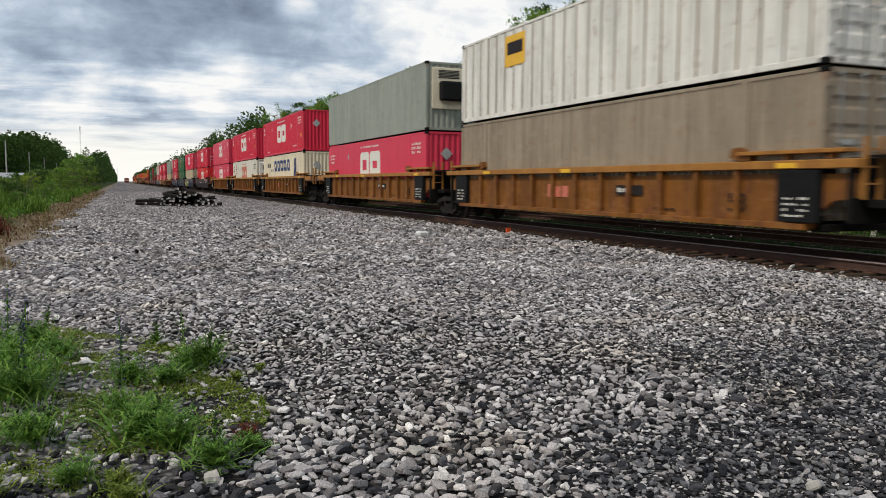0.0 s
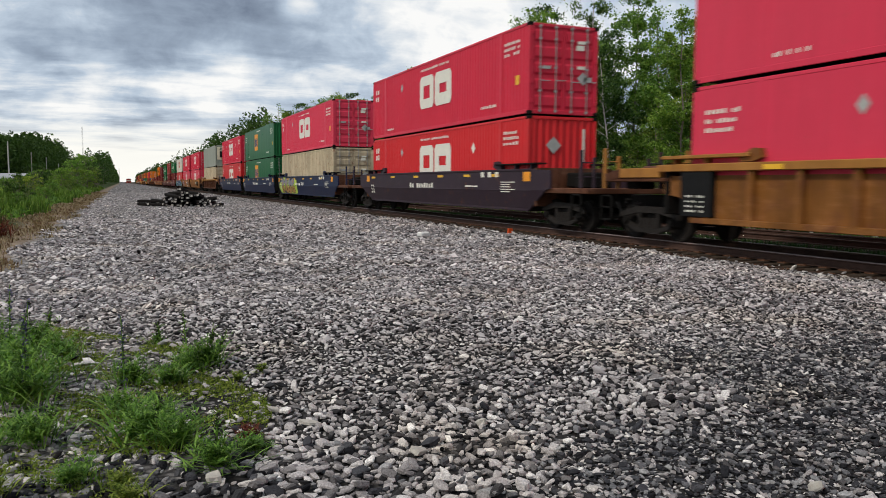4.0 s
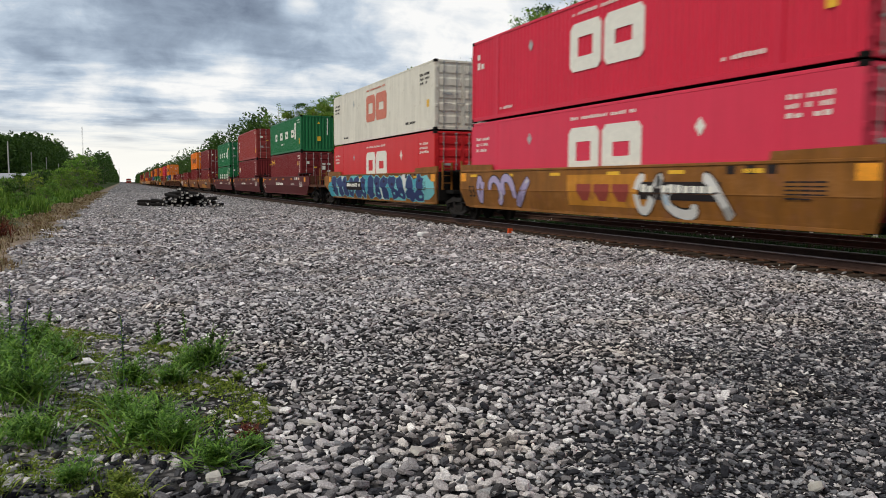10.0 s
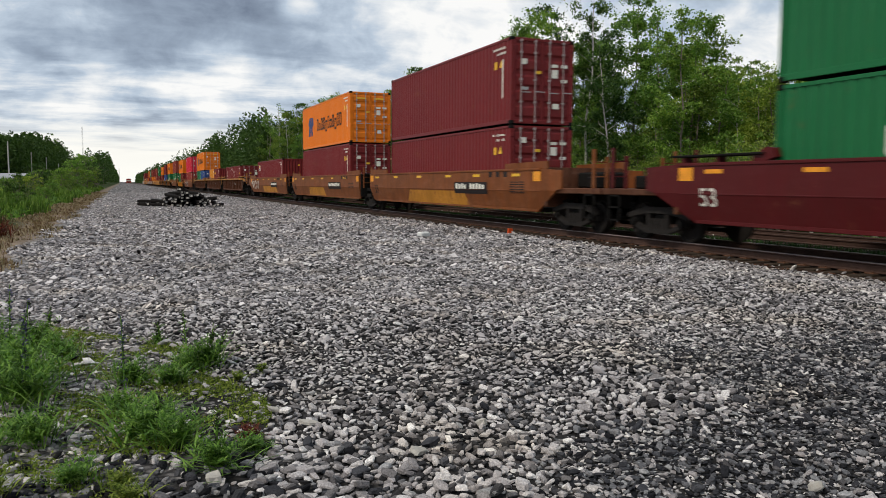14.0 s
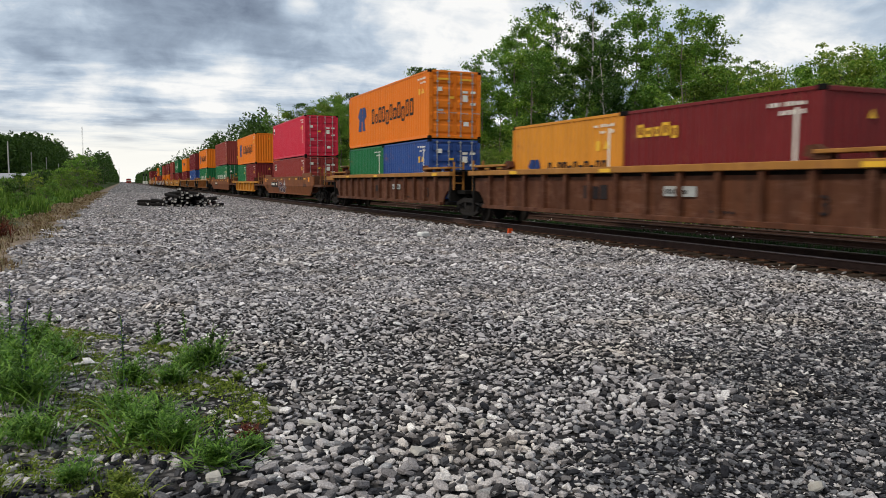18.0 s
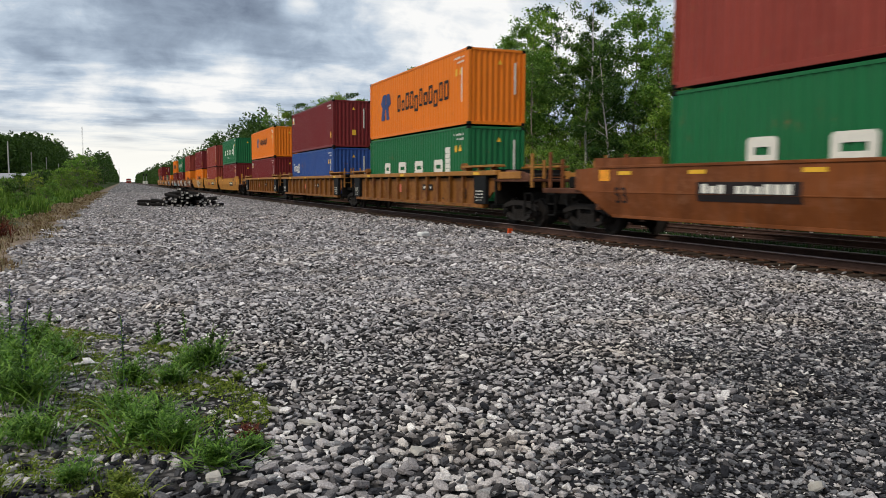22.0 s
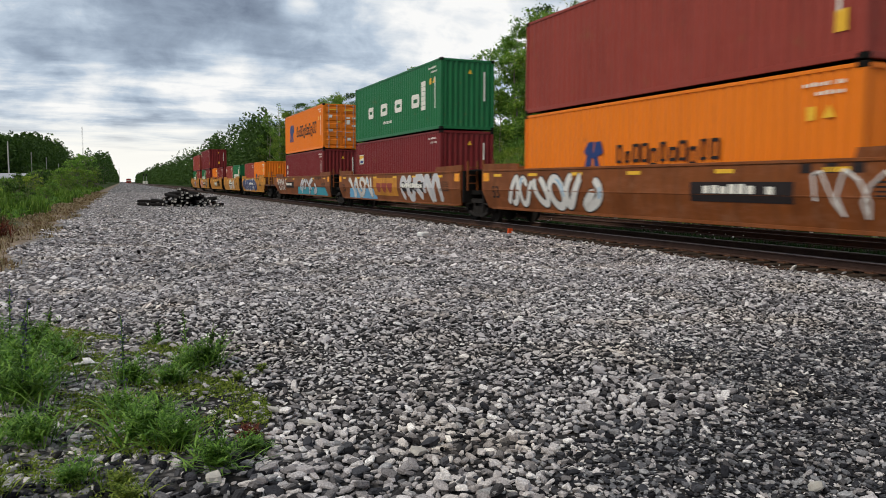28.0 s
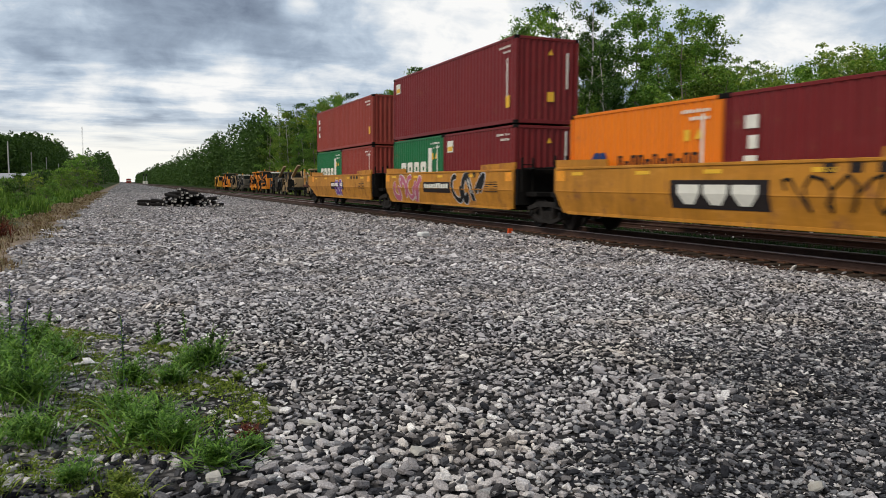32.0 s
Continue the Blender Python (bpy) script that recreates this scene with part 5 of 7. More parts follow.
    for g in art:
        if g[0] == "bubble":
            graffiti(car, g[1], g[2], g[3], g[4], xs, SPRAY[g[5]], SPRAY[g[6]], seed + int(g[1] * 10))
        elif g[0] == "burner":
            burner(car, g[1], g[2], xs, [SPRAY[q] for q in g[3]], SPRAY[g[4]], [SPRAY[q] for q in g[5]], seed + int(g[1] * 10))
        elif g[0] == "scrawl":
            tag_scrawl(car, g[1], g[2], g[3], g[4], xs, SPRAY[g[5]], seed)
        elif g[0] == "patch":
            part("paint_patch", lean_in(MB().prism([(g[1], 0.58), (g[1] - 0.5, 1.12), (g[2] + 0.3, 1.12), (g[2], 0.58)], xs - 0.0012, xs + 0.003)), g[3], car, "lighter repainted patch")
        elif g[0] == "logo":
            if g[2] is MARK_W:
                part("logo_panel", lean_in(MB().box(xs - 0.005, xs + 0.003, g[1] - 2.7, g[1] + 0.25, 0.86, 1.2).box(xs - 0.005, xs + 0.003, g[1] - 2.7, g[1] + 0.25, 1.2, 1.5)), MARK_K, car, "black logo panel")
            else:
                part("paint_patch", lean_in(MB().box(xs - 0.002, xs + 0.003, g[1] - 3.1, g[1] + 0.5, 0.80, 1.2).box(xs - 0.002, xs + 0.003, g[1] - 3.1, g[1] + 0.5, 1.2, 1.66)), W_YELLOW, car, "brighter yellow repainted panel")
            for k in range(3):
                c = g[1] - k * 0.85
                part("logo_mark", lean_in(MB().prism([(c, 1.4), (c - 0.72, 1.4), (c - 0.72, 1.2), (c, 1.2)], xs - 0.009, xs + 0.002).prism([(c, 1.2), (c - 0.72, 1.2), (c - 0.5, 0.95), (c - 0.2, 0.95)], xs - 0.009, xs + 0.002)), MARK_W if g[2] is MARK_W else LOGO_R, car)
    return car


# ---- the train as it comes: (middle at the start, half well, kind, paint, near end outer, far end outer, spray, loads) ----
S_T, S_Y = (0, 8, 16, 24, 32), (0.0, 190.39, 380.47, 569.98, 759.22)
RIDERS = []


def ride(ob, P, z):
    ob.matrix_basis = pose(TRACK_X, P, RAIL + z)
    RIDERS.append((ob, P, RAIL + z))


R53, D53 = "red 53-foot container with white logo blocks", "red 53-foot container with lock-rod doors and white logo blocks"
HC, STD = 2.896, 2.591


def L53(mat, label, style, near, logo, seed):
    return ("53", mat, label, style, near, logo, seed)


def L40(mat, label, near, logo, seed, H=HC):
    return ("40", mat, label, near, logo, seed, H)


def L20(mat, label, near, logo, seed, H=STD):
    return ("20", mat, label, near, logo, seed, H)


RIB_O = "ribbed ochre well car with rusty streaks"
RIB_R = "ribbed well car, heavily rusted brown with an ochre top chord"
SM_BLUE = "smooth-sided navy blue well car with white stencils"
SM_OCH = "smooth yellow-brown well car covered in spray paint"
SM_MAR = "smooth oxblood-red well car with white stencils"
SM_BRN = "smooth brown well car with a lighter patch and sprayed marks"
SM_YEL = "smooth yellow well car with black number board"
HL, UA = "orange 40-foot container with blue and black logo shapes", "green 40-foot container with white logo blocks"
BU = "maroon 40-foot container with small white markings"
CONSIST = [
    (18.32, 8.7, "ribbed", W_ORANGE, 0, 0, [], L53(WHITE, "rust-streaked white 53-foot container with a yellow and blue logo square", "wide", "doors", "square", 1), L53(TAUPE, "grimy taupe ribbed 53-foot container with doors", "dom", "doors", "", 2)),
    (38.12, 8.7, "ribbed", W_ORANGE, 0, 1, [], L53(SAGE, "grey-green 53-foot refrigerated container with black generator", "flat", "reefer", "", 3), L53(PINK, R53, "flat", "ribs", "white_on", 4)),
    (61.37, 8.7, "ribbed", W_ORANGE, 1, 0, [], L53(RED, R53, "dom", "ribs", "white_on", 5), L53(CREAM, "cream 53-foot container with a dark blue wordmark", "dom", "ribs", "name", 6)),
    (81.30, 8.7, "ribbed", W_ORANGE, 0, 0, [], L53(RED, R53, "dom", "ribs", "white_on", 7), L53(IVORY, "ivory 53-foot refrigerated container with faded red logo blocks", "flat", "cooler", "red_on", 8)),
    (100.95, 8.7, "ribbed", W_ORANGE, 0, 1, [], L53(PINK, R53, "flat", "ribs", "white_on", 9), L53(PINK, R53, "flat", "ribs", "white_on", 11)),
    (124.70, 8.7, "smooth", W_DARK, 1, 1, [], L53(RED, D53, "dom", "doors", "white_on", 10), L53(SCARLET, R53, "dom", "ribs", "white_on", 13)),
    (148.90, 8.7, "smooth", W_BLUE, 1, 0, [("burner", 7.4, 2.6, (11, 10), 8, (6, 6))], L53(PINK, D53, "dom", "doors", "white_on", 12), L53(TAN, "rust-stained dirty tan 53-foot container with doors", "dom", "doors", "", 14)),
    (168.48, 8.7, "smooth", W_BLUE, 0, 0, [], L53(EGREEN, "dark green 53-foot container with an orange logo square", "flat", "ribs", "square", 15), L53(EGREEN, "dark green 53-foot container with lock-rod doors", "flat", "doors", "square", 16)),
    (188.03, 8.7, "smooth", W_BLUE, 0, 1, [], L53(RED, D53, "dom", "doors", "white_on", 17), L53(SCARLET, D53, "flat", "doors", "white_on", 18)),
    (211.86, 8.7, "ribbed", W_RUST, 1, 1, [], L53(SAGE, "grey-green 53-foot refrigerated container with black generator", "flat", "reefer", "", 19), L53(TAN, "rust-stained dirty tan 53-foot container with doors", "dom", "doors", "", 20)),
    (235.78, 8.7, "smooth", W_OCHRE, 1, 0, [("scrawl", -4.0, -6.4, 0.8, 1.5, 8)], L53(RED, D53, "dom", "doors", "white_on", 21), L53(PINK, D53, "flat", "doors", "white_on", 23)),
    (255.51, 8.7, "smooth", W_OCHRE, 0, 0, [("bubble", 7.2, 3.4, 0.66, 1.66, 1, 8), ("logo", 0.7, MARK_R), ("bubble", -1.9, -5.2, 0.64, 1.7, 3, 8)], L53(RED, D53, "dom", "doors", "white_on", 22), L53(PINK, D53, "flat", "doors", "white_on", 25)),
    (275.31, 8.7, "smooth", W_OCHRE, 0, 1, [("burner", 7.9, -7.4, (4, 4, 12), 13, (2, 13, 3))], L53(IVORY, "cream-white 53-foot container with faded red logo blocks", "flat", "doors", "red_on", 24), L53(SCARLET, D53, "flat", "doors", "white_on", 27)),
    (299.10, 8.7, "smooth", W_MAROON, 1, 0, [], L40(UGREEN, UA, "ribs", "blocks", 3, STD), L40(MAROON, "maroon 40-foot container with a yellow wordmark", "doors", "script", 4)),
    (318.78, 8.7, "smooth", W_MAROON, 0, 0, [], L40(BRICKRED, "rust-red 40-foot container with lock-rod doors", "doors", "tall", 5), L40(MAROON, BU, "ribs", "panel", 7)),
    (338.39, 8.7, "smooth", W_MAROON, 0, 1, [], L40(UGREEN, UA, "doors", "blocks", 6), L40(UGREEN, UA, "doors", "blocks", 8, STD)),
    (361.86, 8.7, "smooth", W_BROWN, 1, 0, [("patch", 3.4, -3.2, W_YELLOW)], L40(MAROON, "maroon 40-foot container with grey lock-rod doors", "doors", "", 10), L40(MAROON, "maroon 40-foot container with grey lock-rod doors", "doors", "", 12, STD)),
    (381.24, 8.7, "smooth", W_BROWN, 0, 0, [("patch", 3.6, -1.0, W_YELLOW)], L40(ORANGE, HL, "doors", "slant", 14), L40(MAROON, BU, "doors", "", 16)),
    (401.01, 8.7, "smooth", W_BROWN, 0, 1, [("scrawl", 8.0, 4.2, 0.8, 1.6, 3), ("patch", 2.2, -4.5, W_YELLOW)], L40(MAROON, BU, "ribs", "panel", 11, STD)),
    (424.72, 8.7, "ribbed", W_RUST, 1, 0, [], L20(MAROON, "maroon 20-foot container with white marks", "ribs", "tall", 3), L20(MAROON, "maroon 20-foot container with lock-rod doors", "doors", "tall", 6)),
    (444.38, 8.7, "ribbed", W_RUST, 0, 0, [], L20(AMBER, "faded amber 20-foot container with dark logo shapes", "ribs", "slant", 4), L20(MAROON, "maroon 20-foot container with a yellow wordmark", "ribs", "script", 5)),
    (464.11, 8.7, "ribbed", W_RUST, 0, 1, [], L40(ORANGE, HL, "doors", "slant", 18), L20(UGREEN, "plain green 20-foot container on a well car", "ribs", "", 7), L20(BLUE, "blue 20-foot container with lock-rod doors", "doors", "", 8)),
    (487.77, 8.7, "smooth", W_BROWN, 1, 1, [("bubble", 2.9, -0.5, 0.66, 1.7, 12, 3)], L40(RED, "crimson 40-foot container with lock-rod doors", "doors", "corner", 20), L40(BRICKRED, "faded red-brown 40-foot container with lock-rod doors", "doors", "panel", 22, STD)),
    (509.39, 6.2, "low", W_YELLOW, 1, 1, [], L40(ORANGE, HL, "ribs", "slant", 24), L20(UGREEN, "plain green 20-foot container on a well car", "ribs", "", 10), L20(MAROON, "plain maroon 20-foot container on a well car", "ribs", "", 12)),
    (531.19, 8.7, "smooth", W_BROWN, 1, 1, [], L40(RUSTRED, "plain rust-red 40-foot container with ribbed end", "ribs", "", 13), L40(UGREEN, UA, "doors", "blocks", 26)),
    (554.89, 8.7, "ribbed", W_ORANGE, 1, 0, [], L40(ORANGE, HL, "ribs", "slant", 28), L40(UGREEN, UA, "ribs", "blocks", 30)),
    (574.69, 8.7, "ribbed", W_ORANGE, 0, 0, [], L40(MAROON, BU, "ribs", "corner", 15), L40(BLUE, "blue 40-foot container with a white and red wordmark", "ribs", "word", 32)),
    (594.21, 8.7, "ribbed", W_ORANGE, 0, 1, [], L40(ORANGE, "orange 40-foot container with small blue and black logo shapes", "ribs", "slant_small", 34, STD), L40(MAROON, BU, "ribs", "corner", 17)),
    (617.71, 8.7, "smooth", W_YELLOW, 1, 0, [], L40(UGREEN, UA, "ribs", "blocks", 36), L40(MAROON, BU, "ribs", "", 38)),
    (637.30, 8.7, "smooth", W_YELLOW, 0, 0, [("logo", 2.6, MARK_R)], L40(RUSTRED, "plain rust-red 40-foot container with ribbed end", "ribs", "corner", 19), L40(RUSTRED, "plain rust-red 40-foot container with ribbed end", "ribs", "tall", 21)),
    (656.80, 8.7, "smooth", W_YELLOW, 0, 1, [("bubble", 1.5, -2.2, 0.6, 1.75, 3, 8)], L40(MAROON, BU, "ribs", "panel", 23), L40(ORANGE, HL, "ribs", "slant_small", 40)),
    (680.26, 8.7, "smooth", W_BROWN, 1, 0, [("bubble", 6.9, 1.4, 0.66, 1.7, 3, 8), ("scrawl", -5.4, -8.0, 0.8, 1.7, 3)], L40(RUSTRED, "rust-red 40-foot container with yellow decals", "ribs", "", 25), L40(ORANGE, HL, "ribs", "slant_small", 42)),
    (699.55, 8.7, "smooth", W_BROWN, 0, 0, [("patch", 6.9, 1.8, SPRAY[9]), ("bubble", 6.6, 2.4, 0.62, 1.7, 3, 10), ("logo", 1.6, MARK_R), ("bubble", -2.0, -6.8, 0.62, 1.75, 0, 3)], L40(UGREEN, UA, "ribs", "blocks", 44), L40(MAROON, BU, "ribs", "panel", 27)),
    (719.17, 8.7, "smooth", W_BROWN, 0, 1, [("bubble", -0.2, -5.2, 0.66, 1.7, 0, 8), ("patch", 1.0, -7.8, SPRAY[2]), ("scrawl", 8.0, 5.0, 0.8, 1.7, 3)], L40(ORANGE, HL, "doors", "slant", 46), L40(MAROON, "maroon 40-foot container with white vertical marks", "ribs", "tall", 29)),
    (740.99, 6.5, "smooth", W_YELLOW, 1, 0, [("burner", 5.0, -2.0, (4, 4), 0, (4, 3))], L20(RUSTRED, "plain rust-red 20-foot container on a well car", "ribs", "", 15), L20(ORANGE, "orange 20-foot container with dark logo shapes", "ribs", "slant", 16)),
    (756.55, 6.5, "smooth", W_YELLOW, 0, 0, [("bubble", 1.5, -3.4, 0.62, 1.75, 3, 0)], L20(RUSTRED, "plain rust-red 20-foot container on a well car", "ribs", "corner", 17), L20(UGREEN, "green 20-foot container with white logo blocks", "ribs", "blocks", 18)),
    (772.15, 6.5, "smooth", W_YELLOW, 0, 0, [("logo", 1.1, MARK_W), ("scrawl", -2.0, -4.5, 0.9, 1.6, 8)], L20(ORANGE, "orange 20-foot container with dark logo shapes", "ribs", "slant", 20), L20(MAROON, "maroon 20-foot container with white vertical marks", "ribs", "tall", 19)),
    (787.75, 6.5, "smooth", W_YELLOW, 0, 0, [("bubble", 5.4, 1.8, 0.62, 1.75, 7, 3), ("bubble", -1.4, -4.4, 0.62, 1.75, 8, 0)], L40(MAROON, "maroon 40-foot container with yellow decals", "ribs", "corner", 31), L20(UGREEN, "green 20-foot container with white logo blocks", "ribs", "blocks", 22), L20(MAROON, "plain maroon 20-foot container on a well car", "ribs", "corner", 21)),
    (803.25, 6.5, "smooth", W_YELLOW, 0, 1, [("bubble", 0.6, -1.0, 0.7, 1.6, 5, 3)], L40(RUSTRED, "rust-red 40-foot container with a white end mark", "ribs", "tall", 33, STD), L20(UGREEN, "green 20-foot container with white logo blocks", "ribs", "blocks", 24), L20(RUSTRED, "plain rust-red 20-foot container on a well car", "ribs", "", 23)),
]
CAR_LABEL = {"ribbed": {W_ORANGE: RIB_O, W_RUST: RIB_R}, "smooth": {W_DARK: "smooth-sided near-black well car with white stencils", W_BLUE: SM_BLUE, W_OCHRE: SM_OCH, W_MAROON: SM_MAR, W_BROWN: SM_BRN, W_YELLOW: SM_YEL}, "low": {W_YELLOW: "bright yellow low-sided well car with open ribs"}}


def make_load(sp):
    if sp[0] == "53":
        return box53(*sp[1:])
    if sp[0] == "40":
        return box40(sp[1], sp[2], sp[3], sp[4], sp[5], sp[6])
    return box40(sp[1], sp[2], sp[3], sp[4], sp[5], sp[6], 6.058)


def build_train():
    for i, (P, a, kind, mat, no, fo, art, *loads) in enumerate(CONSIST):
        car = well_car(P, a, kind, mat, CAR_LABEL[kind][mat], no, fo, i + 1, art)
        RIDERS.append((car, P, RAIL))
        floor = 0.79 if (13 <= i <= 18 or i >= 34) else 0.70
        uppers = [s for s in loads if s[0] != "20"]
        twenties = [s for s in loads if s[0] == "20"]
        if twenties:
            for s, dy in zip(twenties, (3.067, -3.067)):
                ride(make_load(s), P + dy, floor)
            if uppers:
                ride(make_load(uppers[0]), P, floor + twenties[0][6] + 0.03)
        else:
            low = uppers[-1]
            ride(make_load(low), P, floor)
            if len(uppers) > 1:
                ride(make_load(uppers[0]), P, floor + (2.896 if low[0] == "53" else low[6]) + 0.03)


build_train()


# ---- trees ----
LEAF = [island("poplar leaves", [(0.0, (0.06, 0.13, 0.026)), (0.5, (0.165, 0.285, 0.058)), (1.0, (0.30, 0.430, 0.105))], 0.55, 0.42, 3.0, 0.2, by_tree=True),
        island("sunlit yellow-green leaves", [(0.0, (0.085, 0.145, 0.024)), (0.5, (0.19, 0.27, 0.048)), (1.0, (0.34, 0.40, 0.095))], 0.55, 0.42, 3.0, 0.2, by_tree=True),
        island("deep green leaves", [(0.0, (0.020, 0.055, 0.014)), (0.5, (0.058, 0.115, 0.030)), (1.0, (0.14, 0.22, 0.06))], 0.55, 0.35, 3.0, 0.2, by_tree=True)]
FAR_LEAF = island("far foliage", [(0.0, (0.040, 0.082, 0.022)), (1.0, (0.085, 0.140, 0.036))], 0.7, 0.25, 0.35, 0.3)
BARK = plain("grey bark", (0.17, 0.14, 0.11), 0.9, 0, 0.45, 5)
PALEBARK = plain("pale birch bark", (0.42, 0.39, 0.34), 0.85, 0, 0.35, 4)


def leaf_quads(rng, pts, size):
    """Folded leaf sprigs at pts."""
    n = len(pts)
    base = np.array([(0, -0.5, 0), (0.34, 0.0, 0.10), (0, 0.5, 0), (-0.34, 0.0, 0.10)])
    V = np.einsum("nij,kj->nki", rot_batch(rng, n, 0.65), base) * (size * rng.uniform(0.6, 1.3, n))[:, None, None] + pts[:, None, :]
    F = np.array([(0, 1, 2), (0, 2, 3)])[None] + (np.arange(n) * 4)[:, None, None]
    return V.reshape(-1, 3), F.reshape(-1, 3)


def tree_meshes(seed, height, spread, nleaf, leaf, bark, size=0.2, bare=0.25, stems=1):
    rng = np.random.default_rng(seed)
    mb, tips = MB(), []
    for s in range(stems):
        p = np.array([rng.normal(0, 0.5) * (stems > 1), rng.normal(0, 0.5) * (stems > 1), -0.4])
        r, n = height * 0.0125 * rng.uniform(0.8, 1.1) + 0.03, 9
        lean = rng.normal(0, 0.05, 2)
        for k in range(n):
            q = p + np.array([lean[0] + rng.normal(0, 0.05), lean[1] + rng.normal(0, 0.05), 1.0]) * (height + 0.4) * 0.93 / n
            r2 = r * (0.80 if k < n - 1 else 0.3)
            mb.rod(p, q, r, r2, 7)
            h = q[2] / height
            if h > bare * 0.8:
                for j in range(rng.integers(3, 6)):
                    a = rng.uniform(0, 2 * np.pi)
                    ln = spread * (1.05 - 0.75 * abs(h - 0.45)) * rng.uniform(0.35, 1.0)
                    start = p + (q - p) * rng.uniform(0, 1)
                    mid = start + np.array([np.cos(a), np.sin(a), rng.uniform(0.25, 0.9)]) * ln * 0.55
                    end = mid + np.array([np.cos(a + rng.normal(0, 0.5)), np.sin(a + rng.normal(0, 0.5)), rng.uniform(0.1, 1.0)]) * ln * 0.5
                    mb.rod(start, mid, r2 * 0.42, r2 * 0.26, 5).rod(mid, end, r2 * 0.26, 0.008, 4)
                    tips += [(mid, ln * 0.30), (end, ln * 0.34), ((mid + end) / 2, ln * 0.30)]
            p, r = q, r2
        tips.append((p, spread * 0.22))
    c = np.array([t[0] for t in tips])
    w = np.array([t[1] for t in tips])
    # tufts of leaves round the twigs, with gaps between them
    nt = max(40, nleaf // 45)
    pick = rng.choice(len(c), nt, p=w / w.sum())
    tuft = c[pick] + rng.normal(0, 1, (nt, 3)) * w[pick][:, None] * np.array([0.62, 0.62, 0.48])
    own = rng.integers(0, nt, nleaf)
    reach = spread * 0.078 * rng.uniform(0.55, 1.6, nt)
    pts = tuft[own] + rng.normal(0, 1, (nleaf, 3)) * reach[own][:, None] * np.array([1.0, 1.0, 0.62])
    V, F = leaf_quads(rng, pts, size)
    return mb.mesh("trunk", bark), raw_mesh("crown", V, F, leaf)


def plant_tree(meshes, x, y, rz, s, label, group, name="tree"):
    t = thing(name, pose(x, y, float(ground_z(x, y)), 0, 0, rz) @ Matrix.Scale(s, 4), label, name, group)
    part("trunk", meshes[0], None, t)
    part("crown", meshes[1], None, t)
    return t


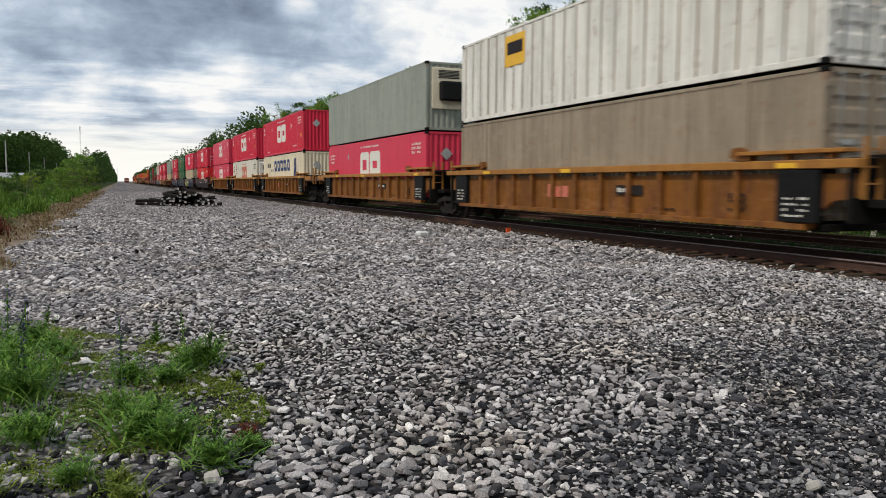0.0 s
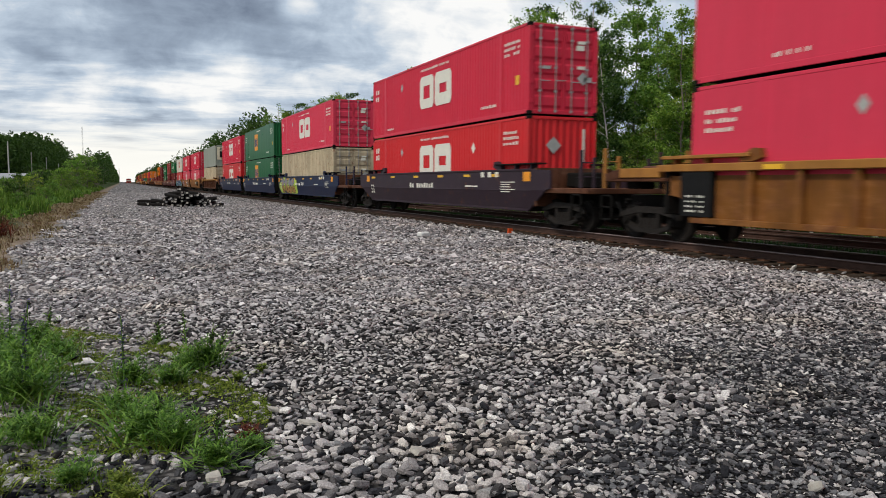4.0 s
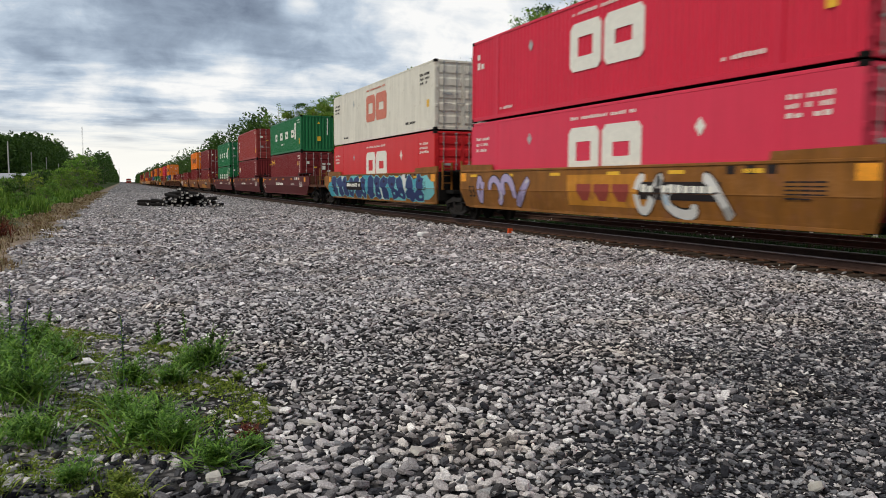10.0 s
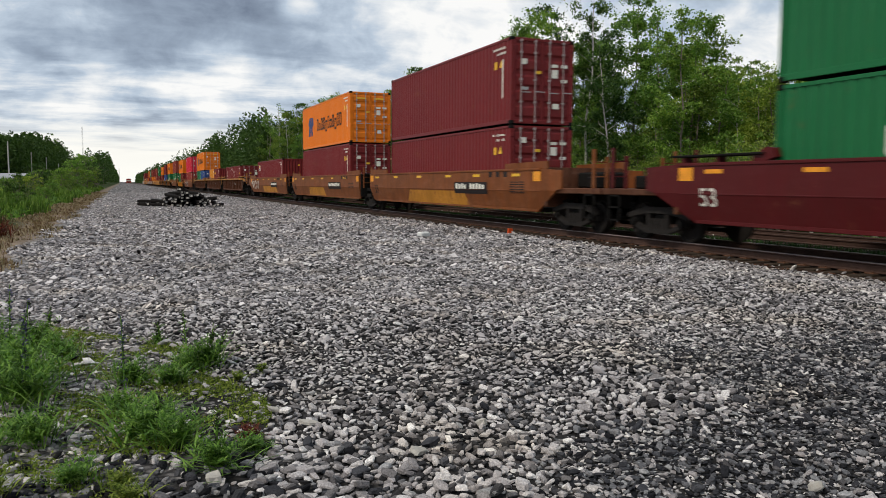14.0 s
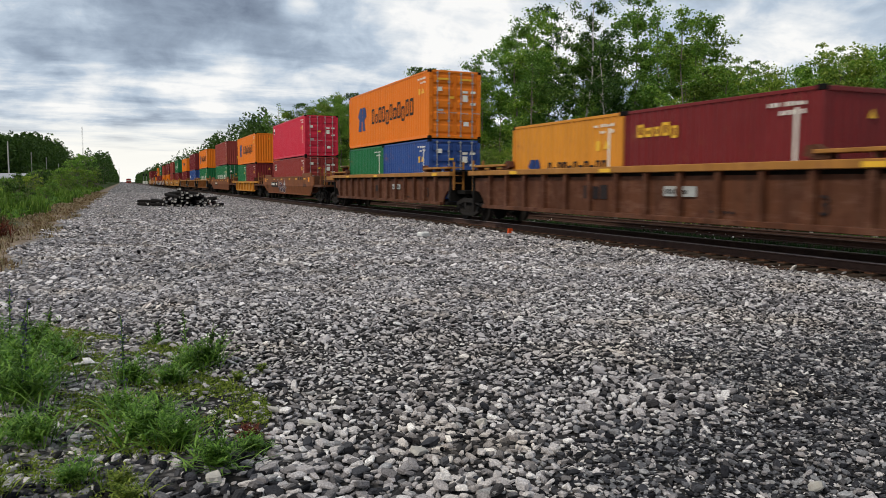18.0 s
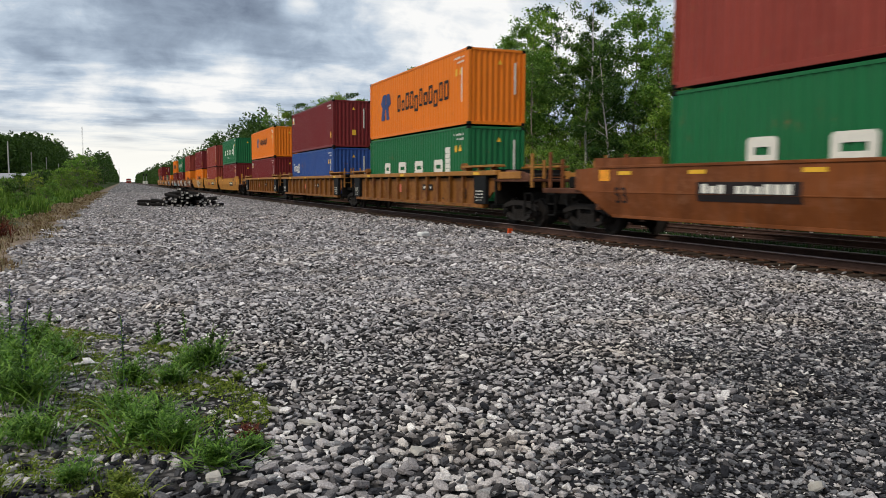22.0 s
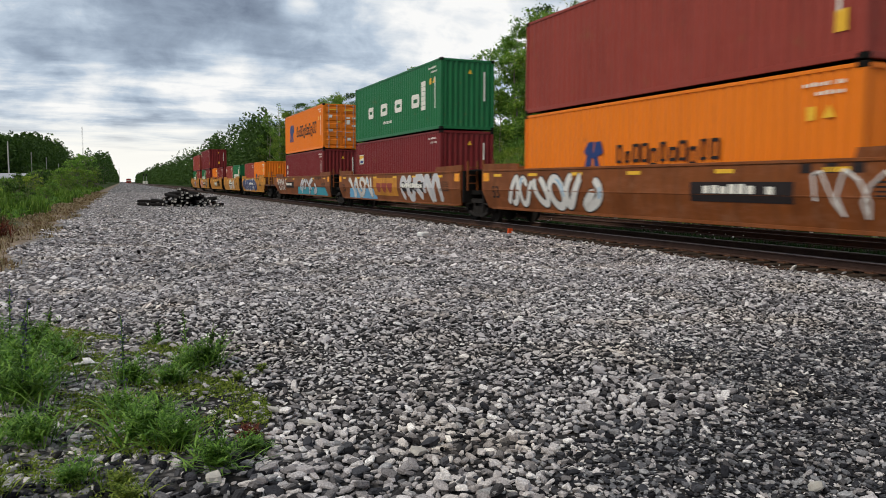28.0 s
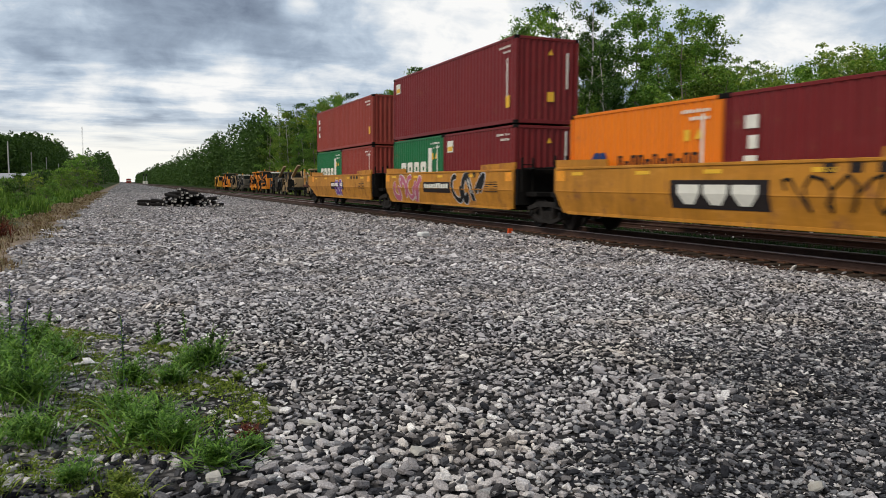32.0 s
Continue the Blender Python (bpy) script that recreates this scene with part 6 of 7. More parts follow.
def build_trees():
    rng = np.random.default_rng(12)
    tall = [tree_meshes(20 + k, 13.5, 2.3, 8500 + 1000 * k, LEAF[(0, 1, 0, 2, 0)[k]], PALEBARK if k % 2 else BARK, 0.165, 0.24) for k in range(5)]
    light = [tree_meshes(40 + k, 9.5, 2.2, 7500, LEAF[1 - k], PALEBARK if k else BARK, 0.155, 0.16) for k in range(2)]
    bush = [tree_meshes(60 + k, 4.2, 2.4, 6500, LEAF[k], BARK, 0.11, 0.05, 4) for k in range(2)]
    sparse = tree_meshes(71, 15.0, 3.0, 700, LEAF[0], PALEBARK, 0.2, 0.3)
    G = "trees of the wood behind the tracks"
    # the wood's skyline: bearing as x over y, rise over x
    SKY_F = (0.087, 0.125, 0.160, 0.212, 0.265, 0.304, 0.345, 0.369, 0.403, 0.438, 0.477, 0.509, 0.556, 0.613, 0.671, 0.748, 0.812, 0.874, 0.919, 0.976, 1.10, 1.19, 1.26, 1.32)
    SKY_S = (0.611, 0.557, 0.543, 0.450, 0.460, 0.402, 0.360, 0.398, 0.404, 0.366, 0.407, 0.415, 0.462, 0.450, 0.440, 0.415, 0.365, 0.322, 0.240, 0.220, 0.202, 0.196, 0.240, 0.242)
    y = 29.0
    while y < 150:
        for row in range(3):
            x = 26.3 + row * 3.6 + rng.uniform(-1.2, 1.2)
            yy = y + rng.uniform(-1.4, 1.4) + row * 1.5
            f = x / yy
            if f > 0.90:
                continue
            h = (1.5 + 0.55 + np.interp(f, SKY_F, SKY_S) * x) * rng.choice((1.0, 0.97, 0.90, 0.80, 0.70))
            plant_tree(tall[rng.integers(5)], x, yy, rng.uniform(0, 360), h / 13.3, "tall broadleaf tree with small grey-green leaves and a pale trunk", G)
        y += 3.3 + y * 0.012
    for k in range(34):
        x, f = 27.0 + (k % 3) * 4 + rng.uniform(0, 3), 0.86 + 0.46 * (k + 0.5) / 34
        h = (1.5 + 0.55 + np.interp(f, SKY_F, SKY_S) * x) * rng.uniform(0.82, 1.0)
        plant_tree(light[rng.integers(2)], x, x / f, rng.uniform(0, 360), h / 9.5, "light yellow-green young tree at the wood's edge", G)
    plant_tree(sparse, 27.0, 140.0, 40, 1.18, "half-bare tree with thin branches above the wood", G)
    y = 14.0
    while y < 130:
        x = 23.6 + rng.uniform(-0.8, 1.2)
        plant_tree(bush[rng.integers(2)], x, y, rng.uniform(0, 360), rng.uniform(0.65, 1.0), "dense green shrub along the edge of the wood", "shrubs behind the tracks", "shrub")
        y += 2.3 + y * 0.02
    for k in range(30):
        x, y = 31.5 + (k % 3) * 2.6 + rng.uniform(-1, 1), 22 + k * 3.1
        plant_tree(bush[k % 2], x, y, rng.uniform(0, 360), rng.uniform(1.25, 1.75), "tall dense thicket inside the wood", "shrubs behind the tracks", "shrub")
    # far belts, too many trees to count
    for name, xs, ys, hs, n, label in (("far_wood", (25.5, 44), (150, 1500), (8, 17.5), 900, "distant green wood behind the line"), ("far_wood", (-46, -19.5), (170, 640), (6.5, 9.5), 560, "dark green tree belt beyond the verge"), ("far_wood", (-14, -4.9), (330, 1500), (9, 14), 260, "distant trees closing in on the line")):
        P, Sz = [], []
        for k in range(n):
            u = rng.uniform(0, 1)
            yy = ys[0] + (ys[1] - ys[0]) * u ** 1.7
            xx = xs[0] + (xs[1] - xs[0]) * rng.uniform(0, 1) ** 1.6 if xs[0] > 0 else xs[1] - (xs[1] - xs[0]) * rng.uniform(0, 1) ** 1.6
            h = rng.uniform(*hs) * (1.0 if xs[1] != -19.5 else np.interp(yy, [170, 229, 320, 436, 640], [0.85, 1.3, 1.6, 1.3, 1.2]))
            m = 210 if yy < 300 else 100
            a = rng.uniform(0, 2 * np.pi, m)
            rr = rng.uniform(0.3, 1, m) ** 0.5 * h * 0.20
            zz = rng.uniform(0.04, 1.0, m) ** 0.8
            wdt = np.sin(np.clip(zz, 0, 1) * 2.6 + 0.35) * rng.uniform(0.7, 1.15, m)
            P.append(np.column_stack([xx + rr * np.cos(a) * wdt, yy + rr * np.sin(a) * wdt * 1.2, float(ground_z(xx, yy)) + zz * h]))
            Sz.append(np.full(m, 0.44 + 0.0011 * yy))
        P, Sz = np.concatenate(P), np.concatenate(Sz)
        V, F = leaf_quads(rng, P, Sz)
        tagged(new(name, raw_mesh(name, V, F, FAR_LEAF)), label, "wood", kind="stuff")


build_trees()


# ---- verge, road and poles ----
ROAD_M = plain("pale worn asphalt", (0.30, 0.30, 0.31), 0.9, 0, 0.12, 1.5)
POLE_M = plain("grey weathered pole wood", (0.38, 0.36, 0.33), 0.9, 0, 0.3, 4)
GRASS = island("verge grass", [(0.0, (0.05, 0.10, 0.016)), (0.6, (0.125, 0.215, 0.036)), (1.0, (0.23, 0.32, 0.07))], 0.7, 0.3, 4, 0.2)
STRAW = island("dry straw grass", [(0.0, (0.10, 0.05, 0.028)), (0.4, (0.22, 0.15, 0.09)), (1.0, (0.42, 0.34, 0.23))], 0.8, 0.2, 4, 0.2)
# Greens darkened to stand for the shade of the train and trees.
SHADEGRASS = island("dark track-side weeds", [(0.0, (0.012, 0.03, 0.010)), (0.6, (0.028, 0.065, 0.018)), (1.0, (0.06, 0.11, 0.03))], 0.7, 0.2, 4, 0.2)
WEED = island("weed leaves", [(0.0, (0.035, 0.085, 0.016)), (0.5, (0.115, 0.235, 0.036)), (1.0, (0.26, 0.41, 0.085))], 0.55, 0.3, 8, 0.2)
LIME = island("low yellow-green ground cover", [(0.0, (0.06, 0.095, 0.014)), (0.5, (0.165, 0.225, 0.034)), (1.0, (0.31, 0.35, 0.07))], 0.7, 0.25, 8, 0.2)
RUSTLEAF = island("dead red-brown leaves", [(0.0, (0.05, 0.012, 0.008)), (1.0, (0.20, 0.05, 0.025))], 0.7, 0.1, 8, 0.2)
FLOWER = island("blue-violet florets", [(0.0, (0.03, 0.035, 0.05)), (0.6, (0.07, 0.075, 0.13)), (1.0, (0.18, 0.16, 0.28))], 0.6, 0.2, 8, 0.2)
SPIKE = island("dark seed spike", [(0.0, (0.02, 0.025, 0.018)), (1.0, (0.07, 0.075, 0.045))], 0.8, 0.0, 8, 0.2)


def blades(rng, pts, h, width, lean=0.35):
    """Bent grass blades: three cross sections each."""
    n = len(pts)
    a = rng.uniform(0, 2 * np.pi, n)
    d = np.stack([np.cos(a), np.sin(a), np.zeros(n)], -1)
    s = np.stack([-np.sin(a), np.cos(a), np.zeros(n)], -1) * (width * rng.uniform(0.6, 1.3, n))[:, None]
    up = np.array([0, 0, 1.0])
    L = (h * rng.uniform(0.6, 1.25, n))[:, None]
    b = (np.abs(rng.normal(0, lean, n)))[:, None]
    mid = pts + up * L * 0.55 + d * L * b * 0.25
    tip = pts + up * L * (1 - 0.25 * np.minimum(b, 1.5)) + d * L * b * 0.8
    V = np.stack([pts - s, pts + s, mid - s * 0.8, mid + s * 0.8, tip], 1)
    F = np.array([(0, 1, 3), (0, 3, 2), (2, 3, 4)])[None] + (np.arange(n) * 5)[:, None, None]
    return V.reshape(-1, 3), F.reshape(-1, 3)


def scatter(rng, n, x0, x1, y0, y1, power=1.8):
    x = rng.uniform(x0, x1, n)
    y = y0 + (y1 - y0) * rng.uniform(0, 1, n) ** power
    return np.column_stack([x, y, ground_z(x, y) - 0.02])


def build_verge():
    rng = np.random.default_rng(31)
    p = scatter(rng, 52000, -9.0, -2.75, 9, 170, 1.9)
    p = p[p[:, 0] < -3.6 + 0.45 * np.sin(p[:, 1] * 0.35) - 0.25 * rng.uniform(0, 1, len(p)) ** 2 * 4]
    clump = 0.55 + 0.45 * np.sin(p[:, 0] * 2.3 + 1.0) * np.sin(p[:, 1] * 0.6) + 0.3 * np.sin(p[:, 1] * 0.21)
    h = np.clip(0.20 + 0.42 * clump, 0.12, 0.85)
    V, F = blades(rng, p, h, 0.012 + 0.0006 * p[:, 1])
    tagged(new("verge_grass", raw_mesh("verge_grass", V, F, GRASS)), "lush green grass on the verge beside the ballast", "grass", kind="stuff")
    p = scatter(rng, 90000, -4.6, -1.75, 9, 120, 1.8)
    edge = -2.05 + 0.35 * np.sin(p[:, 1] * 0.55) + 0.2 * np.sin(p[:, 1] * 1.7)
    patchy = np.sin(p[:, 0] * 3.1 + p[:, 1] * 0.5) + np.sin(p[:, 1] * 0.9 - p[:, 0]) + rng.normal(0, 0.6, len(p)) > -1.0
    p = p[patchy & (p[:, 0] < edge - 0.9 * rng.uniform(0, 1, len(p)) ** 2 * (np.sin(p[:, 1] * 1.3) > -0.4)) & (p[:, 0] > edge - 2.0 * rng.uniform(0.3, 1.25, len(p)))]
    V, F = blades(rng, p, 0.04 + 0.16 * rng.uniform(0, 1, len(p)) ** 3, 0.006 + 0.0005 * p[:, 1], 1.1)
    tagged(new("dry_grass", raw_mesh("dry_grass", V, F, STRAW)), "dry straw-coloured grass along the ballast edge", "grass", kind="stuff")
    p = scatter(rng, 20000, 15.3, 16.7, 6, 150, 1.6)
    p = np.concatenate([p, scatter(rng, 16000, 19.2, 23.0, 8, 150, 1.6)])
    V, F = blades(rng, p, np.full(len(p), 0.13), 0.010 + 0.0005 * p[:, 1], 0.5)
    tagged(new("weed_strip", raw_mesh("weed_strip", V, F, SHADEGRASS)), "green weeds growing between the two tracks", "weeds", kind="stuff")
    p = scatter(rng, 420, 15.3, 16.6, 7, 60, 1.3)
    p = p[np.sin(p[:, 1] * 1.9) + np.sin(p[:, 1] * 0.7 + 1) > 0.3]
    p[:, 2] += rng.uniform(0.12, 0.22, len(p))
    V, F = leaf_quads(rng, p, np.full(len(p), 0.07))
    tagged(new("daisies", raw_mesh("daisies", V, F, MARK_W)), "small white flowers in the weeds between the tracks", "flowers", kind="stuff")
    # broad-leaved weeds among the verge grass
    p = scatter(rng, 9000, -7.5, -3.6, 10, 120, 1.8)
    p[:, 2] += rng.uniform(0.03, 0.3, len(p))
    V, F = leaf_quads(rng, p, 0.14 + 0.0012 * p[:, 1])
    tagged(new("verge_weeds", raw_mesh("verge_weeds", V, F, LEAF[0])), "leafy green weeds among the verge grass", "weeds", kind="stuff")
    sh = [tree_meshes(90 + k, 3.4, 1.9, 2200, LEAF[(2, 0, 1)[k]], BARK, 0.22, 0.03, 4) for k in range(3)]
    for x, y, s, k in ((-4.3, 21, 0.16, 1), (-5.0, 24, 0.24, 0), (-4.6, 28, 0.18, 2), (-5.6, 31, 0.30, 1), (-4.5, 33, 0.20, 1), (-5.2, 37, 0.26, 2), (-6.0, 42, 0.34, 1), (-4.4, 52, 0.24, 1), (-5.6, 57, 0.36, 2), (-4.7, 64, 0.28, 1), (-6.2, 70, 0.5, 0), (-4.6, 78, 0.36, 2), (-5.8, 86, 0.55, 1), (-4.5, 95, 0.45, 1), (-5.6, 103, 0.6, 2), (-4.9, 44, 0.36, 0), (-5.1, 46, 0.30, 0), (-4.2, 39, 0.22, 1), (-4.8, 112, 0.7, 1), (-5.6, 120, 0.9, 1), (-4.4, 128, 0.8, 2), (-6.2, 134, 1.1, 1), (-4.6, 142, 1.0, 0), (-6.8, 150, 1.3, 1)):
        plant_tree(sh[k], x, y, (x * 77 + y * 13) % 360, s, "leafy green roadside shrub in tall grass", "shrubs on the verge", "shrub")
    lt = [tree_meshes(96 + k, 11.0, 3.2, 5200, LEAF[2], BARK, 0.24, 0.05) for k in range(3)]
    for x, y, h in ((-5.2, 160, 3.4), (-6.8, 172, 4.6), (-4.8, 184, 3.8), (-8.0, 196, 5.6), (-5.4, 210, 5.0), (-7.0, 228, 6.0), (-5.0, 248, 7.4), (-6.2, 272, 7.9), (-5.2, 300, 8.8), (-7.4, 322, 9.0)):
        plant_tree(lt[int(y) % 3], x, y, (x * 77 + y * 13) % 360, h / 11.0, "dark green tree at the edge of the gravel", "trees beyond the road")
    for k in range(26):
        y = 150 + k * 6.5 + rng.uniform(-3, 3)
        x = -20.5 - rng.uniform(0, 8)
        plant_tree(lt[k % 3], x, y, rng.uniform(0, 360), rng.uniform(0.86, 1.08) * float(np.interp(y, [150, 229, 315], [0.60, 0.96, 1.28])), "dark green broadleaf tree behind the road", "trees beyond the road")
    m = MB()
    ys = np.linspace(26, 150, 40)
    for a, b in zip(ys[:-1], ys[1:]):
        za, zb = float(ground_z(-12, a)) + 0.05, float(ground_z(-12, b)) + 0.05
        i = len(m.v)
        m.v += [(-15.8, a, za), (-8.2, a, za - 0.02), (-8.2, b, zb - 0.02), (-15.8, b, zb)]
        m.f.append([i, i + 1, i + 2, i + 3])
        m.v += [(-8.2, a, za - 0.22), (-8.2, b, zb - 0.22)]
        m.f.append([i + 1, i + 4, i + 5, i + 2])
    tagged(new("road", m.mesh("road", ROAD_M)), "pale grey asphalt road rising beyond the verge", "road", kind="structure")
    for k, (x, y, h) in enumerate(((-17.0, 143, 5.6), (-17.0, 178, 5.0), (-17.0, 212, 5.0), (-17.0, 252, 4.6), (-0.9, 400, 8.0))):
        z = float(ground_z(x, y))
        pl = thing("utility_pole", pose(x, y, z), "grey weathered wooden utility pole", "pole", "utility poles")
        part("shaft", MB().rod((0, 0, -0.5), (0, 0, h), 0.12, 0.09, 10), POLE_M, pl)
    mast = thing("radio_mast", pose(-25.0, 606, 0), "thin grey lattice radio mast far away", "mast")
    m = MB()
    for q in range(3):
        a = q * 2.094
        m.rod((0.5 * math.cos(a), 0.5 * math.sin(a), -0.5), (0.35 * math.cos(a), 0.35 * math.sin(a), 41), 0.07, 0.05, 5)
    for z in range(0, 40, 2):
        for q in range(3):
            a, b = q * 2.094, (q + 1) * 2.094
            m.rod((0.48 * math.cos(a), 0.48 * math.sin(a), z), (0.47 * math.cos(b), 0.47 * math.sin(b), z + 2), 0.035, n=4)
    part("lattice", m, GALV, mast)
    # small far things where the lines meet the horizon
    hb = thing("level_crossing_hut", pose(9.0, 1100, -0.04), "small far red-brown hut with a white band", "hut")
    part("wall", MB().box(-3.0, 3.0, -2, 2, 0, 4.6, 0.05), RUSTRED, hb)
    part("roof", MB().prism([(-3.3, 4.6), (3.3, 4.6), (2.2, 6.2), (-2.2, 6.2)], -2.3, 2.3, 1), BRICKRED, hb)
    part("band", MB().box(-3.02, 3.02, -2.03, -2.0, 3.0, 3.8), MARK_W, hb)
    part("door", MB().box(-0.6, 0.6, -2.04, -2.0, 0, 2.4), MARK_K, hb)
    for x in (19.2, 21.5):
        sg = thing("signal_post", pose(x, 760, -0.1), "pale far railway signal post", "signal", "signal posts")
        part("post", MB().rod((0, 0, 0), (0, 0, 9.5), 0.22, 0.2, 8), GALV, sg)
        part("signal_head", MB().box(-0.7, 0.7, -0.3, 0.3, 7.2, 9.6, 0.1), BLACK, sg)
        part("relay_box", MB().box(-1.0, 1.0, -0.8, 0.8, 0, 2.6, 0.08), MARK_W, sg)


build_verge()


# ---- weeds in the ballast near the camera ----
def lance_leaves(rng, n, length, width, rise, r0=0.0):
    """Arched lance-shaped leaves from one root."""
    a = rng.uniform(0, 2 * np.pi, n)
    L = length * rng.uniform(0.55, 1.15, n)
    el = np.clip(rng.normal(rise, 0.3, n), 0.08, 1.45)
    V, F = [], []
    st = np.array([0, 0.25, 0.5, 0.75, 1.0])
    wd = np.array([0.45, 0.9, 1.0, 0.65, 0.0])
    d = np.stack([np.cos(a), np.sin(a)], -1)
    for k, (t, w) in enumerate(zip(st, wd)):
        r = r0 + L * t * np.cos(el * (1 - 0.45 * t))
        z = 0.01 + L * t * np.sin(el) * (1 - 0.42 * t * t)
        c = np.column_stack([d * r[:, None], z])
        s = np.column_stack([-d[:, 1], d[:, 0], np.zeros(n)]) * (width * w)
        V += [c - s, c + s]
    V = np.stack(V, 1)
    q = []
    for k in range(4):
        q += [(2 * k, 2 * k + 1, 2 * k + 3), (2 * k, 2 * k + 3, 2 * k + 2)]
    F = np.array(q)[None] + (np.arange(n) * 10)[:, None, None]
    return V.reshape(-1, 3), F.reshape(-1, 3)


def sprigs(rng, n, height, spread, leaflet):
    """Leafy stems that splay from one root, with small narrow leaves all along."""
    V, F, base = [], [], 0
    for _ in range(n):
        a, m = rng.uniform(0, 2 * np.pi), int(rng.integers(24, 38))
        h, s = height * rng.uniform(0.5, 1.1), spread * rng.uniform(0.15, 1.0)
        root = rng.normal(0, spread * 0.16, 2)
        t = np.sort(rng.uniform(0.08, 1.0, m))
        bend = s * t ** 1.5
        c = np.column_stack([root[0] + np.cos(a) * bend, root[1] + np.sin(a) * bend, h * t * (1 - 0.15 * t)])
        v, f = lance_leaves(rng, m, leaflet * 1.0, leaflet * 0.085, 0.75)
        v = v.reshape(m, 10, 3) * (1.15 - 0.5 * t)[:, None, None] + c[:, None, :]
        V.append(v.reshape(-1, 3))
        F.append(f + base)
        base += m * 10
    return np.concatenate(V), np.concatenate(F)


def weed(x, y, seed, n, length, width, rise, label, stems=(), leaf=None):
    rng = np.random.default_rng(seed)
    w = thing("weed", pose(x, y, float(ground_z(x, y)) + 0.015), label, "plant", "weeds in the ballast")
    k = int(n * 0.7)
    V, F = lance_leaves(rng, k, length * 0.9, width * 0.5, rise * 1.08, 0.01)
    V[:, :2] += np.repeat(rng.normal(0, length * 0.28, (k, 2)), 10, 0)
    V2, F2 = sprigs(rng, 8 + n // 5, length * (0.55 + 0.4 * rise), length * 0.75, 0.03 + length * 0.12)
    V, F = np.concatenate([V, V2]), np.concatenate([F, F2 + len(V)])
    part("leaves", raw_mesh("leaves", V, F, leaf or WEED), None, w)["kind"] = "stuff"
    for h, dx, dy, flower in stems:
        base = np.array([dx * 0.3, dy * 0.3, 0.0])
        tip = np.array([dx, dy, h])
        part("stem", MB().rod(base, tip, 0.006, 0.003, 5), WEED, w)
        m = 70 if flower else 40
        t = rng.uniform(0.30 if flower else 0.5, 1.0, m)
        P = base + (tip - base) * t[:, None] + rng.normal(0, 0.012, (m, 3))
        V, F = leaf_quads(rng, P, np.full(m, 0.028))
        part("flower_spike", raw_mesh("flower_spike", V, F, FLOWER if flower else SPIKE), None, w, "blue-violet flower spike" if flower else "dark seed spike")["kind"] = "stuff"
        m = 34
        t = rng.uniform(0.02, 0.8, m)
        V, F = lance_leaves(rng, m, 0.085, 0.006, 0.7)
        V = V.reshape(m, 10, 3) + (base + (tip - base) * t[:, None])[:, None, :]
        part("stem_leaves", raw_mesh("stem_leaves", V.reshape(-1, 3), F, leaf or WEED), None, w)["kind"] = "stuff"
    return w


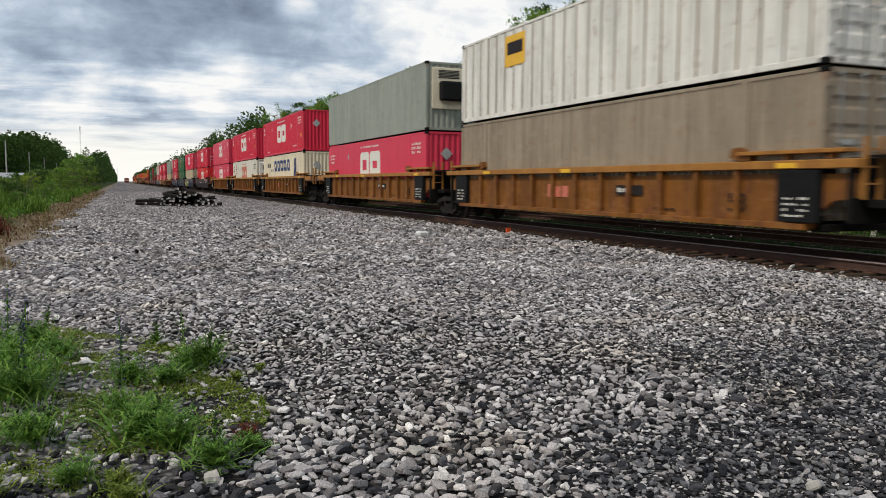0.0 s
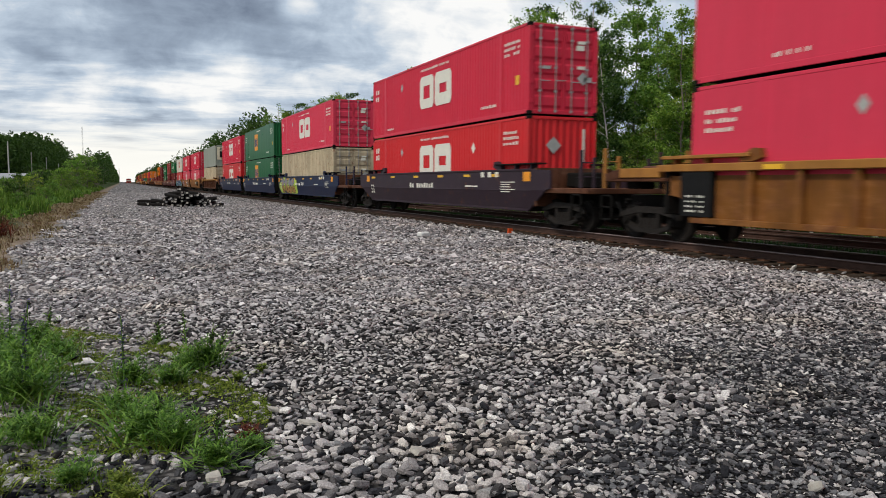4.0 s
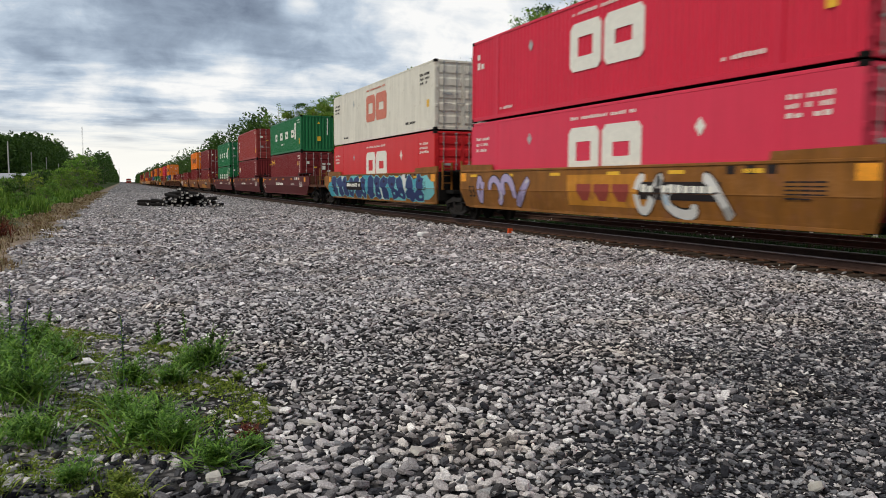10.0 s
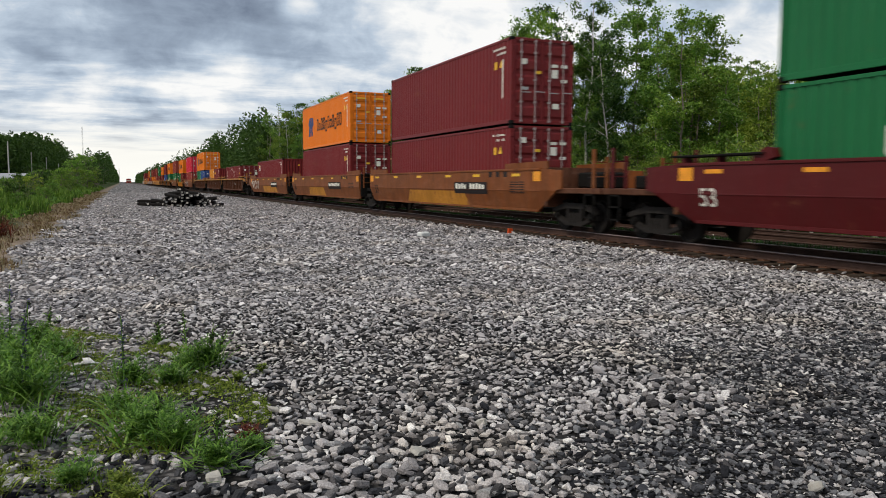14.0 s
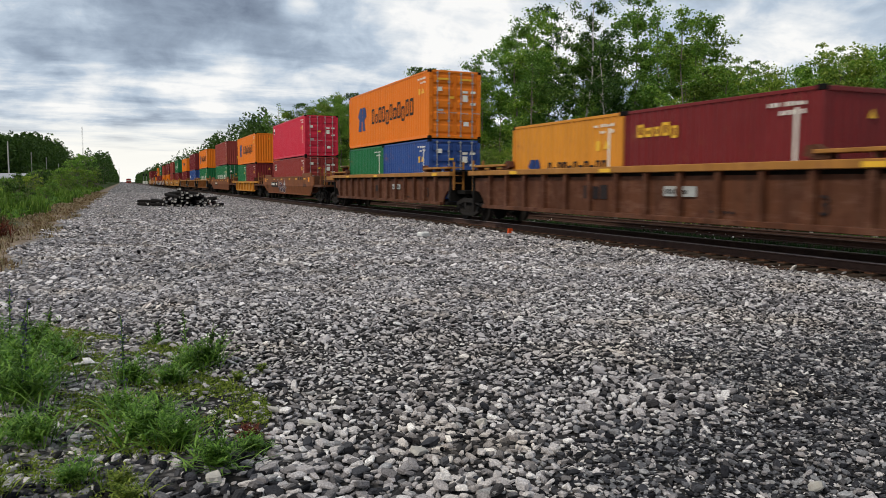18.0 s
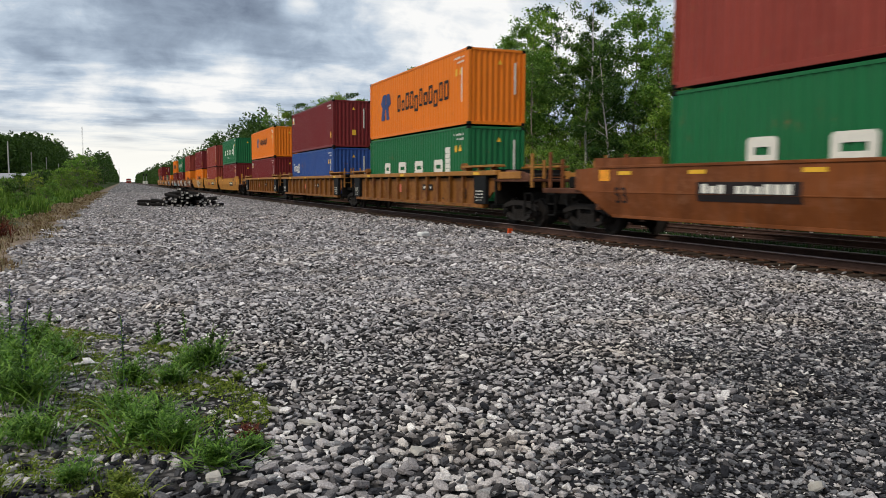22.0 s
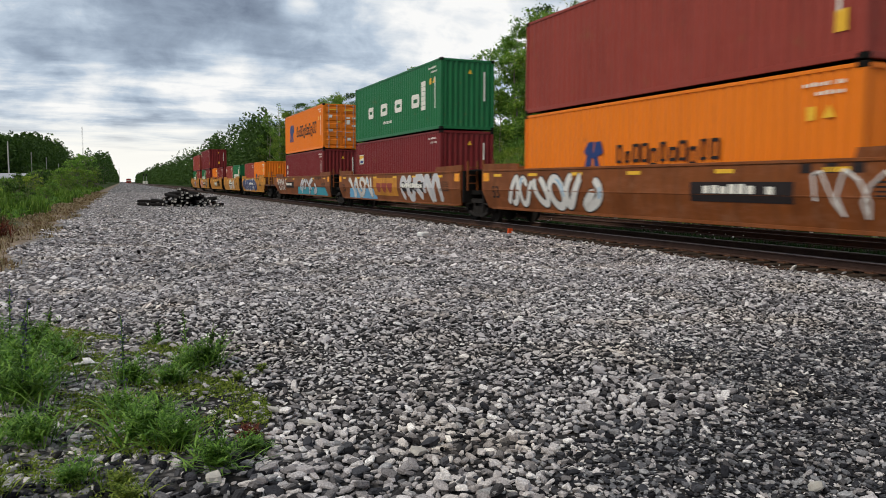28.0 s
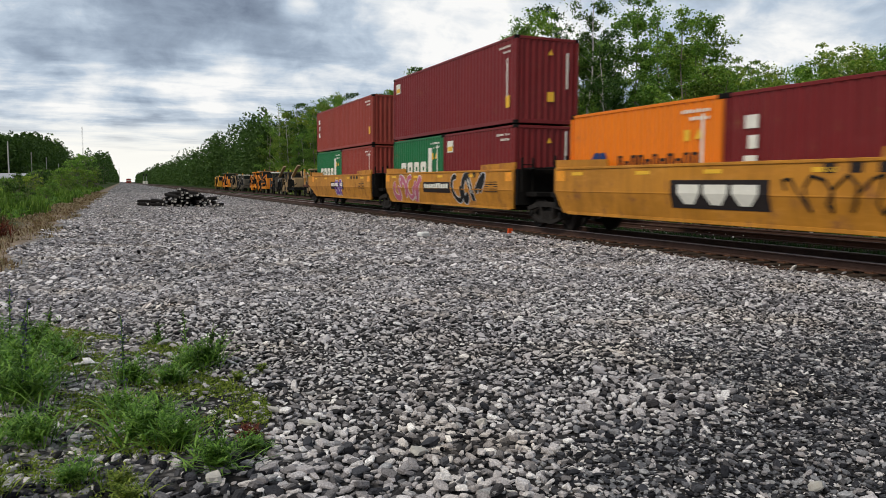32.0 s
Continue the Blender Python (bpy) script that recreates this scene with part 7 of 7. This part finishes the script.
def build_weeds():
    B, T = "tall blue-flowered weed rooted in the ballast", "dense tuft of narrow green leaves in the stones"
    weed(-0.01, 5.25, 1, 60, 0.30, 0.014, 0.75, B, ((0.66, -0.02, 0.1, True),))
    weed(0.08, 4.72, 2, 110, 0.33, 0.015, 0.75, T, ((0.24, 0.1, 0.05, False),))
    weed(0.20, 5.05, 3, 70, 0.24, 0.013, 0.85, T)
    weed(0.63, 6.55, 4, 120, 0.30, 0.011, 1.0, T, ((0.36, 0.05, 0.02, False), (0.3, 0.16, 0.0, False)))
    weed(0.48, 6.45, 5, 70, 0.26, 0.010, 1.0, T, ((0.46, -0.03, 0.3, False),))
    weed(0.30, 6.05, 6, 80, 0.24, 0.012, 0.9, T)
    weed(0.43, 4.08, 7, 80, 0.26, 0.011, 0.55, "spreading rosette of green leaves with one upright stalk", ((0.30, 0.0, 0.0, False),))
    weed(0.64, 4.22, 8, 40, 0.17, 0.010, 0.5, T)
    weed(-0.50, 4.85, 9, 100, 0.28, 0.011, 0.8, T, ((0.30, 0.12, 0.1, False),))
    weed(-0.62, 5.0, 10, 60, 0.22, 0.012, 0.7, T)
    weed(-0.86, 6.65, 11, 150, 0.46, 0.012, 1.1, B, ((0.74, 0.03, 0.1, True), (0.62, 0.16, 0.05, True), (0.55, -0.12, 0.1, False)))
    weed(-1.05, 7.15, 12, 130, 0.44, 0.012, 1.1, T, ((0.6, 0.0, 0.1, True),))
    weed(-0.74, 7.75, 13, 130, 0.36, 0.012, 1.0, T, ((0.4, 0.1, 0.1, False),))
    weed(-0.55, 7.35, 14, 90, 0.30, 0.010, 0.95, T)
    weed(-1.3, 8.3, 15, 130, 0.40, 0.012, 1.0, T, ((0.55, 0.0, 0.0, False),))
    weed(-0.95, 6.2, 16, 120, 0.36, 0.011, 1.05, T)
    weed(-0.27, 4.1, 17, 60, 0.17, 0.008, 1.0, T)
    weed(-0.04, 3.95, 18, 36, 0.15, 0.010, 0.7, "small pale-green rosette in the stones", (), LIME)
    weed(-0.02, 3.72, 19, 30, 0.16, 0.011, 0.6, "small pale-green rosette in the stones", (), LIME)
    weed(-0.62, 4.05, 20, 46, 0.15, 0.009, 0.8, T, (), LIME)
    weed(0.66, 4.50, 21, 46, 0.12, 0.010, 0.4, "small dead red-brown weed among the stones", (), RUSTLEAF)
    weed(0.28, 7.6, 22, 26, 0.14, 0.009, 0.9, T, ((0.22, 0.0, 0.0, False),))
    weed(0.78, 5.9, 23, 22, 0.12, 0.009, 0.6, T, (), LIME)
    weed(1.0, 6.1, 24, 16, 0.10, 0.008, 0.6, T, (), LIME)
    weed(-1.6, 9.2, 25, 120, 0.42, 0.012, 1.05, T)
    weed(-1.35, 6.6, 26, 120, 0.46, 0.012, 1.05, T)
    for k, (x, y) in enumerate(((-3.1, 24.3), (-3.35, 25.6), (-3.0, 22.9), (-3.6, 27.5))):
        weed(x, y, 60 + k, 70, 0.5, 0.02, 1.15, "dry red-brown dock at the edge of the verge", ((0.6, 0.05, 0.0, False),), RUSTLEAF)
    for k, (x, y, h) in enumerate(((-0.66, 5.75, 0.50), (-0.70, 6.35, 0.52), (0.02, 6.2, 0.24), (0.25, 4.5, 0.26))):
        weed(x, y, 40 + k, 120, h, 0.011, 1.05, "tall dense clump of green leafy weeds" if h > 0.33 else T, ((h * 1.25, 0.03, 0.0, k % 3 == 0),) if h > 0.33 else ())
    rng = np.random.default_rng(8)
    p = np.column_stack([rng.uniform(-2.0, 1.1, 110000), rng.uniform(3.3, 9.0, 110000)])
    lump = np.sin(p[:, 0] * 5.1 + 1.3 * np.sin(p[:, 1] * 3)) * np.sin(p[:, 1] * 4.3 + p[:, 0] * 2) + rng.normal(0, 0.3, len(p))
    p = p[(green_patch(p[:, 0], p[:, 1]) > 0.45) & (lump > 0.9 * sstep(4.9, 3.9, p[:, 1]))]
    q = np.column_stack([p, ground_z(p[:, 0], p[:, 1]) + 0.012 + 0.02 * rng.uniform(0, 1, len(p))])
    V, F = leaf_quads(rng, q, np.full(len(q), 0.020))
    k = len(V)
    V2, F2 = blades(rng, q[::9], np.full(len(q[::9]), 0.05), np.full(len(q[::9]), 0.002), 0.9)
    ob = new("ground_cover", raw_mesh("ground_cover", np.concatenate([V, V2]), np.concatenate([F, F2 + k]), LIME))
    tagged(ob, "low yellow-green moss and seedlings between the stones", "ground cover", kind="stuff")
    pale = plain("pale limestone", (0.40, 0.37, 0.325), 0.9, 0, 0.25, 20)
    dark = plain("dark basalt", (0.05, 0.05, 0.055), 0.85, 0, 0.3, 20)
    for x, y, s, mt, lb in ((1.49, 3.85, 0.048, pale, "pale angular limestone lump"), (0.385, 3.86, 0.042, pale, "rounded pale stone beside the weeds"), (3.2, 2.68, 0.036, pale, "tan stone on the dark gravel"), (1.62, 3.98, 0.04, dark, "dark stone lying on the ballast"), (1.05, 4.6, 0.04, pale, "pale angular limestone lump"), (2.05, 4.2, 0.04, pale, "pale angular limestone lump"), (0.9, 5.0, 0.035, pale, "pale angular limestone lump"), (0.95, 4.25, 0.035, dark, "dark stone lying on the ballast")):
        V, F = stones(rng, np.array([[0, 0, s * 0.45]]), np.array([s]))
        tagged(new("stone", raw_mesh("stone", V, F, mt)), lb, "stone", "single large stones").matrix_basis = pose(x, y, float(ground_z(x, y)) + 0.02)


build_weeds()


# ---- things on the ballast ----
def build_pile():
    rng = random.Random(6)
    end = plain("weathered grey tie end", (0.42, 0.39, 0.35), 0.9, 0, 0.4, 9)
    body = plain("old black creosoted timber", (0.014, 0.012, 0.011), 0.9, 0, 0.5, 5)
    m = MB().box(-0.11, 0.11, -1.25, 1.25, 0, 0.18, 0.035)
    tie = m.mesh("old_tie", body)
    e = MB().box(-0.07, 0.07, -1.256, -1.248, 0.035, 0.145, 0.003).mesh("end_grain", end)
    z0 = float(ground_z(4, 50)) + 0.05
    for row, (a, b) in enumerate(((0.1, 4.0), (0.5, 3.7), (0.95, 3.4), (1.2, 2.9), (1.4, 2.5), (1.6, 2.2))):
        x = a
        while x < b:
            ob = thing("old_railway_tie", pose(1.75 + x + rng.uniform(-0.05, 0.05), 52.4 - x * 0.72 + rng.uniform(-0.5, 0.5), z0 + row * 0.175 + 0.03, rng.uniform(-4, 4), rng.uniform(-20, 20), rng.uniform(-17, 17)), "old black creosoted timber tie in a heap", "railway tie", "heap of old ties")
            part("timber", tie, body, ob)
            part("end_grain", e, end, ob, "weathered grey sawn end")
            x += 0.30 + rng.uniform(0, 0.08)
    for k, (x, y, z, r) in enumerate(((1.75, 51.4, 0.0, 40), (2.0, 51.8, 0.184, 58))):
        ob = thing("old_railway_tie", pose(x, y, z0 + z, 0, 0, r), "old black creosoted timber tie lying askew", "railway tie", "heap of old ties")
        part("timber", tie, body, ob)
        part("end_grain", e, end, ob)


build_pile()
bag = thing("white_block", pose(7.93, 20.15, float(ground_z(7.93, 20.15)) + 0.03, 0, 0, 20), "dirty white block lying on the ballast", "block")
part("body", MB().box(-0.18, 0.18, -0.11, 0.11, 0, 0.15, 0.04), plain("dirty white plastic", (0.66, 0.65, 0.62), 0.5, 0, 0.12, 8), bag)
mk = thing("rail_marker", pose(11.56, 21.7, float(ground_z(11.56, 21.7)), 0, 0, 12), "bright orange-red marker beside the rail", "marker")
MK = plain("fluorescent orange plastic", (0.75, 0.10, 0.02), 0.5, 0, 0.15, 9)
part("plate", MB().prism([(-0.10, 0.0), (0.10, 0.0), (0.085, 0.19), (-0.085, 0.19)], -0.02, 0.02, 1), MK, mk)
part("foot", MB().box(-0.12, 0.12, -0.07, 0.07, 0, 0.025, 0.006), MK, mk)


# ---- maintenance machines on the siding ----
GLASS, _N, _b = material("machine window glass")
_b.inputs["Base Color"].default_value = (0.03, 0.035, 0.04, 1)
_b.inputs["Roughness"].default_value = 0.08
MY = paint("machine yellow", (0.62, 0.30, 0.03), 0.25, 0.3, 0.5)
MO = paint("machine orange", (0.72, 0.24, 0.02), 0.2, 0.25, 0.5)
MT = paint("machine tan", (0.34, 0.23, 0.12), 0.3, 0.3, 0.55)
MG = paint("machine grey", (0.10, 0.085, 0.065), 0.4, 0.4, 0.5)


def machine(y, kind, c, roof, seed):
    rng = random.Random(seed)
    m = thing("track_machine", pose(TRACK2_X, y, RAIL), {MY: "yellow", MO: "orange", MT: "tan", MG: "dark grey"}[c] + " track maintenance machine parked on the siding", "rail vehicle", "track machines on the siding")
    half = {"tamper": 4.2, "tractor": 2.6, "spiker": 3.0, "crane": 3.4}[kind]
    part("frame", MB().box(-1.15, 1.15, -half, half, 0.62, 0.92, 0.03), c if kind != "crane" else GRIME, m)
    for s in (-1, 1):
        for e in (-1, 1):
            part("wheel", MB().lathe(s * 0.75, e * (half - 0.7), 0.38, [(-0.07, 0.14), (-0.07, 0.40), (-0.03, 0.38), (0.07, 0.36), (0.07, 0.14)][::-1], 16), STEEL, m)
    cy = {"tamper": 1.6, "tractor": -0.9, "spiker": 0.8, "crane": 1.2}[kind]
    cab = part("cab", MB().box(-1.05, 1.05, cy - 0.85, cy + 0.85, 0.92, 1.75, 0.04), c, m)
    top = rng.uniform(2.35, 2.9)
    for x in (-1.0, 1.0):
        for q in (-0.8, 0.8):
            part("cab_post", MB().box(x - 0.05, x + 0.05, cy + q - 0.05, cy + q + 0.05, 1.75, top), c, cab)
        part("window", MB().box(x - 0.015, x + 0.015, cy - 0.75, cy + 0.75, 1.77, top - 0.03), GLASS, cab)
    for q in (-0.8, 0.8):
        part("window", MB().box(-0.94, 0.94, cy + q - 0.015, cy + q + 0.015, 1.77, top - 0.03), GLASS, cab)
    part("cab_roof", MB().box(-1.2, 1.2, cy - 1.05, cy + 1.05, top, top + 0.13, 0.04), roof, cab)
    part("beacon", MB().rod((-0.6, cy - 0.4, top + 0.13), (-0.6, cy - 0.4, top + 0.33), 0.07, 0.05, 8), MARK_O, cab)
    hy = cy + (2.2 if cy < 0 else -2.2)
    hood = part("engine_hood", MB().box(-0.8, 0.8, hy - 1.0, hy + 1.0, 0.92, 1.95, 0.08), c, m)
    for k in range(5):
        part("grille_slat", MB().box(-0.83, -0.8, hy - 0.7 + k * 0.28, hy - 0.55 + k * 0.28, 1.1, 1.7), GRIME, hood)
    part("exhaust", MB().rod((0.3, hy, 1.95), (0.3, hy, 2.9), 0.06, n=8), STEEL, hood)
    for k in range(3):
        w = rng.uniform(-1.0, 0.6)
        part("work_head", MB().box(-1.2, -0.75, w - 0.2 + k * 0.3, w + k * 0.3, 0.35, 1.5 + 0.3 * k, 0.03), (c, GRIME, MG)[k], m)
        part("hydraulic_ram", MB().rod((-0.95, w + k * 0.3, 1.2), (-0.7, w + 0.4 + k * 0.2, 2.1), 0.05, 0.04, 8), GALV, m)
    part("ladder", MB().box(-1.25, -1.19, cy + 0.9, cy + 0.94, 0.4, 1.9).box(-1.25, -1.19, cy + 1.3, cy + 1.34, 0.4, 1.9).box(-1.24, -1.2, cy + 0.94, cy + 1.3, 0.7, 0.74).box(-1.24, -1.2, cy + 0.94, cy + 1.3, 1.1, 1.14).box(-1.24, -1.2, cy + 0.94, cy + 1.3, 1.5, 1.54), c, m)
    for k in range(7):
        q, z = rng.uniform(-half, half), rng.uniform(0.7, 2.2)
        part("hose", MB().rod((-1.15, q, z), (-1.1 + rng.uniform(-0.2, 0.2), q + rng.uniform(-1.2, 1.2), z + rng.uniform(-0.6, 0.7)), 0.05, 0.04, 6), (BLACK, STEEL, c)[k % 3], m)
    for k in range(6):
        q, z, h = rng.uniform(-half, half - 0.5), rng.uniform(0.4, 1.5), rng.uniform(0.25, 0.8)
        part("tool_box", MB().box(-1.27, -0.9, q, q + rng.uniform(0.2, 0.6), z, z + h, 0.03), (BLACK, GRIME, c, BLACK)[k % 4], m)
    if kind in ("tractor", "spiker"):
        for e in (-1, 1):
            part("boom", MB().rod((-0.9, cy + 0.4, 1.6), (-1.0, e * half, 2.4), 0.09, 0.07, 8).rod((-1.0, e * half, 2.4), (-1.0, e * (half + 0.6), 0.8), 0.07, 0.06, 8), c, m)
        part("thick_hose", MB().rod((-0.9, -half + 0.3, 1.0), (-0.9, 0.2, 2.3), 0.10, 0.08, 8), BLACK, m)
        tyre = MB().lathe(-1.02, cy + 1.6, 0.95, [(-0.16, 0.3), (-0.16, 0.62), (-0.10, 0.68), (0.10, 0.68), (0.16, 0.62), (0.16, 0.3)][::-1], 18)
        part("drum", tyre, BLACK, m)
    if kind == "crane":
        part("boom", MB().prism([(half - 0.4, 1.0), (half - 0.1, 1.0), (-half + 0.5, 3.3), (-half + 0.2, 3.2)], -0.7, -0.4), MT, m, "tan slanted loading boom")
        part("conveyor", MB().prism([(-half, 0.95), (-half + 0.5, 0.95), (0.5, 2.6), (0.1, 2.7)], 0.3, 0.8), MT, m)
        part("white_tank", MB().rod((-0.3, half - 1.6, 1.5), (0.5, half - 1.6, 1.5), 0.45, n=14), MARK_W, m)
    if kind == "tamper":
        part("canopy", MB().box(-1.3, 1.3, -half, -0.2, 3.2, 3.3, 0.04), roof, m, "pale yellow canopy roof")
        for x in (-1.2, 1.2):
            for q in (-half + 0.15, -0.4):
                part("canopy_post", MB().box(x - 0.05, x + 0.05, q - 0.05, q + 0.05, 0.92, 3.2), c, m)
    return m


machine(151.0, "tractor", MY, MT, 1)
machine(138.0, "spiker", MO, MG, 2)
machine(127.5, "tractor", MT, MG, 3)
machine(119.5, "spiker", MG, MARK_W, 4)
machine(107.0, "tractor", MO, MO, 5)
machine(100.0, "spiker", MO, MT, 6)
machine(90.5, "crane", MG, MARK_W, 7)
machine(83.0, "crane", MT, MG, 8)
machine(71.0, "spiker", MT, MT, 9)
machine(58.5, "tamper", MY, paint("pale yellow roof", (0.70, 0.55, 0.25), 0.1, 0.2, 0.5), 10)


def motions():
    for ob, P, z in RIDERS:
        walk(ob, [(t, pose(TRACK_X, P - s, z)) for t, s in zip(S_T, S_Y)])


motions()
